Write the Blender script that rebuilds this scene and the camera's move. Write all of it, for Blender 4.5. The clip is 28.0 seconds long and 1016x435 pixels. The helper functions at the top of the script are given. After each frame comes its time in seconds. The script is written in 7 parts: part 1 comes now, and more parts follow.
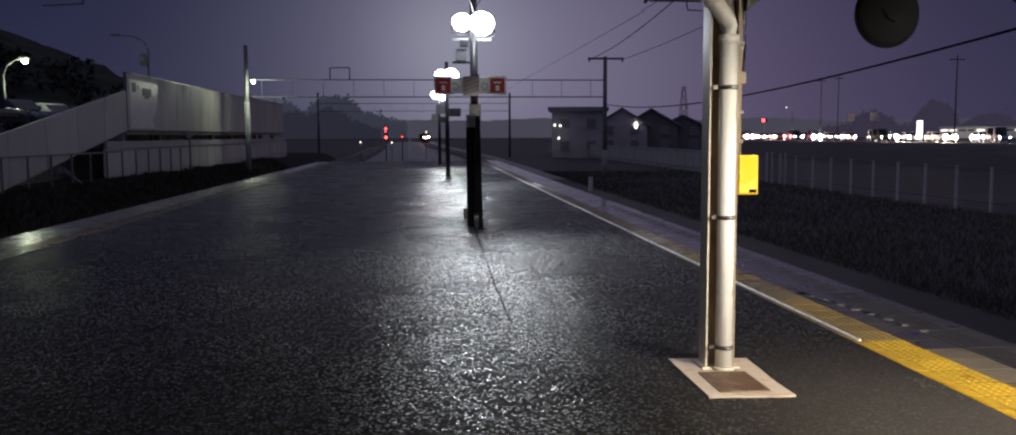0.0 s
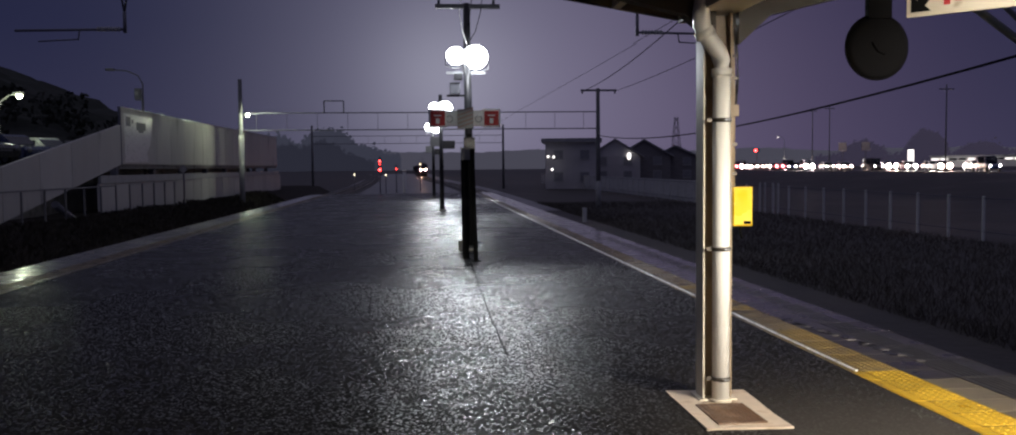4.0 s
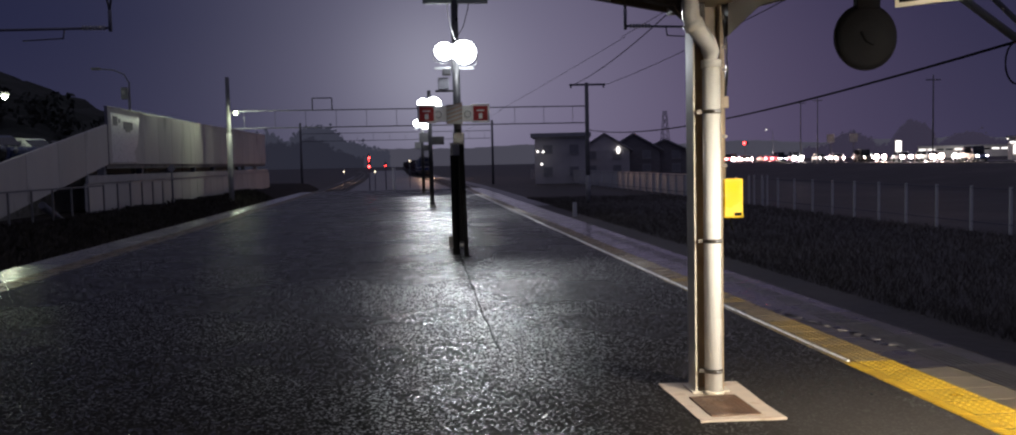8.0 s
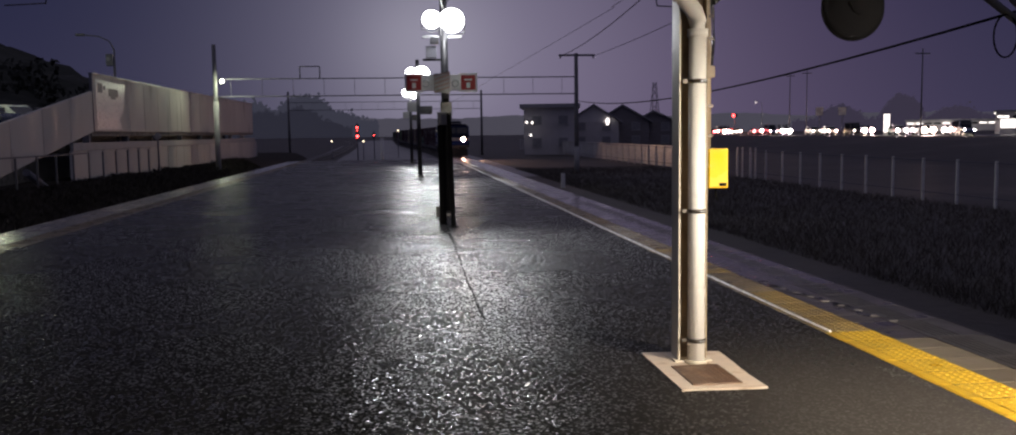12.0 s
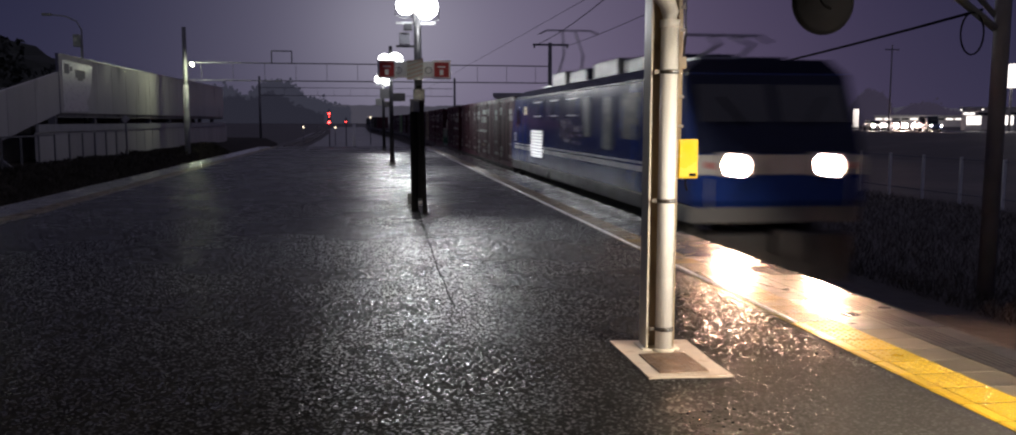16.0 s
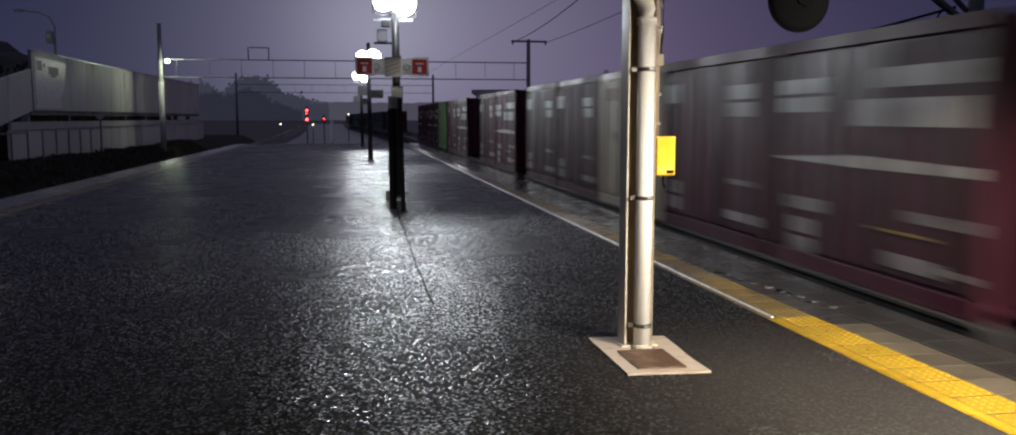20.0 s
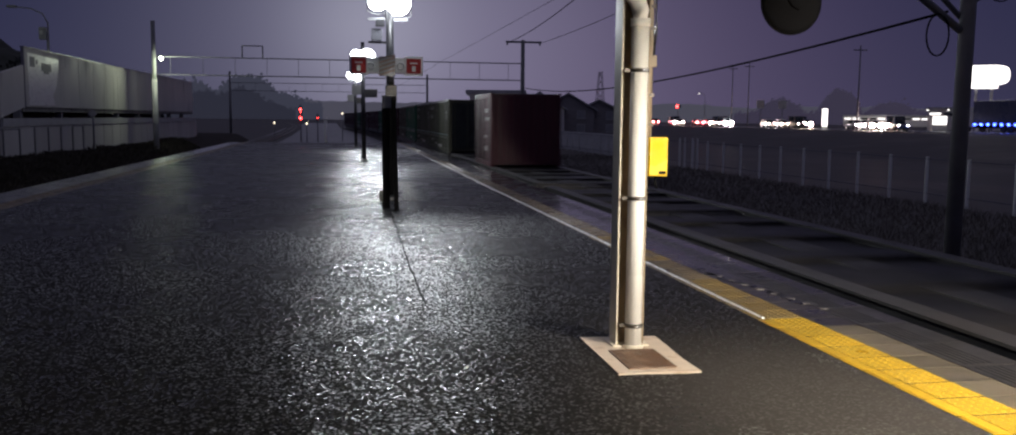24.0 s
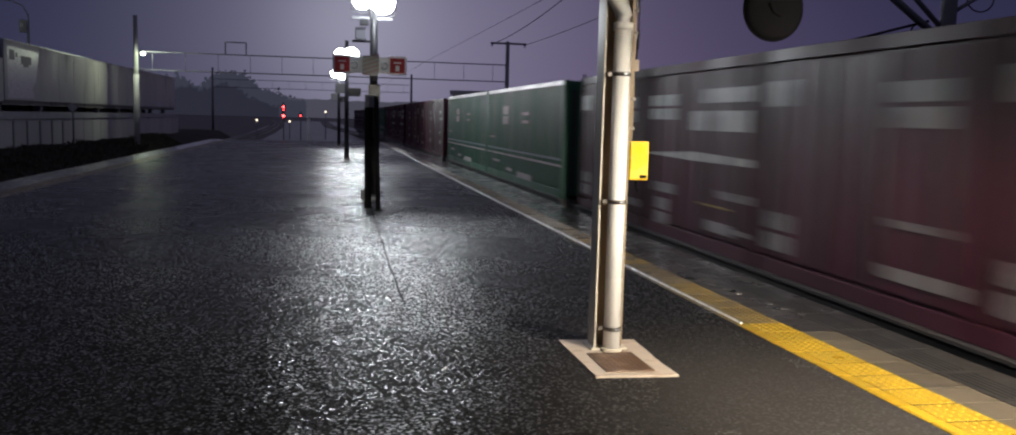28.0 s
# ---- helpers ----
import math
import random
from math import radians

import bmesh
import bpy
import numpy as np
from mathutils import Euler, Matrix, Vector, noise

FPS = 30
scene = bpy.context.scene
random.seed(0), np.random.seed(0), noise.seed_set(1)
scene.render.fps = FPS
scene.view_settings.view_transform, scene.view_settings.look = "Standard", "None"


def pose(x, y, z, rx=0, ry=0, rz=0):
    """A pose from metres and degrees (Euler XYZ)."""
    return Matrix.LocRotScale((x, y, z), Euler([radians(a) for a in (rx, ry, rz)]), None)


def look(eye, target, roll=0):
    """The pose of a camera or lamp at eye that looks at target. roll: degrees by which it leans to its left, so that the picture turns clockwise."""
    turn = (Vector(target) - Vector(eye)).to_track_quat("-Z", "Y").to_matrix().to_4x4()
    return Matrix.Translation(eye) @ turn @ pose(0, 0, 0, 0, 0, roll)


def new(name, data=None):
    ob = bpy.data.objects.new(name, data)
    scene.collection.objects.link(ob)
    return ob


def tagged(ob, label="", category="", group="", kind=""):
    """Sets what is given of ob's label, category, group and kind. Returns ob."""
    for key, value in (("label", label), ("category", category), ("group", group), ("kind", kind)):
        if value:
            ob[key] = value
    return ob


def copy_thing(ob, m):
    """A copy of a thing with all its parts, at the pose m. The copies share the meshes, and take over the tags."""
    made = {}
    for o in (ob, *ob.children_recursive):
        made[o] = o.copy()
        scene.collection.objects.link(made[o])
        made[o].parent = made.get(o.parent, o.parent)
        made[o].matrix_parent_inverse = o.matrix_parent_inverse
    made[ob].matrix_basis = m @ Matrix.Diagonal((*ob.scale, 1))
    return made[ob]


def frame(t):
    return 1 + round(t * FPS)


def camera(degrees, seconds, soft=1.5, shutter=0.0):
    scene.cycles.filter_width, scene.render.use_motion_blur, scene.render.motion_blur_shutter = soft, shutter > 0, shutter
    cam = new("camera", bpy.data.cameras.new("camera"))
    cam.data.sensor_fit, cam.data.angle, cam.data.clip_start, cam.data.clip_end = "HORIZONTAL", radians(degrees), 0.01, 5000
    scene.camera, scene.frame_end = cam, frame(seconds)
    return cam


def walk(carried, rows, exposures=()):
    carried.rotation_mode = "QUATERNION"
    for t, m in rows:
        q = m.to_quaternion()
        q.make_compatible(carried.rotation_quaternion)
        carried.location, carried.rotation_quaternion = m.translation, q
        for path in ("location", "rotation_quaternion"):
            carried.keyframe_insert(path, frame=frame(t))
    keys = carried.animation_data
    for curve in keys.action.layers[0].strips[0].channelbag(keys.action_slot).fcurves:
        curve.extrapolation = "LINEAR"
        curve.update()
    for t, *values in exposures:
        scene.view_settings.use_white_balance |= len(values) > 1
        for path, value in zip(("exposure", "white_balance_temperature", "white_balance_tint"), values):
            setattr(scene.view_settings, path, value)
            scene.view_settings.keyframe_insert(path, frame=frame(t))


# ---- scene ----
# ---------------------------------------------------------------- camera
cam = camera(58.7, 28.0, soft=1.9, shutter=0.75)


def eye_at(x, y, z, yaw, pitch, lean):
    return pose(x, y, z, 90 + pitch, 0, yaw) @ pose(0, 0, 0, 0, 0, lean)


walk(cam, [
    (0.0, eye_at(-0.003, -0.005, 1.602, -5.11, -5.21, -0.24)),
    (0.5, eye_at(0.001, -0.005, 1.607, -5.07, -4.86, -0.34)),
    (1.0, eye_at(-0.004, -0.004, 1.610, -5.13, -4.42, -0.51)),
    (1.5, eye_at(-0.001, -0.003, 1.616, -5.25, -4.00, -0.71)),
    (2.0, eye_at(-0.005, -0.014, 1.616, -5.36, -3.71, -0.73)),
    (2.5, eye_at(-0.007, -0.015, 1.615, -5.32, -3.56, -0.79)),
    (3.0, eye_at(-0.016, -0.019, 1.615, -5.44, -3.45, -0.72)),
    (3.5, eye_at(-0.018, -0.026, 1.617, -5.39, -3.33, -0.65)),
    (5.5, eye_at(-0.025, -0.023, 1.610, -6.23, -3.10, -0.63)),
    (6.0, eye_at(-0.017, -0.008, 1.614, -6.38, -3.29, -0.81)),
    (6.5, eye_at(-0.020, -0.011, 1.615, -6.41, -3.38, -0.96)),
    (7.0, eye_at(-0.016, -0.003, 1.616, -6.39, -3.52, -1.06)),
    (7.5, eye_at(-0.018, 0.004, 1.611, -6.30, -3.57, -1.16)),
    (8.0, eye_at(-0.021, -0.002, 1.608, -6.13, -3.53, -1.25)),
    (8.5, eye_at(-0.020, 0.009, 1.607, -6.13, -3.50, -1.33)),
    (9.0, eye_at(-0.017, 0.020, 1.599, -6.12, -3.52, -1.21)),
    (9.5, eye_at(-0.006, 0.023, 1.597, -6.19, -3.78, -0.93)),
    (10.0, eye_at(-0.004, 0.008, 1.604, -6.25, -4.05, -0.81)),
    (10.5, eye_at(0.002, 0.017, 1.594, -6.29, -4.41, -0.75)),
    (11.0, eye_at(0.000, 0.006, 1.594, -6.47, -4.73, -0.74)),
    (11.5, eye_at(0.009, 0.014, 1.591, -6.67, -5.14, -0.80)),
    (13.5, eye_at(0.012, 0.007, 1.594, -7.40, -5.58, -0.66)),
    (14.0, eye_at(0.015, 0.010, 1.590, -7.78, -5.68, -0.54)),
    (14.5, eye_at(0.015, 0.009, 1.585, -8.04, -5.80, -0.37)),
    (15.0, eye_at(0.017, 0.009, 1.590, -8.22, -5.99, -0.35)),
    (15.5, eye_at(0.012, -0.009, 1.588, -8.39, -6.08, -0.15)),
    (16.0, eye_at(0.015, -0.003, 1.582, -8.60, -6.09, 0.12)),
    (16.5, eye_at(0.018, -0.001, 1.584, -8.86, -6.25, 0.21)),
    (17.0, eye_at(0.020, 0.002, 1.580, -9.19, -6.30, 0.41)),
    (17.5, eye_at(0.019, 0.019, 1.580, -9.39, -6.38, 0.54)),
    (18.0, eye_at(0.023, 0.020, 1.580, -9.48, -6.42, 0.47)),
    (18.5, eye_at(0.019, 0.011, 1.583, -9.61, -6.48, 0.32)),
    (19.0, eye_at(0.022, 0.009, 1.588, -9.74, -6.52, 0.09)),
    (19.5, eye_at(0.021, 0.003, 1.588, -9.76, -6.50, 0.05)),
    (20.0, eye_at(0.020, -0.003, 1.588, -9.93, -6.30, 0.03)),
    (20.5, eye_at(0.021, -0.010, 1.593, -10.17, -6.10, 0.02)),
    (21.0, eye_at(0.018, -0.016, 1.586, -10.34, -5.89, 0.16)),
    (21.5, eye_at(0.020, -0.021, 1.588, -10.56, -5.76, 0.19)),
    (23.5, eye_at(0.023, -0.029, 1.581, -10.63, -5.81, 0.52)),
    (24.0, eye_at(0.022, -0.021, 1.582, -10.36, -6.26, 0.51)),
    (24.5, eye_at(0.023, -0.025, 1.585, -10.05, -6.73, 0.53)),
    (25.0, eye_at(0.022, -0.019, 1.584, -9.87, -6.85, 0.64)),
    (25.5, eye_at(0.014, -0.024, 1.586, -9.89, -6.79, 0.87)),
    (26.0, eye_at(0.022, -0.011, 1.585, -9.95, -6.62, 1.07)),
    (26.5, eye_at(0.027, -0.015, 1.590, -10.12, -6.45, 1.17)),
    (27.0, eye_at(0.032, -0.010, 1.582, -10.57, -6.25, 1.37)),
    (27.5, eye_at(0.035, -0.023, 1.586, -10.92, -6.18, 1.38)),
    (28.0, eye_at(0.038, -0.020, 1.585, -11.47, -6.16, 1.46)),
], [(0, 0.0, 6500, 10), (10, 0.06, 6600, 11), (13, 0.12, 7100, 15), (14.6, 0.2, 7700, 19), (15.3, 0.16, 7600, 18), (16.1, -0.04, 6700, 12), (16.8, 0.04, 6500, 10), (20, 0.12, 6500, 10), (28, 0.12, 6500, 10)])

# ---------------------------------------------------------------- light
SKY_LOW, SKY_HIGH, SKY_STRENGTH = (0.030, 0.030, 0.066), (0.0175, 0.0195, 0.052), 1.0
SKY_TOP = (0.108, 0.106, 0.155)      # the clouds are brightest overhead
MIST_WIDE, MIST_CLOSE, TOWN_GLOW = (0.122, 0.118, 0.152), (0.105, 0.110, 0.118), (0.052, 0.034, 0.058)   # lamplight in the mist along the line, and over the town
LAMP_POWER, BEAM_POWER, TUBE_POWER = 55, 820, 660

world = bpy.data.worlds.new("dusk")
scene.world = world
world.use_nodes = True
wn, wl = world.node_tree.nodes, world.node_tree.links
wn.clear()
w_out, w_bg = wn.new("ShaderNodeOutputWorld"), wn.new("ShaderNodeBackground")
w_tc, w_sep, w_ramp = wn.new("ShaderNodeTexCoord"), wn.new("ShaderNodeSeparateXYZ"), wn.new("ShaderNodeValToRGB")
wl.new(w_tc.outputs["Generated"], w_sep.inputs[0])
wl.new(w_sep.outputs["Z"], w_ramp.inputs[0])


def sky_glow(way, narrow, colour, below):
    """Adds a soft glow of the misty sky round one bearing; the larger the number, the narrower the glow."""
    dot, least, fall, add = wn.new("ShaderNodeVectorMath"), wn.new("ShaderNodeMath"), wn.new("ShaderNodeMath"), wn.new("ShaderNodeMix")
    dot.operation, least.operation, fall.operation = "DOT_PRODUCT", "MAXIMUM", "POWER"
    dot.inputs[1].default_value = Vector(way).normalized()
    wl.new(w_tc.outputs["Generated"], dot.inputs[0])
    wl.new(dot.outputs["Value"], least.inputs[0])
    wl.new(least.outputs[0], fall.inputs[0])
    least.inputs[1].default_value, fall.inputs[1].default_value = 0.0, narrow
    add.data_type, add.blend_type = "RGBA", "ADD"
    add.inputs["B"].default_value = (*colour, 1)
    wl.new(fall.outputs[0], add.inputs["Factor"])
    wl.new(below, add.inputs["A"])
    return add.outputs["Result"]


w_sky = sky_glow((0.06, 1, 0.09), 40, MIST_WIDE, w_ramp.outputs[0])
w_sky = sky_glow((0.03, 1, 0.10), 330, MIST_CLOSE, w_sky)
w_sky = sky_glow((0.30, 1, 0.02), 26, TOWN_GLOW, w_sky)
wl.new(w_sky, w_bg.inputs[0])
wl.new(w_bg.outputs[0], w_out.inputs[0])
w_ramp.color_ramp.elements[0].position, w_ramp.color_ramp.elements[0].color = 0.0, (*SKY_LOW, 1)
w_ramp.color_ramp.elements[1].position, w_ramp.color_ramp.elements[1].color = 0.15, (*SKY_HIGH, 1)
w_ramp.color_ramp.elements.new(0.32).color = (*SKY_HIGH, 1)
w_ramp.color_ramp.elements.new(0.75).color = (*SKY_TOP, 1)
w_bg.inputs[1].default_value = SKY_STRENGTH


def lamp(name, kind, place, power, colour, size, target=None, size_y=None, cone=None):
    data = bpy.data.lights.new(name, kind)
    data.energy, data.color = power, colour
    if kind == "AREA":
        data.shape = "RECTANGLE" if size_y else "DISK"
        data.size = size
        if size_y:
            data.size_y = size_y
    else:
        data.shadow_soft_size = size
    if cone:
        data.spot_size, data.spot_blend = radians(cone), 1.0
    ob = new(name, data)
    ob.matrix_world = look(place, target) if target else pose(*place)
    return ob


# ---------------------------------------------------------------- materials
def nodes_of(name):
    m = bpy.data.materials.new(name)
    m.use_nodes = True
    return m, m.node_tree.nodes, m.node_tree.links, m.node_tree.nodes["Principled BSDF"]


def surface(name, colour, rough=0.6, metal=0.0, vary=0.25, scale=6.0, fine=60.0, bump=0.1, dirt=None, dirt_at=0.55, dirt_scale=1.5,
            stretch=(1, 1, 1), rand=0.0, wet=0.0, spec=0.5, depth=0.004, rough_vary=0.15, wet_rough=0.12):
    """Paint, metal, concrete and so on: mottled at two scales, with dirt patches, fine relief and uneven gloss."""
    m, n, l, b = nodes_of(name)
    tc, mp = n.new("ShaderNodeTexCoord"), n.new("ShaderNodeMapping")
    mp.inputs["Scale"].default_value = stretch
    l.new(tc.outputs["Object"], mp.inputs["Vector"])
    info = n.new("ShaderNodeObjectInfo")
    off = n.new("ShaderNodeVectorMath")
    off.operation = "MULTIPLY_ADD"
    off.inputs[1].default_value = (1, 1, 1)
    l.new(mp.outputs[0], off.inputs[0])
    shift = n.new("ShaderNodeMath")
    shift.operation, shift.inputs[1].default_value = "MULTIPLY", 37.0 if rand else 0.0
    l.new(info.outputs["Random"], shift.inputs[0])
    l.new(shift.outputs[0], off.inputs[2])

    def noisy(s, detail=4):
        t = n.new("ShaderNodeTexNoise")
        t.inputs["Scale"].default_value, t.inputs["Detail"].default_value = s, detail
        l.new(off.outputs[0], t.inputs["Vector"])
        return t.outputs["Fac"]

    def ranged(out, a, c, lo, hi):
        r = n.new("ShaderNodeMapRange")
        for i, v in enumerate((a, c, lo, hi)):
            r.inputs[i + 1].default_value = v
        l.new(out, r.inputs[0])
        return r.outputs[0]

    big, small = noisy(scale), noisy(fine, 3)
    mix = n.new("ShaderNodeMix")
    mix.data_type = "RGBA"
    mix.inputs["A"].default_value = (*[c * (1 - vary) for c in colour], 1)
    mix.inputs["B"].default_value = (*[min(1, c * (1 + vary)) for c in colour], 1)
    both = n.new("ShaderNodeMath")
    both.operation = "MULTIPLY_ADD"
    both.inputs[1].default_value = 0.35
    l.new(small, both.inputs[0])
    l.new(ranged(big, 0.3, 0.7, 0.0, 0.65), both.inputs[2])
    l.new(both.outputs[0], mix.inputs["Factor"])
    col = mix.outputs["Result"]
    if rand:
        hsv = n.new("ShaderNodeHueSaturation")
        l.new(ranged(info.outputs["Random"], 0, 1, 1 - rand, 1 + rand), hsv.inputs["Value"])
        l.new(col, hsv.inputs["Color"])
        col = hsv.outputs[0]
    if dirt:
        d = n.new("ShaderNodeMix")
        d.data_type = "RGBA"
        d.inputs["B"].default_value = (*dirt, 1)
        l.new(ranged(noisy(dirt_scale, 6), dirt_at, dirt_at + 0.14, 0, 0.8), d.inputs["Factor"])
        l.new(col, d.inputs["A"])
        col = d.outputs["Result"]
    l.new(col, b.inputs["Base Color"])
    l.new(ranged(big, 0.3, 0.7, max(0.03, rough - rough_vary), min(1, rough + rough_vary)), b.inputs["Roughness"])
    b.inputs["Metallic"].default_value, b.inputs["Specular IOR Level"].default_value = metal, spec
    b.inputs["Coat Weight"].default_value, b.inputs["Coat Roughness"].default_value = wet, wet_rough
    if bump:
        bp = n.new("ShaderNodeBump")
        bp.inputs["Strength"].default_value, bp.inputs["Distance"].default_value = bump, depth
        l.new(small, bp.inputs["Height"])
        l.new(bp.outputs[0], b.inputs["Normal"])
    return m


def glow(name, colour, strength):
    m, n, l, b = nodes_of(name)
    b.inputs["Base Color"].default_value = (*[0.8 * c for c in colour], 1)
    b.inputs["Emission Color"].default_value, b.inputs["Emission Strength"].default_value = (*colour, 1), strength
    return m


def wet_asphalt():
    """Coarse wet asphalt: small dark stones, each tilted its own way under a film of water."""
    m, n, l, b = nodes_of("wet_asphalt")
    tc, geo = n.new("ShaderNodeTexCoord"), n.new("ShaderNodeNewGeometry")
    big = n.new("ShaderNodeTexNoise")
    big.inputs["Scale"].default_value, big.inputs["Detail"].default_value = 0.5, 6
    l.new(tc.outputs["Object"], big.inputs["Vector"])
    tilt, first_colour = geo.outputs["Normal"], None
    for size, lean in ((STONES, STONE_LEAN), (STONES * 2.3, STONE_LEAN * 0.6)):
        vor = n.new("ShaderNodeTexVoronoi")
        vor.inputs["Scale"].default_value = size
        l.new(tc.outputs["Object"], vor.inputs["Vector"])
        first_colour = first_colour or vor.outputs["Color"]
        mid, put = n.new("ShaderNodeVectorMath"), n.new("ShaderNodeVectorMath")
        mid.operation, put.operation = "SUBTRACT", "MULTIPLY_ADD"
        mid.inputs[1].default_value, put.inputs[1].default_value = (0.5, 0.5, 0.5), (lean, lean, 0)
        l.new(vor.outputs["Color"], mid.inputs[0])
        l.new(mid.outputs[0], put.inputs[0])
        l.new(tilt, put.inputs[2])
        tilt = put.outputs[0]
    unit = n.new("ShaderNodeVectorMath")
    unit.operation = "NORMALIZE"
    l.new(tilt, unit.inputs[0])
    ramp = n.new("ShaderNodeValToRGB")
    ramp.color_ramp.elements[0].color, ramp.color_ramp.elements[1].color = (0.005, 0.0046, 0.0043, 1), (0.038, 0.036, 0.034, 1)
    ramp.color_ramp.elements[0].position, ramp.color_ramp.elements[1].position = 0.55, 0.95
    l.new(first_colour, ramp.inputs[0])
    r = n.new("ShaderNodeMapRange")
    for i, v in enumerate((0.35, 0.65, 0.30, 0.25)):
        r.inputs[i + 1].default_value = v
    l.new(big.outputs["Fac"], r.inputs[0])
    # a film of water on some stones, none on others
    dull, shiny, both = n.new("ShaderNodeBsdfDiffuse"), n.new("ShaderNodeBsdfGlossy"), n.new("ShaderNodeMixShader")
    parts, film = n.new("ShaderNodeSeparateColor"), n.new("ShaderNodeMapRange")
    l.new(first_colour, parts.inputs[0])
    for i, v in enumerate((0.72, 1.0, WET_LEAST, WET_MOST)):
        film.inputs[i + 1].default_value = v
    l.new(parts.outputs["Blue"], film.inputs[0])
    # the film shines more at a flat angle
    edge_on, steep, gain, gloss = n.new("ShaderNodeLayerWeight"), n.new("ShaderNodeMath"), n.new("ShaderNodeMath"), n.new("ShaderNodeMath")
    steep.operation, gain.operation, gloss.operation = "POWER", "MULTIPLY_ADD", "MULTIPLY"
    edge_on.inputs["Blend"].default_value = 0.5
    l.new(edge_on.outputs["Facing"], steep.inputs[0])
    steep.inputs[1].default_value, gain.inputs[1].default_value, gain.inputs[2].default_value = 6.0, FLAT_GAIN, 0.08
    l.new(steep.outputs[0], gain.inputs[0])
    l.new(gain.outputs[0], gloss.inputs[0])
    low, sheet = n.new("ShaderNodeMath"), n.new("ShaderNodeMath")
    low.operation, sheet.operation = "POWER", "MULTIPLY"
    l.new(edge_on.outputs["Facing"], low.inputs[0])
    low.inputs[1].default_value, sheet.inputs[1].default_value = 6.0, SHEET
    l.new(low.outputs[0], sheet.inputs[0])
    l.new(film.outputs[0], gloss.inputs[1])
    # dry under the canopy, wet outside it
    where, dry_x, dry_y, dry, left = n.new("ShaderNodeSeparateXYZ"), n.new("ShaderNodeMapRange"), n.new("ShaderNodeMapRange"), n.new("ShaderNodeMath"), n.new("ShaderNodeMath")
    l.new(tc.outputs["Object"], where.inputs[0])
    for node, way, lo, hi in ((dry_x, "X", 0.9, 2.6), (dry_y, "Y", 7.4, 4.8)):
        node.interpolation_type = "SMOOTHSTEP"
        l.new(where.outputs[way], node.inputs[0])
        node.inputs[1].default_value, node.inputs[2].default_value = lo, hi
    dry.operation, left.operation = "MULTIPLY", "MULTIPLY_ADD"
    l.new(dry_x.outputs[0], dry.inputs[0])
    l.new(dry_y.outputs[0], dry.inputs[1])
    left.inputs[1].default_value, left.inputs[2].default_value = -0.85, 1.0
    l.new(dry.outputs[0], left.inputs[0])
    film_left = n.new("ShaderNodeMath")
    film_left.operation = "MULTIPLY"
    l.new(gloss.outputs[0], film_left.inputs[0])
    l.new(left.outputs[0], film_left.inputs[1])
    l.new(film_left.outputs[0], both.inputs[0])
    paler = n.new("ShaderNodeMix")
    paler.data_type, paler.blend_type = "RGBA", "ADD"
    paler.inputs["B"].default_value = (0.040, 0.035, 0.0315, 1)
    l.new(dry.outputs[0], paler.inputs["Factor"])
    l.new(ramp.outputs[0], paler.inputs["A"])
    l.new(paler.outputs["Result"], dull.inputs["Color"])
    l.new(geo.outputs["Normal"], dull.inputs["Normal"])
    shiny.inputs["Color"].default_value = (1, 1, 1, 1)
    l.new(r.outputs[0], shiny.inputs["Roughness"])
    l.new(unit.outputs[0], shiny.inputs["Normal"])
    l.new(dull.outputs[0], both.inputs[1])
    l.new(shiny.outputs[0], both.inputs[2])
    # standing water fills the hollows and mirrors the sky at a flat angle
    water, top, sheet_left, ripple, level = n.new("ShaderNodeBsdfGlossy"), n.new("ShaderNodeMixShader"), n.new("ShaderNodeMath"), n.new("ShaderNodeVectorMath"), n.new("ShaderNodeVectorMath")
    sheet_left.operation, ripple.operation, level.operation = "MULTIPLY", "MULTIPLY_ADD", "NORMALIZE"
    l.new(sheet.outputs[0], sheet_left.inputs[0])
    l.new(left.outputs[0], sheet_left.inputs[1])
    ripple.inputs[1].default_value = (3.0, 3.0, 3.0)
    l.new(tilt, ripple.inputs[0])
    l.new(geo.outputs["Normal"], ripple.inputs[2])
    l.new(ripple.outputs[0], level.inputs[0])
    water.inputs["Roughness"].default_value = 0.55
    water.inputs["Color"].default_value = (1, 1, 1, 1)
    l.new(level.outputs[0], water.inputs["Normal"])
    l.new(sheet_left.outputs[0], top.inputs[0])
    l.new(both.outputs[0], top.inputs[1])
    l.new(water.outputs[0], top.inputs[2])
    l.new(top.outputs[0], n["Material Output"].inputs["Surface"])
    n.remove(b)
    return m


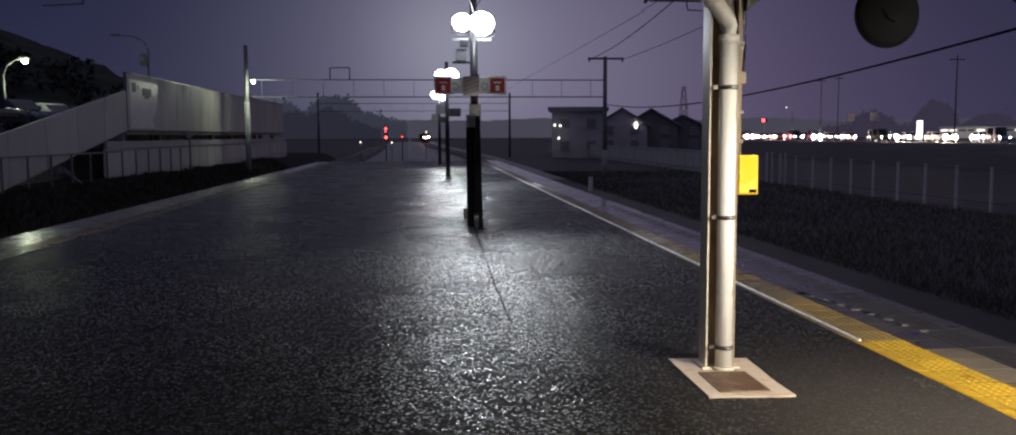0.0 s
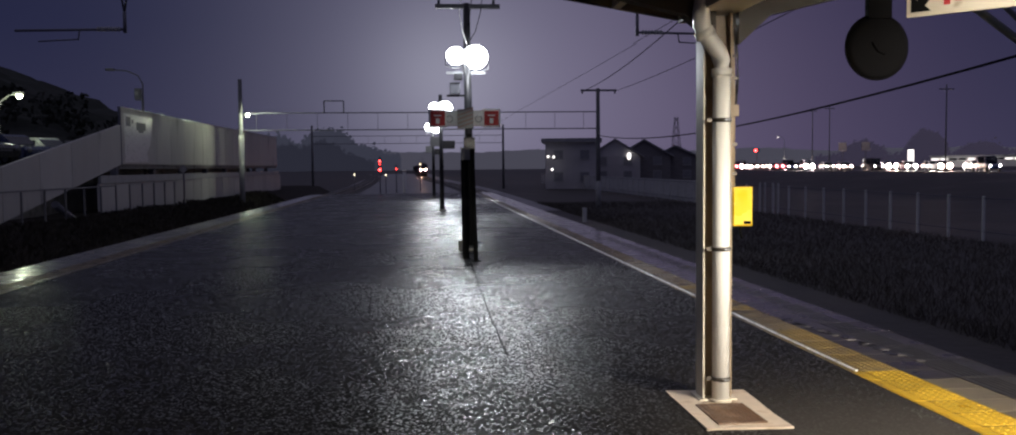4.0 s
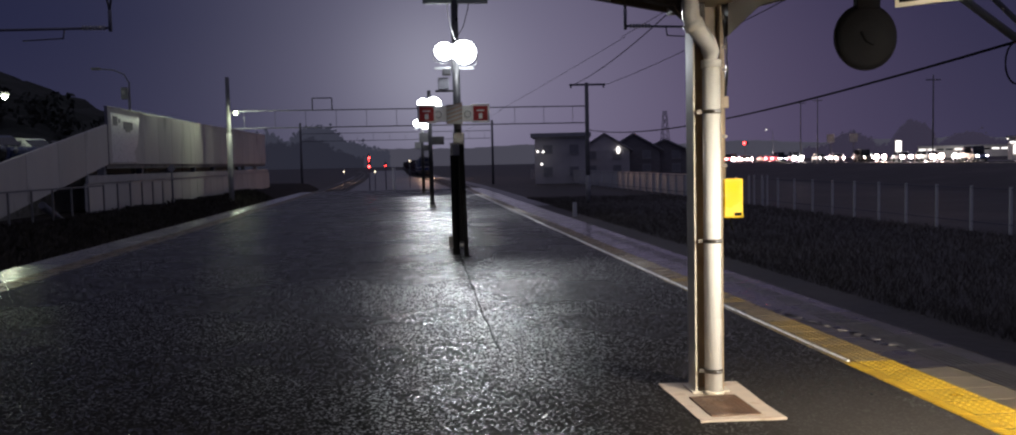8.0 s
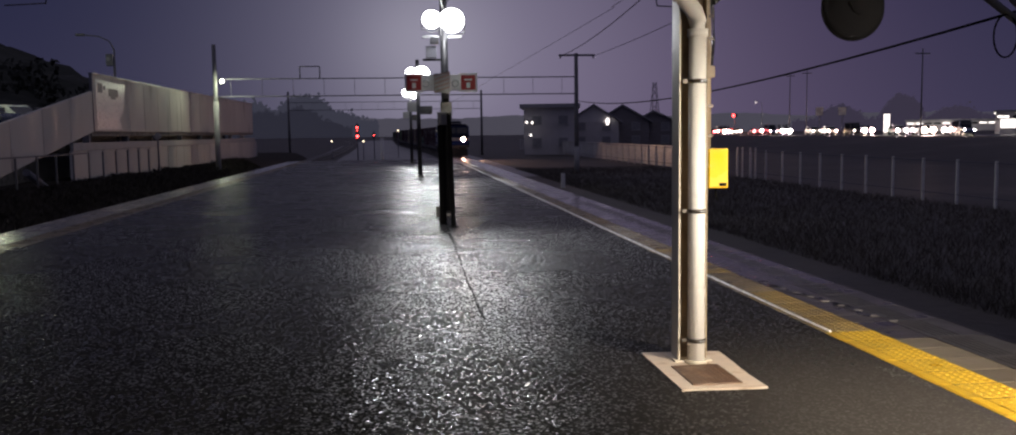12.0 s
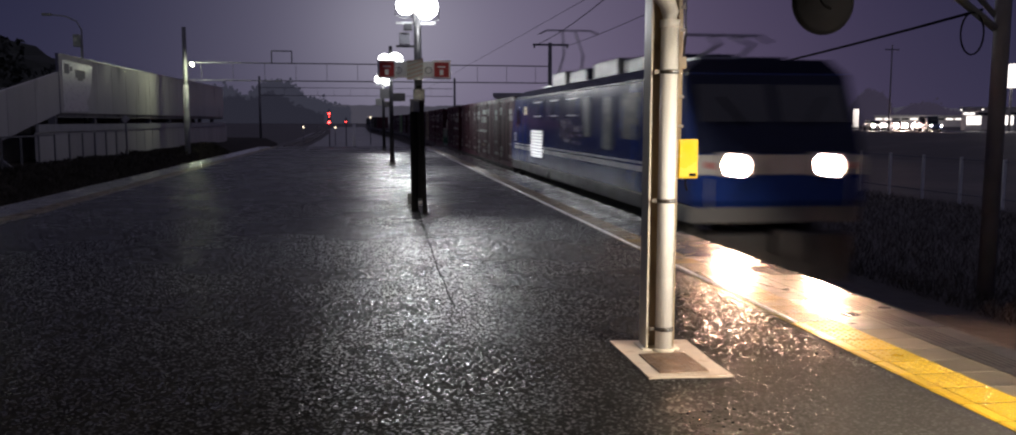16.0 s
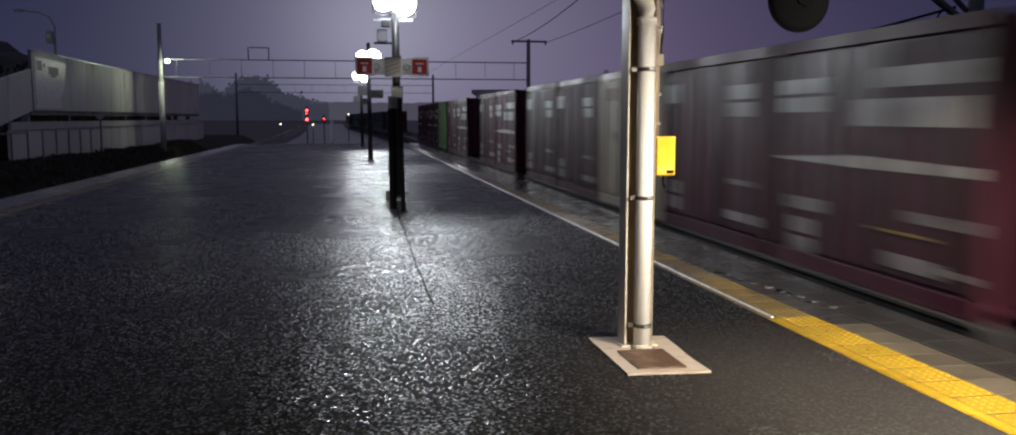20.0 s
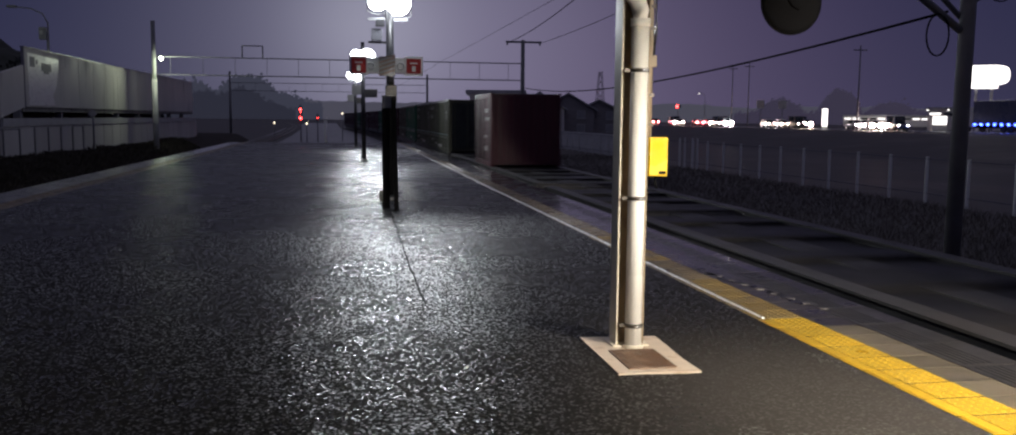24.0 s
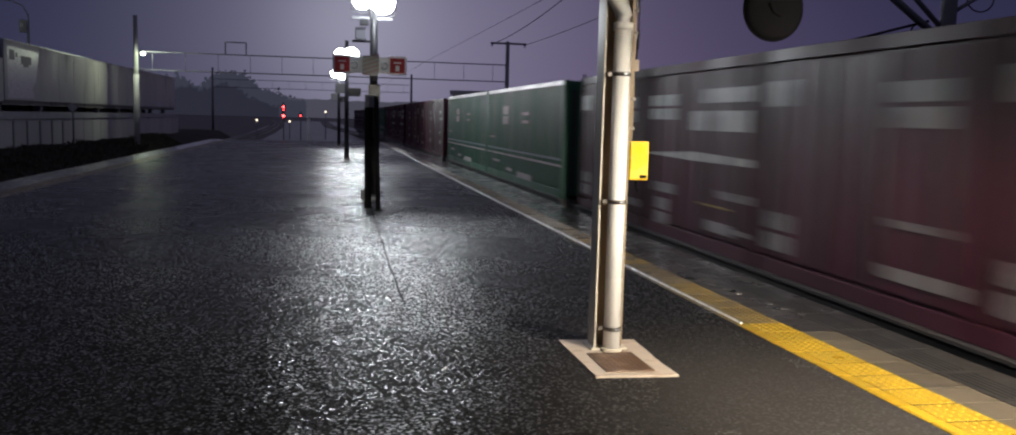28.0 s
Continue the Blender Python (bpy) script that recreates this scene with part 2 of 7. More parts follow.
STONES, STONE_LEAN, WET_LEAST, WET_MOST, FLAT_GAIN, SHEET = 70, 0.40, 0.0010, 0.29, 6.2, 0.08
ASPHALT = wet_asphalt()
# three tile tones: fall-off of the canopy light painted in, along with dirt
YELLOW_TILE = surface("yellow_tactile", (0.50, 0.31, 0.018), 0.42, vary=0.18, scale=3, rand=0.12, dirt=(0.27, 0.18, 0.035), dirt_at=0.62, dirt_scale=5, bump=0.15)
DIMMED_TILE = surface("dimmed_tactile", (0.23, 0.155, 0.045), 0.40, vary=0.3, scale=3, rand=0.2, dirt=(0.13, 0.10, 0.06), dirt_at=0.52, dirt_scale=5, bump=0.15)
WORN_DIM_TILE = surface("worn_dim_tactile", (0.16, 0.120, 0.066), 0.34, vary=0.3, scale=3, rand=0.2, dirt=(0.075, 0.065, 0.055), dirt_at=0.48, dirt_scale=4, bump=0.15)
LINE_PAINT = surface("line_paint", (0.86, 0.86, 0.84), 0.30, wet=0.5, vary=0.12, dirt=(0.4, 0.39, 0.37), dirt_at=0.66)
PAVER = surface("concrete_paver", (0.135, 0.110, 0.076), 0.45, vary=0.25, scale=2.5, fine=90, rand=0.2, dirt=(0.065, 0.055, 0.043), dirt_at=0.58, dirt_scale=3, bump=0.25, wet=0.1)
# pavers past the lamplit stretch: damp, and the weaker light put into colour
DAMP_DIM_PAVER = surface("damp_dim_concrete_paver", (0.044, 0.038, 0.033), 0.36, vary=0.3, scale=2.5, fine=90, rand=0.2, dirt=(0.035, 0.031, 0.028), dirt_at=0.54, dirt_scale=3, bump=0.25, wet=0.35)
EDGE_SLAB = surface("platform_edge_slab", (0.036, 0.032, 0.028), 0.42, vary=0.25, scale=2, fine=80, rand=0.16, dirt=(0.026, 0.024, 0.022), dirt_at=0.48, dirt_scale=2.4, bump=0.25, wet=0.25)
WET_SLAB = surface("wet_edge_slab", (0.10, 0.095, 0.085), 0.24, vary=0.25, scale=2, fine=80, rand=0.14, dirt=(0.05, 0.048, 0.045), dirt_at=0.5, dirt_scale=2.4, bump=0.35, wet=0.5)
RAINED_SLAB = surface("rained_edge_slab", (0.056, 0.051, 0.046), 0.26, vary=0.3, scale=2, fine=60, rand=0.18, dirt=(0.035, 0.034, 0.033), dirt_at=0.5, dirt_scale=1.8, bump=0.40, wet=0.45, rough_vary=0.14)
GROOVE = surface("groove_dark", (0.012, 0.011, 0.010), 0.7)
CONCRETE = surface("concrete", (0.30, 0.29, 0.27), 0.75, vary=0.25, scale=1.2, fine=40, dirt=(0.12, 0.115, 0.10), dirt_at=0.55, bump=0.3)
PAD = surface("mortar_pad", (0.55, 0.45, 0.35), 0.75, vary=0.2, scale=6, fine=80, dirt=(0.33, 0.23, 0.15), dirt_at=0.56, dirt_scale=6, bump=0.3)
RUST_PLATE = surface("rusty_iron_plate", (0.135, 0.075, 0.042), 0.5, metal=0.15, vary=0.4, scale=9, fine=120, dirt=(0.24, 0.155, 0.10), dirt_at=0.52, dirt_scale=6, bump=0.4)
CREAM_STEEL = surface("cream_painted_steel", (0.60, 0.54, 0.43), 0.42, vary=0.08, scale=2, dirt=(0.22, 0.16, 0.09), dirt_at=0.66, dirt_scale=5, bump=0.06)
CREAM_PIPE = surface("cream_pvc_pipe", (0.88, 0.85, 0.78), 0.35, vary=0.06, scale=3, dirt=(0.42, 0.34, 0.23), dirt_at=0.68, dirt_scale=6, bump=0.03)
BAND = surface("pipe_band_steel", (0.10, 0.085, 0.07), 0.45, metal=0.6, vary=0.3)
YELLOW_BOX = surface("yellow_enamel", (0.80, 0.52, 0.01), 0.3, vary=0.06, bump=0.02, dirt=(0.35, 0.2, 0.02), dirt_at=0.70)
BLACK_IRON = surface("black_iron", (0.006, 0.006, 0.0065), 0.8, vary=0.3, bump=0.1, spec=0.06)
MIRROR_BACK = surface("dark_mirror_back", (0.0042, 0.004, 0.0044), 0.85, vary=0.25, bump=0.1, spec=0.04)
DARK_POLE = surface("dark_wet_pole", (0.045, 0.045, 0.05), 0.38, vary=0.35, scale=4, bump=0.2)
GREY_POLE = surface("grey_concrete_pole", (0.20, 0.20, 0.205), 0.6, vary=0.25, scale=2, bump=0.2)
PALE_POLE = surface("pale_pole", (0.45, 0.45, 0.45), 0.6, vary=0.2, scale=2)
GALV = surface("galvanised_steel", (0.36, 0.37, 0.38), 0.45, metal=0.7, vary=0.2, scale=5)
STEEL_DARK = surface("dark_gantry_steel", (0.19, 0.19, 0.22), 0.55, metal=0.1, vary=0.2)
WHITE_ENAMEL = surface("white_enamel", (0.78, 0.78, 0.76), 0.35, vary=0.06, bump=0.02, dirt=(0.5, 0.48, 0.43), dirt_at=0.7)
RED_ENAMEL = surface("red_enamel", (0.42, 0.045, 0.045), 0.5, vary=0.1, bump=0.02, spec=0.12)
FADED_RED = surface("faded_red_stripe", (0.30, 0.20, 0.19), 0.5, vary=0.3, scale=9)
SOFFIT = surface("canopy_soffit", (0.10, 0.085, 0.065), 0.6, vary=0.15, scale=1, dirt=(0.14, 0.11, 0.07), dirt_at=0.6)
# bracket brown darkened: shading under the canopy is put into the paint
DARK_BRACKET = surface("shaded_brown_bracket", (0.045, 0.036, 0.028), 0.6, vary=0.2)
# brown of the conduit; on the column web it paints in the pipe's shadow
WEB_BROWN = surface("grimy_and_shaded_brown", (0.30, 0.225, 0.145), 0.5, vary=0.2, scale=3, dirt=(0.15, 0.10, 0.06), dirt_at=0.55, dirt_scale=4)
WALL_PANEL = surface("weathered_wall_panel", (0.60, 0.585, 0.555), 0.6, vary=0.12, scale=0.8, fine=12, rand=0.08, dirt=(0.30, 0.29, 0.27), dirt_at=0.6, dirt_scale=0.8, stretch=(1, 1, 0.3))
BALLAST = surface("ballast_stone", (0.085, 0.078, 0.072), 0.7, vary=0.5, scale=9, fine=26, bump=1.0, depth=0.05)
RAIL = surface("rail_steel", (0.16, 0.12, 0.10), 0.4, metal=0.7, vary=0.3)
RAIL_TOP = surface("polished_rail_head", (0.55, 0.54, 0.53), 0.18, metal=1.0, vary=0.1)
SLEEPER = surface("concrete_sleeper", (0.19, 0.18, 0.165), 0.7, vary=0.3, rand=0.1, bump=0.3)
SOIL = surface("dark_grass_soil", (0.044, 0.037, 0.032), 0.85, vary=0.5, scale=0.35, fine=5, bump=0.8, depth=0.06, dirt=(0.085, 0.070, 0.060), dirt_at=0.52, dirt_scale=0.12, wet=0.38, wet_rough=0.55)
GRASS = surface("dry_grass", (0.062, 0.053, 0.042), 0.85, vary=0.4, scale=2)
BANK_SOIL = surface("dark_bank_soil", (0.042, 0.037, 0.033), 0.9, vary=0.5, scale=0.6, fine=6, bump=0.8, depth=0.05, spec=0.1)
BANK_WEED = surface("bank_weed", (0.062, 0.056, 0.048), 0.85, vary=0.5, scale=2, bump=0, spec=0.1)
LEAF = surface("night_foliage", (0.045, 0.050, 0.042), 0.85, vary=0.4, scale=1.5, bump=0, spec=0.2)
BARK = surface("bark", (0.07, 0.055, 0.045), 0.8, vary=0.3)
# roofs and walls paled: the mist before the houses is put into their colours
ROOF_TILE = surface("house_roof", (0.42, 0.42, 0.44), 0.6, vary=0.2, scale=1.5)
PLASTER = surface("house_plaster", (0.68, 0.66, 0.67), 0.8, vary=0.15, rand=0.15, scale=0.6)
DARK_BOARDS = surface("dark_house_boards", (0.26, 0.245, 0.25), 0.7, vary=0.2, scale=0.8, stretch=(1, 1, 4))
ROAD = surface("road_asphalt", (0.05, 0.05, 0.053), 0.35, vary=0.25, scale=0.3)
GLASS_DARK = surface("dark_window_glass", (0.012, 0.014, 0.018), 0.06, vary=0.1, bump=0, spec=0.8, rough_vary=0.02)
# window glass paled towards the walls, as mist would veil it
HOUSE_GLASS = surface("mist_paled_window_glass", (0.32, 0.32, 0.34), 0.3, vary=0.1, bump=0, spec=0.5)
RUBBER = surface("rubber", (0.018, 0.018, 0.018), 0.7, vary=0.2)
MAROON = surface("maroon_container_paint", (0.066, 0.0128, 0.027), 0.55, vary=0.18, scale=1.2, fine=14, rand=0.22, dirt=(0.055, 0.030, 0.037), dirt_at=0.6, dirt_scale=1.3, stretch=(1, 1, 0.25), bump=0.05, spec=0.32)
RED_MAROON = surface("dull_red_container_paint", (0.068, 0.0105, 0.022), 0.58, vary=0.18, scale=1.2, fine=14, rand=0.15, dirt=(0.04, 0.02, 0.022), dirt_at=0.58, stretch=(1, 1, 0.25), bump=0.05)
CREAM_BOX = surface("pale_container_paint", (0.52, 0.46, 0.33), 0.5, vary=0.10, scale=1.0, rand=0.08, dirt=(0.32, 0.25, 0.15), dirt_at=0.58, dirt_scale=1.2, stretch=(1, 1, 0.4), bump=0.05)
GRIME = surface("soft_grime", (0.36, 0.32, 0.24), 0.6, vary=0.4, scale=6, bump=0)
# end doors far darker than the sides: their shade is put into the paint
SHADED_GREEN = surface("grimy_shaded_green_paint", (0.022, 0.028, 0.023), 0.6, vary=0.25, scale=1.5, dirt=(0.012, 0.012, 0.011), dirt_at=0.5)
GREY_BOX = surface("grey_container_paint", (0.40, 0.40, 0.39), 0.42, vary=0.12, scale=1.0, rand=0.08, dirt=(0.22, 0.2, 0.18), dirt_at=0.6, stretch=(1, 1, 0.3), bump=0.05)
LIME_BOX = surface("pale_green_container_paint", (0.26, 0.46, 0.20), 0.42, vary=0.12, scale=1.0, bump=0.05)
GREEN_BOX = surface("green_container_paint", (0.016, 0.100, 0.052), 0.55, vary=0.15, scale=1.0, fine=12, rand=0.08, dirt=(0.04, 0.08, 0.06), dirt_at=0.56, stretch=(1, 1, 0.25), bump=0.05)
OLIVE_BOX = surface("faded_olive_container_paint", (0.046, 0.050, 0.029), 0.58, vary=0.15, scale=1.0, fine=12, rand=0.08, dirt=(0.07, 0.073, 0.05), dirt_at=0.55, stretch=(1, 1, 0.25), bump=0.05)
MARK_FAINT = surface("worn_white_marking", (0.25, 0.22, 0.22), 0.5, vary=0.35, scale=4, dirt=(0.07, 0.03, 0.04), dirt_at=0.5, bump=0)
# darker copy of the maroon: shade on ends and corner posts, plus grime patches
SHADED_MAROON = surface("grimy_shaded_maroon_paint", (0.048, 0.010, 0.018), 0.65, vary=0.25, scale=1.5, dirt=(0.016, 0.010, 0.011), dirt_at=0.5, spec=0.2)
MARK_WHITE = surface("white_marking", (0.43, 0.405, 0.385), 0.5, vary=0.25, scale=5, dirt=(0.14, 0.115, 0.125), dirt_at=0.52, bump=0)
STRIPE_WHITE = surface("clean_white_stripe", (0.78, 0.78, 0.78), 0.3, vary=0.06, bump=0)
ROOF_GREY = surface("roof_equipment_grey", (0.09, 0.09, 0.09), 0.5, vary=0.2)
MARK_DULL = surface("dull_olive_marking", (0.115, 0.12, 0.10), 0.5, vary=0.25, scale=5, dirt=(0.09, 0.09, 0.07), dirt_at=0.5, bump=0)
MARK_YELLOW = surface("yellow_marking", (0.34, 0.23, 0.06), 0.45, vary=0.15)
LINE_TEAL = surface("dull_teal_line", (0.12, 0.21, 0.21), 0.4, vary=0.15)
SIGN_WHITE = surface("sign_white", (0.78, 0.78, 0.77), 0.4, vary=0.06, bump=0.02)
TANK_STEEL = surface("tank_white", (0.62, 0.59, 0.53), 0.35, vary=0.12, scale=2, dirt=(0.4, 0.38, 0.34), dirt_at=0.6)
TANK_GREEN = surface("tank_frame_green", (0.012, 0.105, 0.06), 0.4, vary=0.15)
UNDERFRAME = surface("wagon_underframe", (0.045, 0.042, 0.041), 0.6, metal=0.2, vary=0.35, scale=3, bump=0.2)
DECK_STEEL = surface("rain_soaked_deck_steel", (0.011, 0.010, 0.0105), 0.62, vary=0.35, scale=1.5, rand=0.1, dirt=(0.020, 0.016, 0.014), dirt_at=0.55, wet=0.06, wet_rough=0.25, spec=0.3)
# slightly paler than the sill: the lip's lit edge put into its colour
LIP_STEEL = surface("lit_lip_steel", (0.048, 0.045, 0.044), 0.5, vary=0.3, scale=4, dirt=(0.05, 0.042, 0.036), dirt_at=0.5)
SILL_PAINT = surface("wagon_sill_paint", (0.045, 0.041, 0.042), 0.45, vary=0.3, scale=3, rand=0.1, dirt=(0.05, 0.045, 0.04), dirt_at=0.52)
LOCO_BLUE = surface("locomotive_blue", (0.013, 0.036, 0.185), 0.18, vary=0.12, scale=1.2, fine=14, dirt=(0.014, 0.030, 0.12), dirt_at=0.60, bump=0.02, rough_vary=0.05, spec=0.3)
LOCO_NAVY = surface("locomotive_navy_roof", (0.010, 0.014, 0.038), 0.45, vary=0.2, spec=0.15)
LOCO_GREY = surface("locomotive_light_grey", (0.40, 0.41, 0.41), 0.35, vary=0.15, scale=1.5, dirt=(0.25, 0.23, 0.21), dirt_at=0.58)
LOWER_GREY = surface("locomotive_lower_grey", (0.12, 0.12, 0.12), 0.4, vary=0.2, scale=1.5, dirt=(0.12, 0.11, 0.10), dirt_at=0.55)
PICTURE = surface("dull_pink_picture", (0.16, 0.15, 0.24), 0.2, vary=0.45, scale=3.5, bump=0)
PICTURE_RED = surface("dull_red_picture", (0.085, 0.05, 0.14), 0.2, vary=0.5, scale=4, bump=0)
CAR_PAINTS = [surface("car_paint_" + w, c, 0.25, vary=0.05, wet=0.6) for w, c in (("white", (0.6, 0.6, 0.6)), ("silver", (0.35, 0.36, 0.37)), ("black", (0.03, 0.03, 0.035)), ("navy", (0.03, 0.05, 0.12)))]

LAMP_GLOW = glow("floodlight_glow", (0.93, 0.97, 1.0), 14)
TUBE_GLOW = glow("fluorescent_glow", (1.0, 0.93, 0.80), 20)
HEAD_GLOW = glow("locomotive_headlight_glow", (1.0, 0.60, 0.40), 1300)
CAR_GLOW = glow("car_headlight_glow", (1.0, 0.86, 0.82), 180)
WARM_CAR_GLOW = glow("warm_headlight_glow", (1.0, 0.70, 0.60), 130)
TAIL_GLOW = glow("car_tail_light_glow", (1.0, 0.10, 0.12), 60)
RED_GLOW = glow("red_signal_glow", (1.0, 0.05, 0.05), 14)
BLUE_GLOW = glow("blue_marker_glow", (0.05, 0.10, 1.0), 12)
SIGN_GLOW = glow("shop_sign_glow", (1.0, 0.94, 0.90), 2.2)
WARM_GLOW = glow("warm_window_glow", (1.0, 0.85, 0.62), 3)
REFLECTION_GLOW = glow("window_reflection_glow", (1.0, 0.92, 0.62), 0.32)
GREEN_GLOW = glow("sodium_lamp_glow", (0.86, 1.0, 0.62), 60)
# mist over the distant woods, put in as a dim even emission
MIST_NEAR = glow("woods_haze_glow", (0.021, 0.022, 0.034), 1.0)
MIST_TOWN = glow("town_trees_haze_glow", (0.036, 0.031, 0.053), 1.0)
MIST_MID = glow("tall_woods_haze_glow", (0.035, 0.037, 0.055), 1.0)
MIST_FAR = glow("skyline_haze_glow", (0.058, 0.057, 0.077), 1.0)


# ---------------------------------------------------------------- mesh helpers
def box(bm, x0, x1, y0, y1, z0, z1, m=None, bevel=0.0):
    pts = [Vector((x, y, z)) for z in (z0, z1) for y in (y0, y1) for x in (x0, x1)]
    if m is not None:
        pts = [m @ p for p in pts]
    v = [bm.verts.new(p) for p in pts]
    f = [bm.faces.new([v[i] for i in q]) for q in ((0, 2, 3, 1), (4, 5, 7, 6), (0, 1, 5, 4), (2, 6, 7, 3), (0, 4, 6, 2), (1, 3, 7, 5))]
    if bevel:
        edges = list({e for g in f for e in g.edges})
        bmesh.ops.bevel(bm, geom=edges, offset=bevel, segments=2, affect="EDGES", profile=0.6)


def rod(bm, a, b, r0, r1=None, seg=12, caps=True):
    a, b = Vector(a), Vector(b)
    r1 = r0 if r1 is None else r1
    q = (b - a).to_track_quat("Z", "Y")
    rings = []
    for p, r in ((a, r0), (b, r1)):
        rings.append([bm.verts.new(p + q @ Vector((r * math.cos(k * math.tau / seg), r * math.sin(k * math.tau / seg), 0))) for k in range(seg)])
    for k in range(seg):
        g = bm.faces.new((rings[0][k], rings[0][(k + 1) % seg], rings[1][(k + 1) % seg], rings[1][k]))
        g.smooth = True
    if caps:
        bm.faces.new(rings[0][::-1])
        bm.faces.new(rings[1])


def tube(bm, pts, r, seg=12, closed=False):
    """A bent pipe or cable along points."""
    pts = [Vector(p) for p in pts]
    rings, n = [], len(pts)
    for i, p in enumerate(pts):
        if closed:
            d = pts[(i + 1) % n] - pts[i - 1]
        else:
            d = pts[min(i + 1, n - 1)] - pts[max(i - 1, 0)]
        q = d.to_track_quat("Z", "Y")
        rings.append([bm.verts.new(p + q @ Vector((r * math.cos(k * math.tau / seg), r * math.sin(k * math.tau / seg), 0))) for k in range(seg)])
    for i in range(n if closed else n - 1):
        a, b = rings[i], rings[(i + 1) % n]
        for k in range(seg):
            g = bm.faces.new((a[k], a[(k + 1) % seg], b[(k + 1) % seg], b[k]))
            g.smooth = True
    if not closed:
        bm.faces.new(rings[0][::-1])
        bm.faces.new(rings[-1])


def prism(bm, outline, axis, lo, hi):
    """An outline of (u, v) pairs swept along an axis; the axis x takes (y, z), y takes (x, z), z takes (x, y)."""
    def spot(u, v, w):
        return {"x": (w, u, v), "y": (u, w, v), "z": (u, v, w)}[axis]
    a, b = [bm.verts.new(spot(u, v, lo)) for u, v in outline], [bm.verts.new(spot(u, v, hi)) for u, v in outline]
    bm.faces.new(a)
    bm.faces.new(b[::-1])
    for i in range(len(a)):
        j = (i + 1) % len(a)
        bm.faces.new((a[j], a[i], b[i], b[j]))


def sphere(bm, c, r, seg=16, rings=10, sq=(1, 1, 1)):
    res = bmesh.ops.create_uvsphere(bm, u_segments=seg, v_segments=rings, radius=r)
    for v in res["verts"]:
        v.co = Vector(c) + Vector((v.co.x * sq[0], v.co.y * sq[1], v.co.z * sq[2]))
    for f in {f for v in res["verts"] for f in v.link_faces}:
        f.smooth = True


def lathe(bm, at, way, prof, seg=12):
    """A turned shape: (distance along the axis, radius) pairs."""
    at, way = Vector(at), Vector(way).normalized()
    q = way.to_track_quat("Z", "Y")
    rings = [[bm.verts.new(at + way * d + q @ Vector((r * math.cos(k * math.tau / seg), r * math.sin(k * math.tau / seg), 0))) for k in range(seg)] for d, r in prof]
    for a, b in zip(rings, rings[1:]):
        for k in range(seg):
            bm.faces.new((a[k], a[(k + 1) % seg], b[(k + 1) % seg], b[k]))
    bm.faces.new(rings[0][::-1])
    bm.faces.new(rings[-1])


def mesh_of(name, bm, material):
    bmesh.ops.recalc_face_normals(bm, faces=bm.faces)
    me = bpy.data.meshes.new(name)
    bm.to_mesh(me)
    bm.free()
    me.materials.append(material)
    return me


def part(name, bm, material, parent=None, label=""):
    ob = new(name, mesh_of(name, bm, material))
    ob.parent = parent
    return tagged(ob, label) if label else ob


def made(name, material, build, parent=None, label=""):
    bm = bmesh.new()
    build(bm)
    return part(name, bm, material, parent, label)


def boxed(name, material, parent, dims, bevel=0.0, label=""):
    bm = bmesh.new()
    box(bm, *dims, bevel=bevel)
    return part(name, bm, material, parent, label)


def thing(name, label, category, group="", kind="", at=(0, 0, 0)):
    ob = new(name)
    ob.location = at
    return tagged(ob, label, category, group, kind)


def piece(name, me, parent, at):
    ob = new(name, me)
    ob.parent = parent
    ob.location = at
    return ob

# ---------------------------------------------------------------- plan
IN_R, OUT_R, EDGE_R = 3.27, 3.67, 4.42      # tactile strip and edge on the train's side
IN_L, OUT_L, EDGE_L = -5.56, -5.96, -6.72   # and on the other side
Y0, Y1 = -22.0, 57.0                        # the platform's ends
RAIL_Z, GROUND_Z = -1.08, -1.30
TRACK_R, TRACK_L = 6.20, -8.50


def track_x(y):
    """The near track runs straight past the platform and swings gently aside beyond it."""
    u = min(1.0, max(0.0, (y - 100.0) / 145.0))
    return TRACK_R - 4.6 * u * u * (3 - 2 * u) - 0.012 * max(0.0, y - 200.0)


# ---------------------------------------------------------------- ground and tracks
def build_ground(bm):
    n = 60
    xs = [math.copysign(abs(i / n) ** 3 * 1600, i) for i in range(-n, n + 1)]
    ys = [-60 + (j / n) ** 2.4 * 2400 for j in range(n + 1)]
    grid = [[bm.verts.new((x, y, GROUND_Z + (0 if -14 < x < 11 else 0.10 * noise.noise(Vector((x * 0.15, y * 0.15, 0)))))) for x in xs] for y in ys]
    for j in range(n):
        for i in range(2 * n):
            bm.faces.new((grid[j][i], grid[j][i + 1], grid[j + 1][i + 1], grid[j + 1][i]))


tagged(made("ground", SOIL, build_ground), "dark wet ground of soil and low grass", "ground", kind="structure")


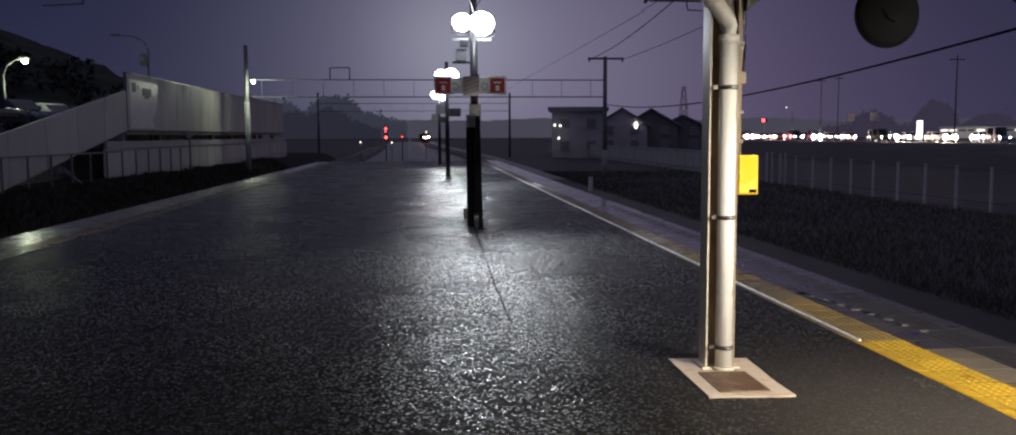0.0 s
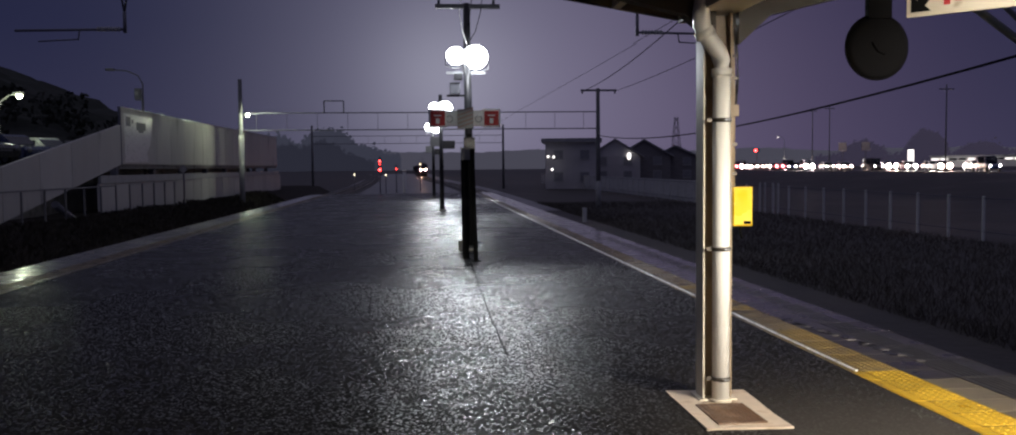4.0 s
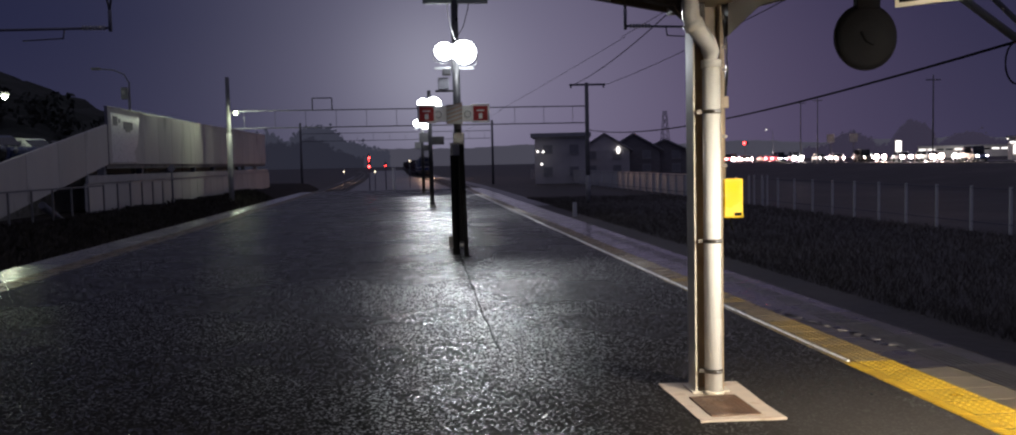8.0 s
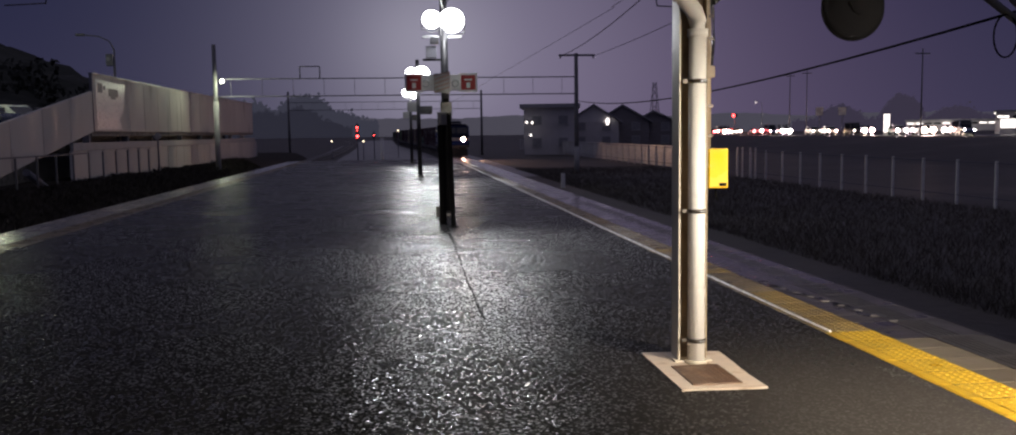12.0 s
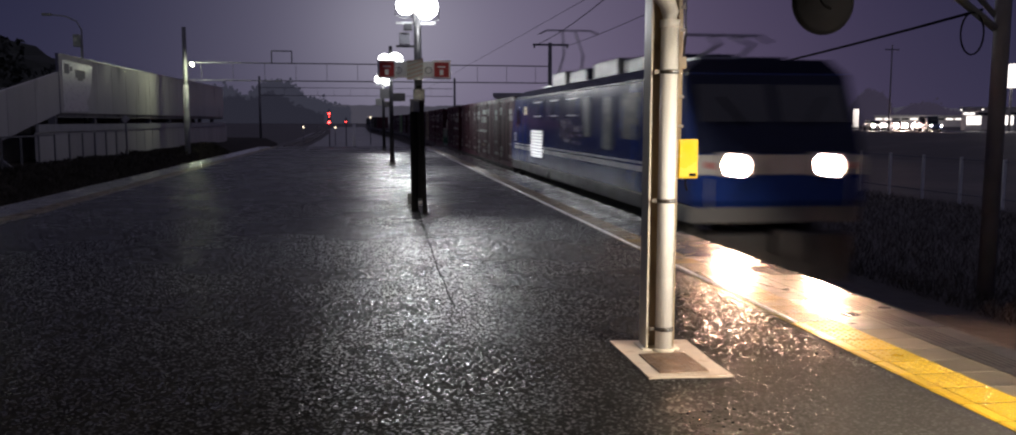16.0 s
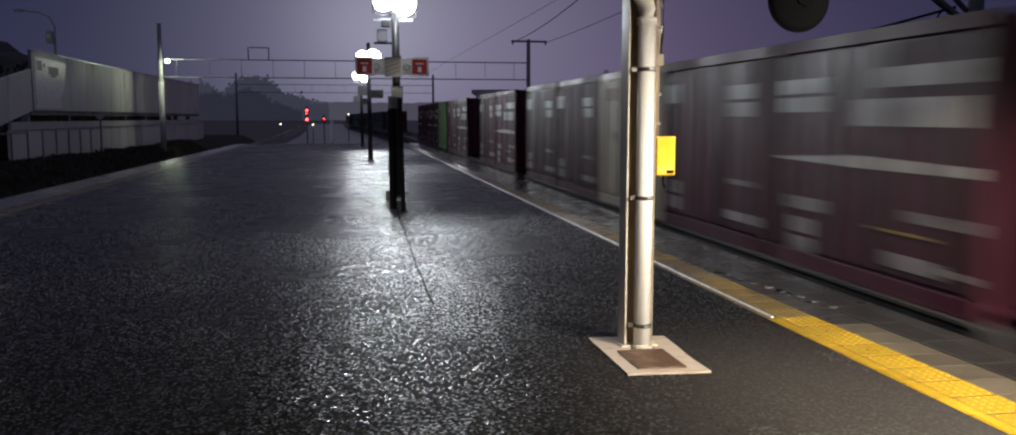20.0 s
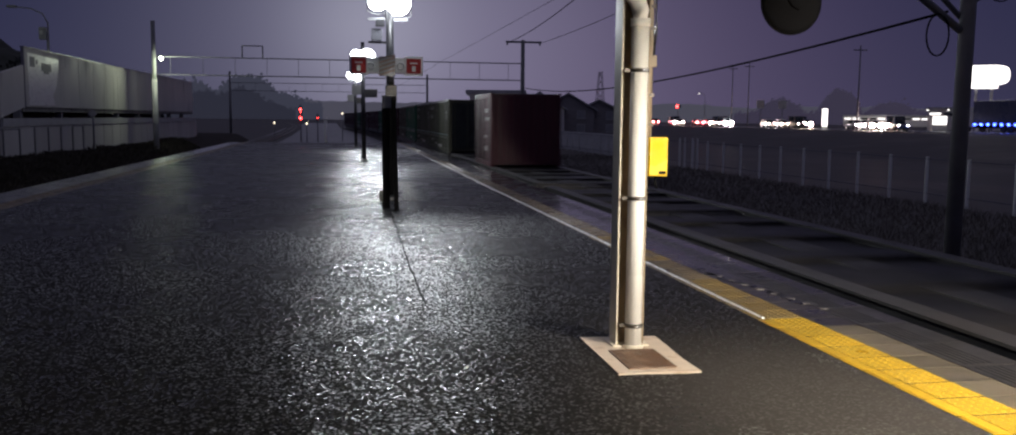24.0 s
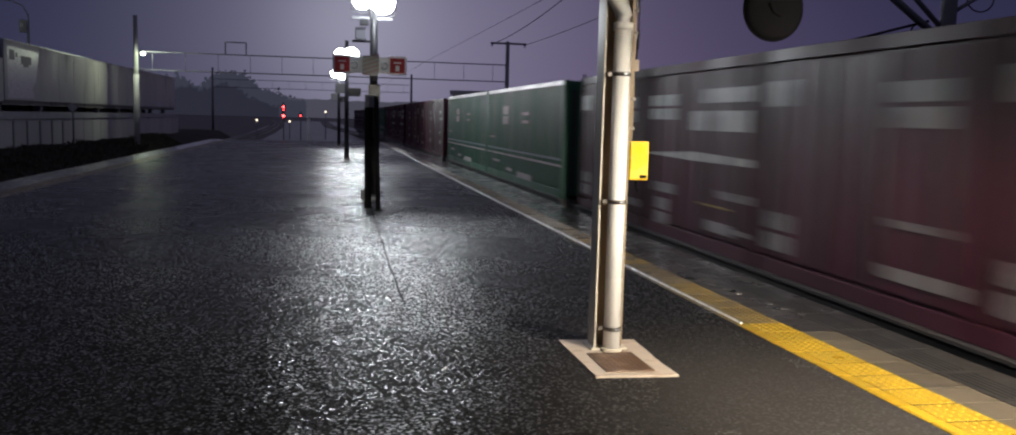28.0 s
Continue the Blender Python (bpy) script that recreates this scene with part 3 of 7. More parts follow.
def railway(x_of, name, label):
    root = thing(name, label, "track", kind="structure")
    ys = list(range(-50, 421, 6))

    def bed(bm):
        rows = []
        for y in ys:
            x = x_of(y)
            rows.append([bm.verts.new((x + dx, y, z)) for dx, z in ((-2.3, GROUND_Z - 0.05), (-1.55, RAIL_Z - 0.16), (1.55, RAIL_Z - 0.16), (2.3, GROUND_Z - 0.05))])
        for a, b in zip(rows, rows[1:]):
            for k in range(3):
                bm.faces.new((a[k], a[k + 1], b[k + 1], b[k]))
    made("ballast_bed", BALLAST, bed, root)
    for side in (-0.5335, 0.5335):
        def rail(bm, top=False):
            prof = ((-0.032, 0.0), (0.032, 0.0), (0.032, -0.04), (-0.032, -0.04)) if top else ((-0.06, -0.15), (0.06, -0.15), (0.06, -0.135), (0.012, -0.125), (0.012, -0.042), (-0.012, -0.042), (-0.012, -0.125), (-0.06, -0.135))
            rows = [[bm.verts.new((x_of(y) + side + u, y, RAIL_Z + v)) for u, v in prof] for y in ys]
            for a, b in zip(rows, rows[1:]):
                for k in range(len(prof)):
                    j = (k + 1) % len(prof)
                    bm.faces.new((a[k], a[j], b[j], b[k]))
        r = made("rail", RAIL, rail, root)
        made("rail_head", RAIL_TOP, lambda bm: rail(bm, True), r, "bright worn rail head")

    def sleepers(bm):
        y = -20.0
        while y < 150:
            x = x_of(y)
            box(bm, x - 1.0, x + 1.0, y - 0.11, y + 0.11, RAIL_Z - 0.30, RAIL_Z - 0.135)
            y += 0.62
    tagged(made("sleepers", SLEEPER, sleepers, root), kind="stuff")
    return root


def yard(bm):
    xs, ys = [-10.6, -4, 0, 3, 9.2], list(range(58, 420, 12))
    rows = [[bm.verts.new((x + (track_x(y) - TRACK_R) * 0.7, y, GROUND_Z + 0.03 + 0.02 * noise.noise(Vector((x * 0.3, y * 0.2, 4))))) for x in xs] for y in ys]
    for a, b in zip(rows, rows[1:]):
        for k in range(len(xs) - 1):
            bm.faces.new((a[k], a[k + 1], b[k + 1], b[k]))


tagged(made("ballast_yard", surface("wet_yard_ballast", (0.11, 0.105, 0.10), 0.5, vary=0.4, scale=0.5, fine=12, bump=0.6, depth=0.04, wet=0.9, wet_rough=0.5), yard), "wet grey ballast between the tracks beyond the platform", "ballast", kind="structure")
railway(track_x, "railway_track", "wet ballasted track with steel rails and concrete sleepers")
railway(lambda y: TRACK_L - (0 if y < 60 else 0.00012 * (y - 60) ** 2), "railway_track", "dark ballasted track along the platform's far side")

# ---------------------------------------------------------------- platform
platform = thing("platform", "wet asphalt island platform with concrete edges", "platform", kind="structure")
boxed("asphalt", ASPHALT, platform, (IN_L, IN_R, Y0, Y1, -0.25, 0.0), label="coarse wet black asphalt")


def side_wall(bm):
    box(bm, IN_L - 0.9, EDGE_R - 0.3, Y0, Y1, -1.5, -0.26)
    for x in (EDGE_R - 0.28, IN_L - 0.94):
        y = Y0
        while y < Y1 - 1:
            box(bm, x - 0.05, x + 0.06, y + 0.01, y + 1.99, -1.5, -0.27)
            y += 2.0


made("side_wall", CONCRETE, side_wall, platform)

# joint in the asphalt running up to the lamp posts
crack = thing("pavement_joint", "thin dark tarred joint in the asphalt", "joint", kind="structure")


def build_joint(bm):
    last = None
    for k in range(44):
        y = 7.6 + k * 0.20
        x = 0.70 + 0.02 * noise.noise(Vector((y * 1.3, 0, 0))) + 0.10 * min(1, max(0, (y - 9) / 6))
        w = 0.010 + 0.007 * noise.noise(Vector((y * 3, 5, 0)))
        a, b = bm.verts.new((x - w, y, 0.004)), bm.verts.new((x + w, y, 0.004))
        if last:
            bm.faces.new((last[0], last[1], b, a))
        last = (a, b)


made("tar_line", surface("tar", (0.006, 0.006, 0.006), 0.9, spec=0.02), build_joint, crack)


def tile_mesh(name, material, sign):
    """A tactile tile, 0.3 m long, with 25 studs on its 0.3 m wide field."""
    bm = bmesh.new()
    x0, x1 = (0.105, 0.40) if sign > 0 else (-0.40, -0.105)
    a, b = 0.008, 0.292
    lo = [bm.verts.new((x, y, -0.05)) for x, y in ((x0, a), (x1, a), (x1, b), (x0, b))]
    hi = [bm.verts.new((x, y, 0.004)) for x, y in ((x0 + 0.003, a + 0.003), (x1 - 0.003, a + 0.003), (x1 - 0.003, b - 0.003), (x0 + 0.003, b - 0.003))]
    bm.faces.new(hi)
    for i in range(4):
        j = (i + 1) % 4
        bm.faces.new((lo[i], lo[j], hi[j], hi[i]))
    for i in range(5):
        for j in range(5):
            cx, cy = (x0 + x1) / 2 + (i - 2) * 0.058, 0.15 + (j - 2) * 0.058
            r = [[bm.verts.new((cx + q * math.cos(k * math.tau / 6), cy + q * math.sin(k * math.tau / 6), z)) for k in range(6)] for q, z in ((0.0145, 0.004), (0.009, 0.0095))]
            for k in range(6):
                bm.faces.new((r[0][k], r[0][(k + 1) % 6], r[1][(k + 1) % 6], r[1][k]))
            bm.faces.new(r[1])
    return mesh_of(name, bm, material)


def bar_mesh(name, material, sign, base=True, ridge=True):
    bm = bmesh.new()
    x0, x1 = (0.0, 0.10) if sign > 0 else (-0.10, 0.0)
    if base:
        box(bm, x0, x1, 0.007, 0.293, -0.05, 0.0035)
    if ridge == "round":
        xm = (x0 + x1) / 2
        prism(bm, [(xm + 0.013 * math.cos(k * math.pi / 8), 0.003 + 0.015 * math.sin(k * math.pi / 8)) for k in range(9)], "y", 0.006, 0.294)
    elif ridge:
        box(bm, (x0 + x1) / 2 - 0.033, (x0 + x1) / 2 + 0.033, 0.010, 0.290, 0.003, 0.0065)
    return mesh_of(name, bm, material)


# ---------------------------------------------------------------- canopy and its column
column = thing("canopy_column", "cream painted steel canopy column on a mortar pad", "column", at=(1.974, 5.98, 0))
made("web", WEB_BROWN, lambda bm: box(bm, -0.045, 0.088, -0.006, 0.006, 0, 2.62), column)
for fx, paint in ((-0.094, CREAM_STEEL), (0.094, WEB_BROWN)):
    boxed("flange", paint, column, (fx - 0.006, fx + 0.006, -0.08, 0.08, 0, 2.62), 0.002)
boxed("back_plate", WEB_BROWN, column, (-0.087, -0.046, -0.010, 0.010, 0, 2.62))
made("base_plate", CREAM_STEEL, lambda bm: box(bm, -0.13, 0.13, -0.11, 0.12, 0.012, 0.024, bevel=0.002), column)

pad = thing("column_pad", "worn beige mortar pad round the column foot", "pad")


def build_pad(bm):
    ring = []
    corners = ((1.69, 6.19), (1.69, 5.24), (2.22, 5.21), (2.245, 6.14))
    for i in range(4):
        (ax, ay), (bx, by) = corners[i], corners[(i + 1) % 4]
        for k in range(6):
            f = k / 6
            j = 0.012 * noise.noise(Vector((ax + (bx - ax) * f, ay + (by - ay) * f, i)) * 7)
            ring.append((ax + (bx - ax) * f + j, ay + (by - ay) * f + j))
    prism(bm, ring, "z", -0.02, 0.012)


made("pad", PAD, build_pad, pad)
cover = thing("iron_cover", "rusty chequered iron cover plate in the mortar pad", "cover plate")
made("plate", RUST_PLATE, lambda bm: box(bm, 1.785, 2.105, 5.315, 5.775, 0.0, 0.020, bevel=0.003), cover)


def studs(bm):
    for i in range(9):
        for j in range(13):
            x, y, a = 1.81 + i * 0.034, 5.335 + j * 0.035, (0.011, 0.004) if (i + j) % 2 else (0.004, 0.011)
            box(bm, x - a[0], x + a[0], y - a[1], y + a[1], 0.019, 0.0225)


made("chequer_studs", RUST_PLATE, studs, cover)

pipe = thing("drain_pipe", "cream plastic rainwater pipe strapped to the column", "drain pipe")
PX, PY = 1.985, 5.86
made("pipe", CREAM_PIPE, lambda bm: rod(bm, (PX, PY, 0.012), (PX, PY, 2.22), 0.058, seg=24), pipe)
made("elbow", CREAM_PIPE, lambda bm: tube(bm, [(PX, PY, 2.20), (PX, PY, 2.30), (PX - 0.02, PY, 2.36), (PX - 0.115, PY, 2.48), (PX - 0.135, PY, 2.54), (PX - 0.14, PY, 2.62), (PX - 0.14, PY, 2.95)], 0.058, 20), pipe)
for z in (2.20, 2.455):
    made("socket_collar", CREAM_PIPE, lambda bm: rod(bm, (PX - (0 if z < 2.3 else 0.10), PY, z), (PX - (0 if z < 2.3 else 0.125), PY, z + 0.05), 0.067, seg=24), pipe)
made("foot_collar", CREAM_STEEL, lambda bm: rod(bm, (PX, PY, 0.012), (PX, PY, 0.035), 0.072, seg=24), pipe)
for z in (0.17, 1.05, 1.91):
    b = made("band", BAND, lambda bm: (rod(bm, (PX, PY, z - 0.013), (PX, PY, z + 0.013), 0.0655, seg=24), box(bm, PX - 0.10, PX - 0.05, PY - 0.004, PY + 0.004, z - 0.013, z + 0.013)), pipe, "dark steel strap")
    made("bolt", GALV, lambda bm: (rod(bm, (PX + 0.01, PY - 0.07, z), (PX + 0.01, PY - 0.058, z), 0.009, seg=6), rod(bm, (PX + 0.03, PY - 0.066, z), (PX + 0.03, PY - 0.052, z), 0.006, seg=6)), b)

conduit = thing("cable_conduit", "grimy brown cable conduit clipped to the column", "conduit")
made("tube", WEB_BROWN, lambda bm: tube(bm, [(2.112, 6.0, 1.46), (2.112, 6.0, 1.93), (2.112, 6.0, 2.1), (2.110, 6.0, 2.3), (2.10, 6.0, 2.5), (2.09, 6.0, 2.72)], 0.017, 8), conduit)
made("junction_box", WEB_BROWN, lambda bm: box(bm, 2.095, 2.145, 5.965, 6.03, 1.94, 2.02, bevel=0.006), conduit)
for z in (1.55, 1.75, 2.2, 2.35, 2.55):
    boxed("clip", BAND, conduit, (2.07, 2.135, 5.978, 5.984, z - 0.01, z + 0.01))
made("loose_cable", DARK_POLE, lambda bm: tube(bm, [(2.13, 6.0, 2.02), (2.142, 5.99, 2.2), (2.136, 5.99, 2.36), (2.12, 5.99, 2.52), (2.11, 5.99, 2.68)], 0.010, 6), conduit)

ybox = thing("emergency_telephone_box", "bright yellow enamelled equipment box on the column", "equipment box", at=(2.185, 6.05, 1.19))
boxed("case", YELLOW_BOX, ybox, (-0.075, 0.065, -0.06, 0.06, 0, 0.27), 0.006)
boxed("lid", YELLOW_BOX, ybox, (-0.07, 0.06, -0.068, -0.058, 0.006, 0.264), 0.004)
boxed("plate", BLACK_IRON, ybox, (0.0, 0.05, -0.0715, -0.067, 0.014, 0.036), label="small dark name plate")
boxed("bracket", BAND, ybox, (-0.115, -0.07, -0.02, 0.02, 0.10, 0.16))
made("cable_tail", BLACK_IRON, lambda bm: tube(bm, [(0.0, 0, 0.0), (0.0, 0, -0.05), (0.012, 0, -0.09)], 0.007, 6), ybox)

canopy = thing("platform_canopy", "butterfly platform canopy with a dim beige underside", "canopy", kind="structure")


def roof(bm, side):
    # valley gutter over the columns, rising to both sides
    xa, xb = 2.0 + side * 0.10, 2.0 + side * 3.2
    za, zb = 2.74, 3.30
    prism(bm, [(xa, za), (xb, zb), (xb, zb + 0.06), (xa, za + 0.06)], "y", -20, 6.45)


for s in (-1, 1):
    made("roof_wing", SOFFIT, lambda bm: roof(bm, s), canopy)
    made("end_fascia", SOFFIT, lambda bm: prism(bm, [(2.0 + s * 0.1, 2.66), (2.0 + s * 3.2, 3.20), (2.0 + s * 3.2, 3.38), (2.0 + s * 0.1, 2.84)], "y", 6.45, 6.50), canopy)
    for y in (5.98, 0.2, -5.6, -11.4):
        def bracket(bm):
            prism(bm, [(2.05 + s * 0.08, 2.42), (2.05 + s * 0.30, 2.62), (2.05 + s * 1.3, 2.86), (2.05 + s * 2.9, 3.18), (2.05 + s * 2.9, 3.25), (2.05 + s * 0.08, 2.75)], "y", y - 0.05, y + 0.05)
        made("bracket", DARK_BRACKET, bracket, canopy)
    for k in range(4):
        x = 2.0 + s * (0.6 + 0.75 * k)
        z = 2.74 + 0.56 * (abs(x - 2) - 0.1) / 3.1
        boxed("purlin", CREAM_STEEL, canopy, (x - 0.03, x + 0.03, -20, 6.44, z - 0.09, z - 0.002))
boxed("valley_gutter", CREAM_STEEL, canopy, (1.86, 2.14, -20, 6.45, 2.64, 2.76))

for y in (0.2, -5.6, -11.4):
    c = thing("canopy_column", "cream painted steel canopy column", "column", at=(2.05, y, 0))
    boxed("web", CREAM_STEEL, c, (-0.11, 0.12, -0.006, 0.006, 0, 2.64))
    for fx in (-0.115, 0.125):
        boxed("flange", CREAM_STEEL, c, (fx - 0.006, fx + 0.006, -0.08, 0.08, 0, 2.64))

# fluorescent fittings under the wing on the train's side
for y in (2.2, -3.5, -9.1):
    f = thing("fluorescent_fitting", "white fluorescent batten under the canopy", "light fitting", group="canopy lights", at=(4.2, y, 2.78))
    boxed("tray", WHITE_ENAMEL, f, (-0.07, 0.07, -0.62, 0.62, 0.03, 0.08), 0.004)
    for dx in (-0.03, 0.03):
        made("tube", TUBE_GLOW, lambda bm: rod(bm, (dx, -0.58, 0.012), (dx, 0.58, 0.012), 0.014, seg=10), f)
    # added unseen baffles: keep lamplight off the column top and the train
    boxed("side_shade", WHITE_ENAMEL, f, (-0.078, -0.07, -0.62, 0.62, -0.088, 0.06), label="added white baffle cutting lamplight towards the platform")
    boxed("side_shade", WHITE_ENAMEL, f, (0.07, 0.078, -2.2, 2.2, -0.165, 0.06), label="added white baffle cutting lamplight towards the track")
    for dy in (-0.45, 0.45):
        made("hanger", GALV, lambda bm: rod(bm, (0, dy, 0.08), (0, dy, 0.28), 0.008, seg=6), f)
    for dy in (-0.35, 0.35):
        lamp("canopy_lamp", "POINT", (4.2, y + dy, 2.72), TUBE_POWER, (1.0, 0.92, 0.80), 0.025)

# round mirror seen from its dark back
disc = thing("platform_mirror", "black round platform mirror hung from the canopy", "mirror", at=(3.16, 6.0, 2.42))


def mirror_back(bm):
    prof = [(0.0, 0.0), (0.10, 0.0), (0.19, 0.012), (0.222, 0.035), (0.222, 0.06), (0.0, 0.06)]
    seg = 40
    rings = [[bm.verts.new((r * math.cos(k * math.tau / seg), y, r * math.sin(k * math.tau / seg))) for k in range(seg)] if r else [bm.verts.new((0, y, 0))] for r, y in prof]
    for a, b in zip(rings, rings[1:]):
        for k in range(seg):
            j = (k + 1) % seg
            if len(a) == 1:
                bm.faces.new((a[0], b[k], b[j]))
            elif len(b) == 1:
                bm.faces.new((a[k], a[j], b[0]))
            else:
                bm.faces.new((a[k], a[j], b[j], b[k])).smooth = True


made("housing", MIRROR_BACK, mirror_back, disc)
made("rim", MIRROR_BACK, lambda bm: tube(bm, [(0.224 * math.cos(a * math.tau / 40), 0.05, 0.224 * math.sin(a * math.tau / 40)) for a in range(40)], 0.009, 6, True), disc)
boxed("neck", MIRROR_BACK, disc, (-0.085, 0.085, 0.0, 0.06, 0.19, 0.36), 0.006)
made("latch", MIRROR_BACK, lambda bm: tube(bm, [(-0.06, -0.006, 0.03), (-0.02, -0.008, -0.03), (0.03, -0.008, -0.055)], 0.010, 6), disc)
for sx in (-1, 1):
    made("hanger", MIRROR_BACK, lambda bm: tube(bm, [(sx * 0.03, 0.03, 0.34), (sx * 0.045, 0.03, 0.46), (sx * 0.01, 0.03, 0.56)], 0.011, 6), disc)

# hanging direction board
board = thing("hanging_sign", "cream hanging direction board with a dark arrow", "sign", at=(3.33, 5.97, 2.61))
board.rotation_euler = (0, 0, radians(-46))
boxed("panel", CREAM_STEEL, board, (0.0, 0.80, 0.0, 0.03, 0.0, 0.30), 0.004)
made("arrow", BLACK_IRON, lambda bm: prism(bm, [(0.03, 0.03), (0.16, 0.03), (0.12, 0.07), (0.19, 0.15), (0.14, 0.20), (0.07, 0.11), (0.03, 0.15)], "y", -0.004, 0.001), board)
boxed("red_panel", RED_ENAMEL, board, (0.40, 0.795, -0.003, 0.001, 0.10, 0.295), label="dull red field of the board")
for k, (x, w, h) in enumerate(((0.24, 0.04, 0.05), (0.31, 0.05, 0.06))):
    boxed("text_bar", RED_ENAMEL, board, (x, x + w, -0.004, 0.001, 0.06 + 0.02 * k, 0.06 + 0.02 * k + h))
for dx in (0.1, 0.7):
    made("hanger", GALV, lambda bm: rod(bm, (dx, 0.015, 0.30), (dx, 0.015, 0.44), 0.009, seg=6), board)


# ---------------------------------------------------------------- lamp posts on the platform
def flood(root, x, z, r):
    """One round floodlight head that looks along the platform and down."""
    h = made("lamp_housing", DARK_POLE, lambda bm: rod(bm, (x, 0.16, z + 0.05), (x, -0.02, z), r * 0.6, r, 20), root)
    made("lens", LAMP_GLOW, lambda bm: sphere(bm, (x, -0.03, z), r * 0.97, 20, 12, (1, 0.45, 1)), h, "dazzling white lens")
    made("yoke", GALV, lambda bm: tube(bm, [(x - r, 0.05, z), (x - r, 0.1, z - r * 0.9), (x, 0.1, z - r * 1.25), (x + r, 0.1, z - r * 0.9), (x + r, 0.05, z)], 0.012, 6), h)


def lamp_post(x, y, top, zl, big, arms):
    p = thing("platform_lamp_post", "dark pole with a pair of dazzling floodlights", "lamp post", group="platform lamp posts", at=(x, y, 0))
    made("pole", DARK_POLE, lambda bm: rod(bm, (0, 0, 0), (-0.02, 0, top), 0.085, 0.065, 16), p)
    made("foot", CONCRETE, lambda bm: rod(bm, (0, 0, 0), (0, 0, 0.05), 0.16, 0.13, 16), p)
    flood(p, -0.24, zl + 0.02, big * 0.75)
    flood(p, 0.14, zl, big)
    boxed("lamp_arm", GALV, p, (-0.42, 0.34, 0.09, 0.13, zl - 0.32, zl - 0.27))
    if arms:
        boxed("cross_arm", DARK_POLE, p, (-0.62, 0.62, -0.05, 0.05, top - 0.10, top - 0.02), 0.006)
        for dx in (-0.55, 0.50):
            made("insulator", GALV, lambda bm: rod(bm, (dx, 0, top - 0.02), (dx, 0, top + 0.10), 0.03, 0.022, 10), p)
        for k in range(3):
            made("drop_cable", BLACK_IRON if k else WHITE_ENAMEL, lambda bm: tube(bm, [(-0.12 + 0.2 * k, -0.03, top + 0.1), (-0.16 + 0.2 * k, -0.05, top - 0.2), (-0.1 + 0.12 * k, -0.06, top - 0.55), (-0.02, -0.08, top - 0.8)], 0.008, 6), p)
    return p


lp = lamp_post(0.93, 17.5, 4.75, 3.73, 0.25, True)
# equipment on the first post
boxed("switch_box", STEEL_DARK, lp, (-0.36, -0.16, -0.10, 0.06, 3.02, 3.24), 0.008, "small dark bracketed box")
boxed("box_bracket", DARK_POLE, lp, (-0.42, 0.0, -0.02, 0.02, 2.97, 3.01))
boxed("loudspeaker", DARK_POLE, lp, (-0.28, -0.12, -0.18, 0.0, 3.28, 3.40), 0.01)
boxed("cable_trunking", BLACK_IRON, lp, (-0.05, 0.05, -0.13, -0.085, 0.1, 2.25), 0.004)
boxed("meter_box", DARK_POLE, lp, (-0.11, 0.10, -0.20, -0.075, 1.86, 2.18), 0.008)
made("ground_box", DARK_POLE, lambda bm: box(bm, -0.24, -0.13, -0.12, 0.0, 0.0, 0.20, bevel=0.01), lp, "small outlet box at the foot")
for x, y, t, z, b in ((0.78, 33.8, 4.3, 3.80, 0.30), (0.70, 48.6, 4.2, 3.75, 0.30)):
    q = lamp_post(x, y, t, z, b, False)
    boxed("number_board", GREY_POLE, q, (-0.42, 0.0, -0.02, 0.0, 2.4, 2.75), 0.004)
    boxed("equipment_box", DARK_POLE, q, (0.05, 0.5, -0.06, 0.02, 2.3, 2.6), 0.01)
for x, y, z, share in ((0.97, 17.42, 3.66, 1.0), (0.85, 33.7, 3.80, 0.5), (0.78, 48.5, 3.75, 0.7)):
    lamp("floodlight", "POINT", (x + 0.05, y - 0.40, z - 0.02), LAMP_POWER * (0.9 if y < 20 else 1.0), (0.90, 0.95, 1.0), 0.14)
    lamp("floodlight", "SPOT", (x + 0.36, y - 0.40, z - 0.02), BEAM_POWER * share, (0.90, 0.95, 1.0), 0.16, (x + 1.1, y - 8.6, z - 3.6), cone=84)

for x, y, z in ((0.85, 33.7, 3.80), (0.78, 48.5, 3.75)):
    lamp("floodlight", "SPOT", (x - 0.20, y - 0.40, z), BEAM_POWER * 0.7, (0.90, 0.95, 1.0), 0.14, (x + 5.0, y - 7.0, z - 3.4), cone=95)

# emergency stop boards on an arm across the first post
arm = thing("emergency_button_sign", "white cross board with red squares and faded striped centre", "sign", at=(0.82, 17.0, 2.36))
boxed("board", SIGN_WHITE, arm, (-0.66, 0.64, 0.05, 0.08, 0.02, 0.32), 0.006)
for cx in (-0.50, 0.51):
    sq = boxed("square_plate", SIGN_WHITE, arm, (cx - 0.17, cx + 0.17, 0.015, 0.05, -0.005, 0.345), 0.004)
    boxed("red_square", RED_ENAMEL, sq, (cx - 0.135, cx + 0.135, 0.009, 0.016, 0.035, 0.305))
    made("pictogram", SIGN_WHITE, lambda bm: (box(bm, cx - 0.035, cx + 0.035, 0.004, 0.010, 0.07, 0.17), box(bm, cx - 0.07, cx + 0.07, 0.004, 0.010, 0.21, 0.235)), sq)
st = boxed("striped_centre", GALV, arm, (-0.13, 0.17, 0.035, 0.05, -0.02, 0.34))


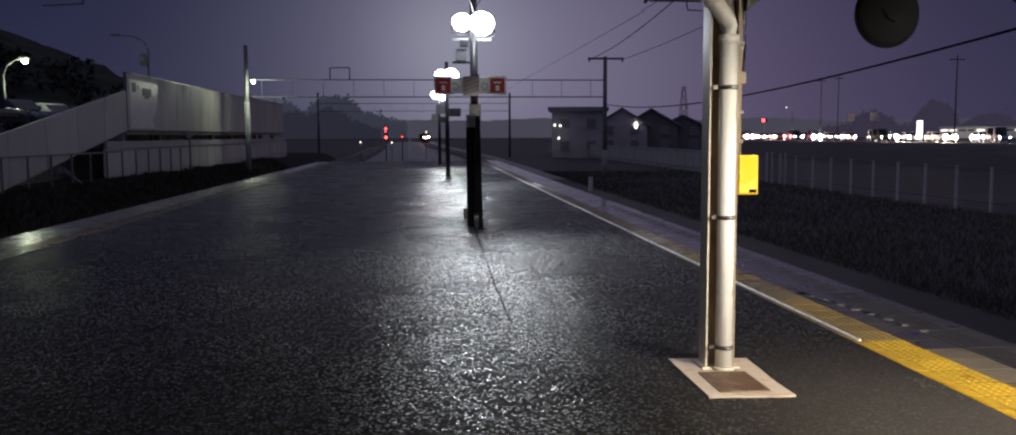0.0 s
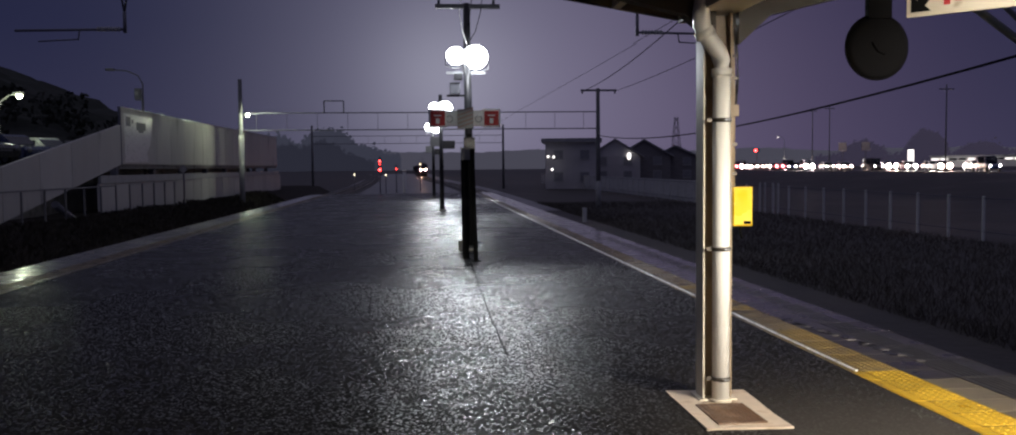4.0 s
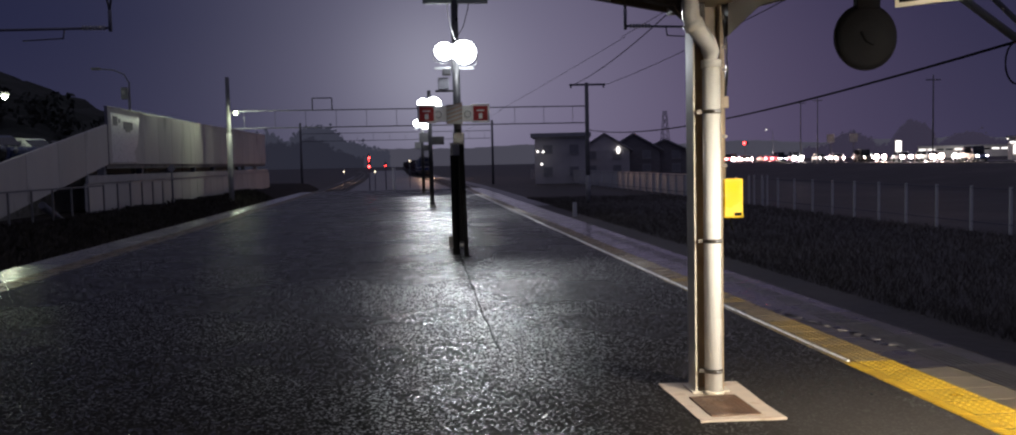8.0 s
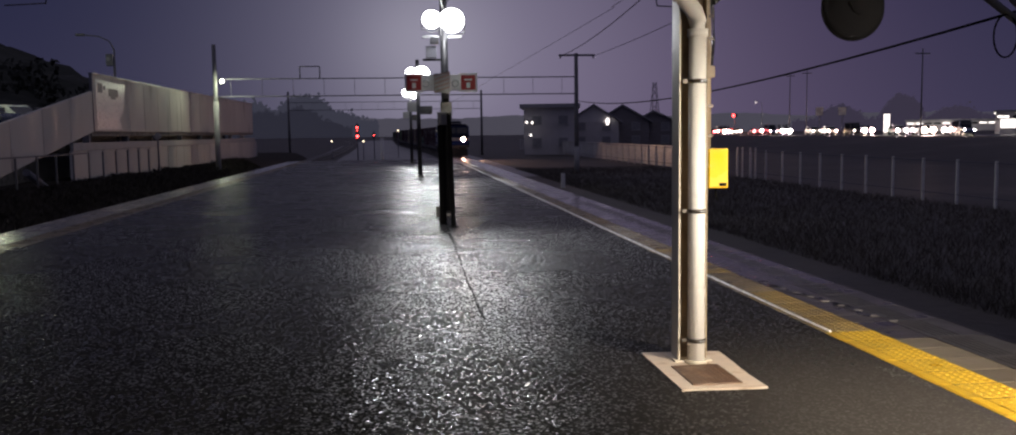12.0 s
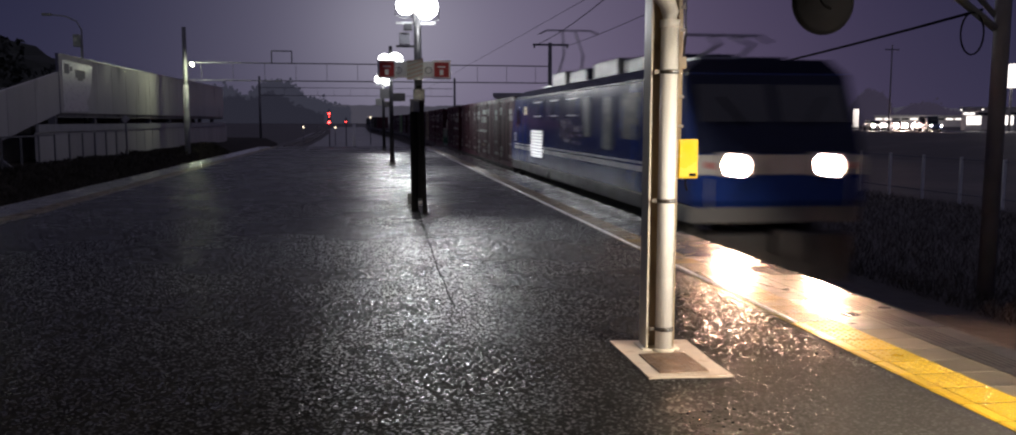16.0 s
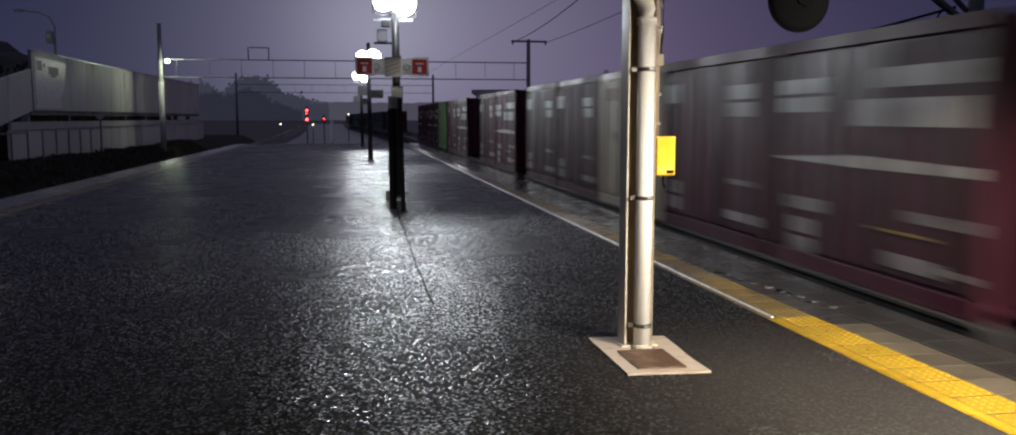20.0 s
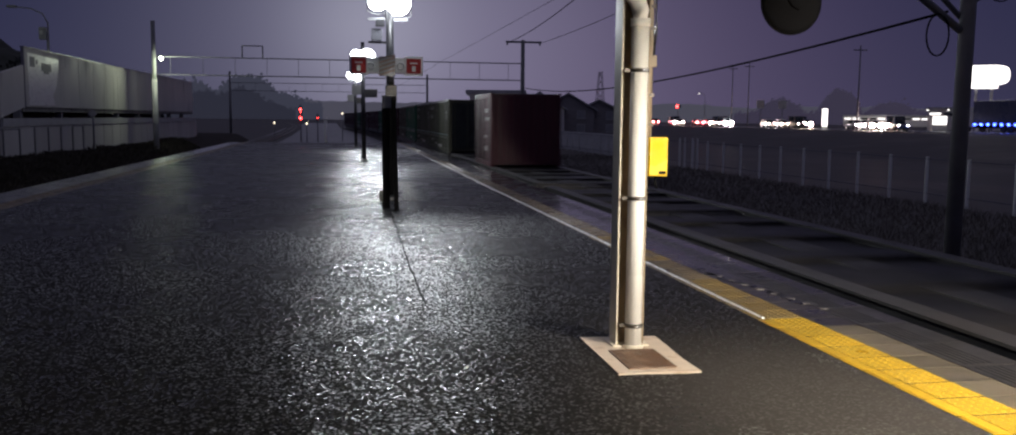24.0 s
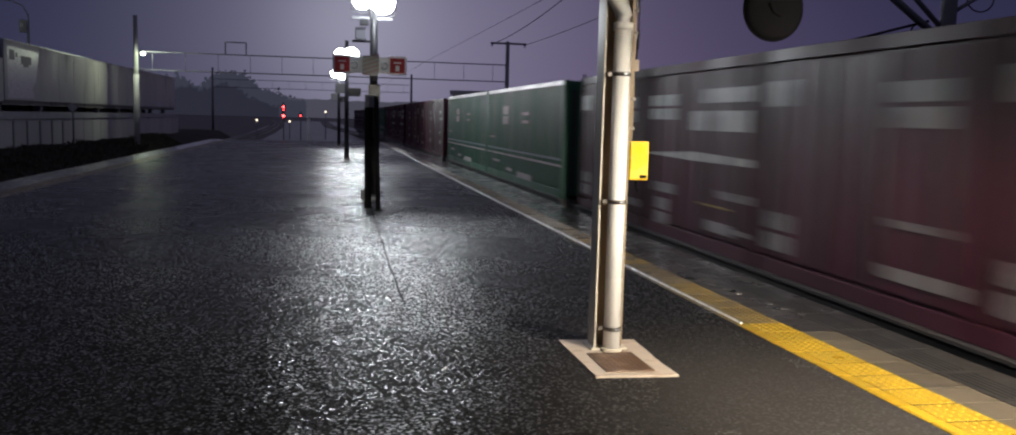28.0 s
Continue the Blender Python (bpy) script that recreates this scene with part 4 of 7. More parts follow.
def stripes(bm):
    for k in range(5):
        z = -0.02 + k * 0.075
        prism(bm, [(-0.13, z), (0.17, z + 0.10), (0.17, min(0.34, z + 0.135)), (-0.13, min(0.34, z + 0.035))], "y", 0.029, 0.036)


made("faded_stripes", FADED_RED, stripes, st, "faded reddish hazard stripes")
for dx in (-0.28, 0.27):
    made("ring_mark", GALV, lambda bm: tube(bm, [(dx + 0.06 * math.cos(a * math.tau / 16), 0.045, 0.16 + 0.06 * math.sin(a * math.tau / 16)) for a in range(16)], 0.012, 5, True), arm)
made("clamp", GALV, lambda bm: box(bm, 0.0, 0.20, 0.07, 0.45, 0.12, 0.2), arm)

# slim dark boards standing beside the first post
for x, y, h, w, lean in ((0.91, 15.44, 1.93, 0.038, -0.045), (0.76, 15.9, 1.74, 0.06, -0.01)):
    g = thing("marker_post", "slim black square marker post", "post", group="marker posts", at=(x, y, 0))

    def leaning(bm):
        prism(bm, [(-w, 0), (w, 0), (w + lean, h), (-w + lean, h)], "y", -w, w)
    made("post", BLACK_IRON, leaning, g)
    boxed("foot_plate", BLACK_IRON, g, (-0.09, 0.09, -0.09, 0.09, 0, 0.012))
pn = thing("equipment_cap", "pale blue-grey equipment box on top of the dark post", "equipment box", at=(0.76, 15.9, 1.74))
boxed("case", GREY_POLE, pn, (-0.065, 0.115, -0.08, 0.08, 0.0, 0.20), 0.015)
boxed("lid", GREY_POLE, pn, (-0.075, 0.125, -0.09, 0.09, 0.20, 0.218), 0.006)

# end of the platform: fence posts and a white marker
for x in (-1.04,):
    e = thing("end_marker", "white stop marker post at the platform end", "marker", at=(x, 58.5, 0))
    made("post", WHITE_ENAMEL, lambda bm: rod(bm, (0, 0, -1.3), (0, 0, 1.38), 0.10, seg=12), e)
    boxed("cap", WHITE_ENAMEL, e, (-0.12, 0.12, -0.12, 0.12, 1.38, 1.44))


# ---------------------------------------------------------------- overhead line
def gantry(y, xl, xr, beam, top_l, top_r, sub, name_label):
    g = thing("overhead_line_gantry", name_label, "gantry", at=(0, y, 0))
    for x, top in ((xl, top_l), (xr, top_r)):
        made("mast", GREY_POLE, lambda bm: rod(bm, (x, 0, -1.5), (x, 0, top), 0.17, 0.13, 14), g)
    for z in (beam, beam - sub):
        made("chord", STEEL_DARK, lambda bm: rod(bm, (xl, 0, z), (xr, 0, z), 0.036, seg=8), g)
    n = 12
    for k in range(n):
        x = xl + (xr - xl) * (k + 0.5) / n
        made("strut", STEEL_DARK, lambda bm: rod(bm, (x, 0, beam), (x, 0, beam - sub), 0.014, seg=6), g)
    return g


def drop_arm(g, x, z, beam, side):
    """A hanger from the beam with a registration arm and insulator."""
    made("hanger", STEEL_DARK, lambda bm: (rod(bm, (x - 0.25, 0, beam), (x, 0, z + 0.45), 0.03, seg=6), rod(bm, (x + 0.25, 0, beam), (x, 0, z + 0.45), 0.03, seg=6), rod(bm, (x, 0, z + 0.48), (x, 0, z - 0.10), 0.05, seg=8)), g)
    made("registration_arm", STEEL_DARK, lambda bm: rod(bm, (x, 0, z), (x + side * 2.9, 0, z - 0.05), 0.035, seg=8), g)
    made("insulator", PALE_POLE, lambda bm: lathe(bm, (x + side * 0.12, 0, z), (side, 0, 0), [(0.045 * k, 0.075 if k % 2 else 0.038) for k in range(15)]), g)
    made("steady_arm", STEEL_DARK, lambda bm: (rod(bm, (x + side * 1.2, 0, z - 0.02), (x + side * 1.25, 0, z - 0.30), 0.02, seg=6), rod(bm, (x + side * 1.25, 0, z - 0.28), (x + side * 2.3, 0, z - 0.34), 0.02, seg=6)), g)


far_gantry = gantry(62, -11.9, 12.3, 5.35, 7.6, 6.95, 1.15, "dark overhead line gantry on tall masts")
made("cross_arm", STEEL_DARK, lambda bm: box(bm, 11.1, 13.6, -0.06, 0.06, 6.75, 6.88), far_gantry)
for dx in (11.2, 13.5):
    made("insulator", GALV, lambda bm: rod(bm, (dx, 0, 6.6), (dx, 0, 6.75), 0.06, seg=8), far_gantry)
made("portal_frame", STEEL_DARK, lambda bm: (rod(bm, (-6.4, 0, 5.35), (-6.4, 0, 6.15), 0.04, seg=6), rod(bm, (-5.1, 0, 5.35), (-5.1, 0, 6.15), 0.04, seg=6), rod(bm, (-6.4, 0, 6.15), (-5.1, 0, 6.15), 0.04, seg=6)), far_gantry)
made("white_sleeve", PALE_POLE, lambda bm: rod(bm, (12.3, 0, -1.28), (12.3, 0, 0.55), 0.18, seg=14), far_gantry, "pale painted foot of the mast")
made("white_sleeve", PALE_POLE, lambda bm: rod(bm, (-11.9, 0, -1.28), (-11.9, 0, 3.9), 0.18, seg=14), far_gantry, "pale lower half of the mast")
made("mast_lamp_arm", GALV, lambda bm: rod(bm, (-11.9, 0, 5.2), (-11.45, -0.3, 5.3), 0.025, seg=6), far_gantry)
made("mast_lamp", GREEN_GLOW, lambda bm: sphere(bm, (-11.38, -0.35, 5.2), 0.11, 14, 10), far_gantry, "small lit lamp on the mast")
lamp("mast_lamp_light", "POINT", (-11.2, 61.2, 5.0), 110, (0.9, 1.0, 0.75), 0.15)
near_gantry = gantry(26, -12.3, 8.72, 7.5, 7.8, 7.8, 0.6, "dark overhead line gantry above the tracks")
drop_arm(near_gantry, -8.05, 5.50, 7.5, -1)
drop_arm(near_gantry, 6.32, 5.47, 7.5, 1)
gantry(120, -14, 11, 5.8, 7.2, 7.2, 1.0, "faint overhead line gantry far along the line")

cables = thing("overhead_wires", "thin dark overhead line wires", "wires", kind="structure")


def sag(a, b, drop, n=14):
    a, b = Vector(a), Vector(b)
    return [a.lerp(b, k / n) - Vector((0, 0, drop * 4 * (k / n) * (1 - k / n))) for k in range(n + 1)]


for x, xf in ((TRACK_R + 0.1, TRACK_R),):
    for z0, d in ((5.15, 0.02),):
        for ya, yb in ((-40, 26), (26, 62), (62, 120)):
            made("wire", BLACK_IRON, lambda bm: tube(bm, sag((x, ya, z0), (xf, yb, z0), d), 0.008, 5), cables)
made("feeder", BLACK_IRON, lambda bm: tube(bm, sag((8.9, 26, 7.0), (11.2, 62, 6.75), 0.4), 0.02, 6), cables)
made("feeder", BLACK_IRON, lambda bm: tube(bm, sag((11.5, -10, 8.6), (13.5, 62, 6.75), 0.8), 0.016, 6), cables)
bigcable = thing("utility_cable", "thick black cable slung between poles", "cable")
made("cable", BLACK_IRON, lambda bm: tube(bm, sag((9.55, 13.2, 3.34), (12.3, 61.8, 3.70), 0.66, 24), 0.024, 8), bigcable)

upole = thing("utility_pole", "grey concrete utility pole with arms and cable loops", "utility pole", at=(9.93, 13.25, 0))
made("pole", GREY_POLE, lambda bm: rod(bm, (0, 0, -1.3), (0.05, 0, 9), 0.135, 0.11, 18), upole)
made("arm", GREY_POLE, lambda bm: rod(bm, (-2.2, -0.05, 4.48), (-0.1, 0, 3.06), 0.065, seg=8), upole)
made("arm", GREY_POLE, lambda bm: rod(bm, (-1.7, 0.1, 4.75), (-0.05, 0.05, 3.25), 0.045, seg=8), upole)
made("arm", STEEL_DARK, lambda bm: rod(bm, (0.7, -0.1, 3.9), (0.0, 0, 3.45), 0.035, seg=8), upole)
made("cable_loop", BLACK_IRON, lambda bm: tube(bm, [(-0.53 + 0.20 * math.cos(a * math.tau / 20), -0.05, 2.97 + 0.33 * math.sin(a * math.tau / 20)) for a in range(20)], 0.014, 6, True), upole)
made("cable_loop", BLACK_IRON, lambda bm: tube(bm, [(0.55 + 0.25 * math.cos(a * math.tau / 20), -0.05, 3.75 + 0.22 * math.sin(a * math.tau / 20)) for a in range(20)], 0.012, 6, True), upole)
cab = thing("relay_cabinet", "pale grey trackside relay cabinet", "cabinet", at=(11.9, 12.2, -1.3))
boxed("case", PALE_POLE, cab, (-0.3, 0.3, -0.25, 0.25, 0.1, 1.25), 0.02)
boxed("plinth", CONCRETE, cab, (-0.36, 0.36, -0.3, 0.3, 0, 0.12))
dstone = thing("trackside_marker", "small white trackside marker post", "marker", at=(8.4, 46, -1.3))
boxed("post", WHITE_ENAMEL, dstone, (-0.10, 0.10, -0.06, 0.06, 0, 0.75), 0.01)

# ---------------------------------------------------------------- walled ramp and bank on the far side
WX = -14.0
bank = thing("trackside_bank", "dark overgrown bank beside the track", "bank", kind="structure")


def build_bank(bm):
    rows = []
    for j in range(70):
        y = 8 + j * 1.5
        k = 0.25 * noise.noise(Vector((y * 0.22, 3, 0)))
        rows.append([bm.verts.new((x, y, z + (k if 0 < i < 4 else 0) + 0.12 * noise.noise(Vector((x, y * 0.6, 1))))) for i, (x, z) in enumerate(((-10.7, -1.45), (-11.4, -0.95), (-12.4, -0.52), (-14.2, -0.40), (-60, -0.4)))])
    for a, b in zip(rows, rows[1:]):
        for k in range(4):
            bm.faces.new((a[k], a[k + 1], b[k + 1], b[k])).smooth = True


made("slope", BANK_SOIL, build_bank, bank)

weeds = thing("bank_weeds", "dark rough weeds and bramble on the bank", "weeds", kind="stuff")


def weed_blades():
    rng = np.random.RandomState(11)
    vs, fs = [], []
    for _ in range(16000):
        y = 14 + 62 * rng.uniform() ** 1.2
        x = -11.0 - 2.7 * rng.uniform()
        rise = 0.5 + 0.5 * noise.noise(Vector((y * 0.23, x * 0.5, 6.0)))
        z = -1.2 + 0.75 * min(1.0, (-10.9 - x) / 1.4)
        h, a = 0.12 + 0.62 * rise ** 2 * rng.uniform(0.3, 1.0), rng.uniform(0, 6.28)
        w = 0.02 + 0.03 * rng.uniform()
        dx, dy, lx, ly = w * math.cos(a), w * math.sin(a), rng.normal() * 0.3 * h, rng.normal() * 0.3 * h
        k = len(vs)
        vs += [(x - dx, y - dy, z - 0.1), (x + dx, y + dy, z - 0.1), (x + lx + dx, y + ly + dy, z + h * 0.7), (x + 1.6 * lx - dx, y + 1.6 * ly, z + h)]
        fs.append((k, k + 1, k + 2, k + 3))
    me = bpy.data.meshes.new("stalks")
    me.from_pydata(vs, [], fs)
    me.materials.append(BANK_WEED)
    ob = new("stalks", me)
    ob.parent = weeds


weed_blades()
ramp = thing("footbridge_ramp", "long pale walled ramp and passage beside the line", "ramp", kind="structure")


def wall_piece(ya, yb, zla, zlb, zha, zhb, x=WX, t=0.12):
    bm = bmesh.new()
    prism(bm, [(ya, zla), (yb, zlb), (yb, zhb), (ya, zha)], "x", x - t, x)
    return part("panel", bm, WALL_PANEL, ramp)


y = 44.2
while y < 90:
    yb = min(y + 2.85, 90.6)
    wall_piece(y + 0.02, yb - 0.02, 1.92, 1.92, 4.56 + 0.004 * (y - 44), 4.56 + 0.004 * (yb - 44))
    y += 2.85
for k in range(6):
    a, b = 44.2 - k * 3.1, 44.2 - (k + 1) * 3.1
    za, zb = 1.92 - 0.162 * (44.2 - a), 1.92 - 0.162 * (44.2 - b)
    wall_piece(b + 0.02, a - 0.02, zb, za, zb + 1.85, za + 1.85)
y = 41.0
while y < 91:
    wall_piece(y + 0.03, y + 2.0, -0.45, -0.45, 1.05, 1.05, WX + 0.03)
    y += 2.05
boxed("deck", CONCRETE, ramp, (WX - 3.0, WX - 0.13, 44.2, 91, 1.7, 1.95))
boxed("back_wall", CONCRETE, ramp, (WX - 3.1, WX - 3.0, 30, 91, -0.4, 1.7))
boxed("top_ledge", PALE_POLE, ramp, (WX - 0.02, WX + 0.10, 41, 91, 1.06, 1.40))
for y in range(44, 92, 6):
    boxed("support", STEEL_DARK, ramp, (WX - 0.5, WX - 0.2, y, y + 0.3, 1.0, 1.95))
boxed("corner_post", STEEL_DARK, ramp, (WX - 0.1, WX + 0.02, 44.1, 44.2, 1.9, 4.6))
made("cap_rail", GALV, lambda bm: box(bm, WX - 0.16, WX + 0.04, 44.2, 90.6, 4.57, 4.62), ramp)
made("raking_brace", STEEL_DARK, lambda bm: rod(bm, (WX + 0.05, 38.2, -0.5), (WX + 0.05, 36.0, 0.35), 0.14, seg=8), ramp)
pb = thing("wall_poster", "torn pale poster and dark notice on the panel wall", "poster", at=(WX + 0.006, 44.6, 2.0))
made("sheet", WHITE_ENAMEL, lambda bm: prism(bm, [(0.0, 0.0), (3.9, 0.02), (3.5, 0.5), (4.1, 0.9), (4.4, 1.5), (4.6, 2.3), (0.0, 2.35)], "x", 0, 0.006), pb, "torn pale sheet")
for k, (a, b, c, d) in enumerate(((0.3, 1.0, 1.75, 2.2), (1.15, 1.4, 1.9, 2.1), (1.9, 3.4, 1.62, 2.0), (2.2, 3.0, 1.5, 1.62))):
    boxed("dark_bar", STEEL_DARK, pb, (0.006, 0.010, a, b, c, d))
lf = thing("low_fence", "low dark trackside fence along the ramp", "fence")
for k in range(14):
    boxed("post", GREY_POLE, lf, (WX + 0.6, WX + 0.66, 26 + k * 1.9, 26.06 + k * 1.9, -0.5, 0.98))
boxed("rail", GREY_POLE, lf, (WX + 0.61, WX + 0.65, 26, 41, 0.92, 0.98))
ts = thing("trackside_sign", "small square sign on a thin post", "sign", at=(-13.3, 52.5, -0.45))
made("post", STEEL_DARK, lambda bm: rod(bm, (0, 0, 0), (0, 0, 2.2), 0.05, seg=8), ts)
made("plate", PALE_POLE, lambda bm: box(bm, -0.17, 0.17, -0.07, -0.05, -0.17, 0.17, m=Matrix.Translation((0, 0, 2.1)) @ Matrix.Rotation(radians(45), 4, "Y")), ts)


def street_lamp(at, h, out, glowing=None):
    s = thing("street_lamp", "tall street lamp with a curved arm", "street lamp", group="street lamps", at=at)
    made("pole", GREY_POLE, lambda bm: rod(bm, (0, 0, 0), (0, 0, h - 0.8), 0.08, 0.045, 10), s)
    made("arm", GREY_POLE, lambda bm: tube(bm, [(0, 0, h - 0.85), (-0.15 * out, 0, h - 0.35), (-0.5 * out, 0, h - 0.08), (-out, 0, h)], 0.035, 8), s)
    hd = boxed("lamp_head", GREY_POLE, s, (-out - 0.4, -out + 0.1, -0.13, 0.13, h - 0.07, h + 0.07), 0.03)
    if glowing:
        made("lens", glowing, lambda bm: sphere(bm, (-out - 0.15, 0, h - 0.12), 0.14, 12, 8), hd)
    return s


street_lamp((-16.4, 56, -0.4), 8.0, 1.7)
sig = thing("road_signal", "dark road signal head on a pole", "traffic signal", at=(-16.3, 55.5, -0.4))
made("pole", GREY_POLE, lambda bm: rod(bm, (0, 0, 0), (0, 0, 6.6), 0.05, seg=8), sig)
boxed("head", STEEL_DARK, sig, (-0.40, -0.02, -0.2, 0.1, 6.15, 6.85), 0.05)
boxed("pale_face", PALE_POLE, sig, (-0.34, -0.18, -0.22, -0.19, 6.45, 6.65))
street_lamp((-21.15, 48, 1.9), 3.65, -1.2, GREEN_GLOW)
lamp("car_park_light", "POINT", (-20.0, 47.2, 5.0), 150, (0.9, 1.0, 0.72), 0.2)

# raised car park and wooded hill
deck = thing("car_park_deck", "raised dark car park behind the ramp", "car park", kind="structure")
boxed("slab", ROAD, deck, (-60, -17.4, 30, 78, -0.5, 1.9))


def hill_mesh(bm, x0, x1, y0, y1, base, peak, seed, n=42):
    """A wooded rise; the outline is broken by clumps."""
    grid = []
    for j in range(n + 1):
        row = []
        for i in range(n + 1):
            u, v = i / n, j / n
            x, y = x0 + (x1 - x0) * u, y0 + (y1 - y0) * v
            h = peak(u) * math.sin(math.pi * min(1, max(0.02, v))) ** 0.6
            z = base + h + (1.3 * noise.noise(Vector((x * 0.16, y * 0.16, seed))) + 0.8 * noise.noise(Vector((x * 0.6, y * 0.6, seed)))) * (h > 0.5)
            row.append(bm.verts.new((x, y, z)))
        grid.append(row)
    for j in range(n):
        for i in range(n):
            bm.faces.new((grid[j][i], grid[j][i + 1], grid[j + 1][i + 1], grid[j + 1][i]))


hill = thing("wooded_hill", "dark wooded hill behind the car park", "hill", kind="structure")
made("slope", LEAF, lambda bm: hill_mesh(bm, -120, -27, 78, 150, 0, lambda u: 4.2 + 0.42 * 93 * (1 - u) if u > 0.62 else 19.0, 3), hill)


def leaf_clumps(name, spots, size, per, parent, seed):
    """Many small leaf quads scattered in clumps."""
    rng = np.random.RandomState(seed)
    vs, fs = [], []
    for c, r in spots:
        for _ in range(per):
            d = rng.normal(size=3)
            p = np.array(c) + d / np.linalg.norm(d) * r * rng.uniform(0.4, 1.0) ** 0.5 * np.array((1, 1, 0.8))
            a, b = rng.normal(size=3), rng.normal(size=3)
            a /= np.linalg.norm(a)
            b -= a * (a @ b)
            b /= np.linalg.norm(b)
            s = size * rng.uniform(0.6, 1.4)
            k = len(vs)
            vs += [tuple(p - a * s), tuple(p + b * s * 0.6), tuple(p + a * s), tuple(p - b * s * 0.6)]
            fs.append((k, k + 1, k + 2, k + 3))
    me = bpy.data.meshes.new(name)
    me.from_pydata(vs, [], fs)
    me.materials.append(LEAF)
    ob = new(name, me)
    ob.parent = parent
    return ob


def tree(at, h, w, seed):
    rng = random.Random(seed)
    t = thing("tree", "dark broad tree on the wooded hill", "tree", group="trees on the hill", at=at)

    def trunk(bm):
        rod(bm, (0, 0, -0.3), (0.1, 0, h * 0.5), w * 0.06, w * 0.035, 8)
        for k in range(6):
            a = k * 1.05 + rng.random()
            rod(bm, (0.05, 0, h * (0.3 + 0.03 * k)), (math.cos(a) * w * 0.35, math.sin(a) * w * 0.35, h * (0.55 + 0.05 * k)), w * 0.025, w * 0.01, 6)
    made("trunk", BARK, trunk, t)
    spots = []
    for k in range(16):
        a, q = rng.uniform(0, 6.28), rng.uniform(0.0, 0.42) * w
        z = h * rng.uniform(0.42, 0.86)
        spots.append(((math.cos(a) * q, math.sin(a) * q, z), w * rng.uniform(0.13, 0.2)))
    leaf_clumps("crown", spots, h * 0.035, 90, t, seed)
    return t


for k, (x, y, h, w) in enumerate(((-30, 76, 6, 7), (-36, 74, 7.5, 8))):
    tree((x, y, GROUND_Z), h, w, 20 + k)
edge_bush = thing("hill_thicket", "dark thicket along the hill's skyline", "thicket", kind="stuff")
rng0 = random.Random(4)
leaf_clumps("leaves", [((x, 95 + rng0.uniform(-6, 6), 4.2 + 0.42 * min(34, -27 - x) + rng0.uniform(-1.8, 1.0)), rng0.uniform(1.2, 2.4)) for x in np.linspace(-75, -28, 46)], 0.34, 60, edge_bush, 9)

# distance: a plain misty skyline far beyond the train, with the hazy outlines of tall trees in front of it; the mist is
# put in as emission
backdrop = thing("backdrop", "skyline of woods with its mist put in as dim glow", "backdrop", kind="structure")


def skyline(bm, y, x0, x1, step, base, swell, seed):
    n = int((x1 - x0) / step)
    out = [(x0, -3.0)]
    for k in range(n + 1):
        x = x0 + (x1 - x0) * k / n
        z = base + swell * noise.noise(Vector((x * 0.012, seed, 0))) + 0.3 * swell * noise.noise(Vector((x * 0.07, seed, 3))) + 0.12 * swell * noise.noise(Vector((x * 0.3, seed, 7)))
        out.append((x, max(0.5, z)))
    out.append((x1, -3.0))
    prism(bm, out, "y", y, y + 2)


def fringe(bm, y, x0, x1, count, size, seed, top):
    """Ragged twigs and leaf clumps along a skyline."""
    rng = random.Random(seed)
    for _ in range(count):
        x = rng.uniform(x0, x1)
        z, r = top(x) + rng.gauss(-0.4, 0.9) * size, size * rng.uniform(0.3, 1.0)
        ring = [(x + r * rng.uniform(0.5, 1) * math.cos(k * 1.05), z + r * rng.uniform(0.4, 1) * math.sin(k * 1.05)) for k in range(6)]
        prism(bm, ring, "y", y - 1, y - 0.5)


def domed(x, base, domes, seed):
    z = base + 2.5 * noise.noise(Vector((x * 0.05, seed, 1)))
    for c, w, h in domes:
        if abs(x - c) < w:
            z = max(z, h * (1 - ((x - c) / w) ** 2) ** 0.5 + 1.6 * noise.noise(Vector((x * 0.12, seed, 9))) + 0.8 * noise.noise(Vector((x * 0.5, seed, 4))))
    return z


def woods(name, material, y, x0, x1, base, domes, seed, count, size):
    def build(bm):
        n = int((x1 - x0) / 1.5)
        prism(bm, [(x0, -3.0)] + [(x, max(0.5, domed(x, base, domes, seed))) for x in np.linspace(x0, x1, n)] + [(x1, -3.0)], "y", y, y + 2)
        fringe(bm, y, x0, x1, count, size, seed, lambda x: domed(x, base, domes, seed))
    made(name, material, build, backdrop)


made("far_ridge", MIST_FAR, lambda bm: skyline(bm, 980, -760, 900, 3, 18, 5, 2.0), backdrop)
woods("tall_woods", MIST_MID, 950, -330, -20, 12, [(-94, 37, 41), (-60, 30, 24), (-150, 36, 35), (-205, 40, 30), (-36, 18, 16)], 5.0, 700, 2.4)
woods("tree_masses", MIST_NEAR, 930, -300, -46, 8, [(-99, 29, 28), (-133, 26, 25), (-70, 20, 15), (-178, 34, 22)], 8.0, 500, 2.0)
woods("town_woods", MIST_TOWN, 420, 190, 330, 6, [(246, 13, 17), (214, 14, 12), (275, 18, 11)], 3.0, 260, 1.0)

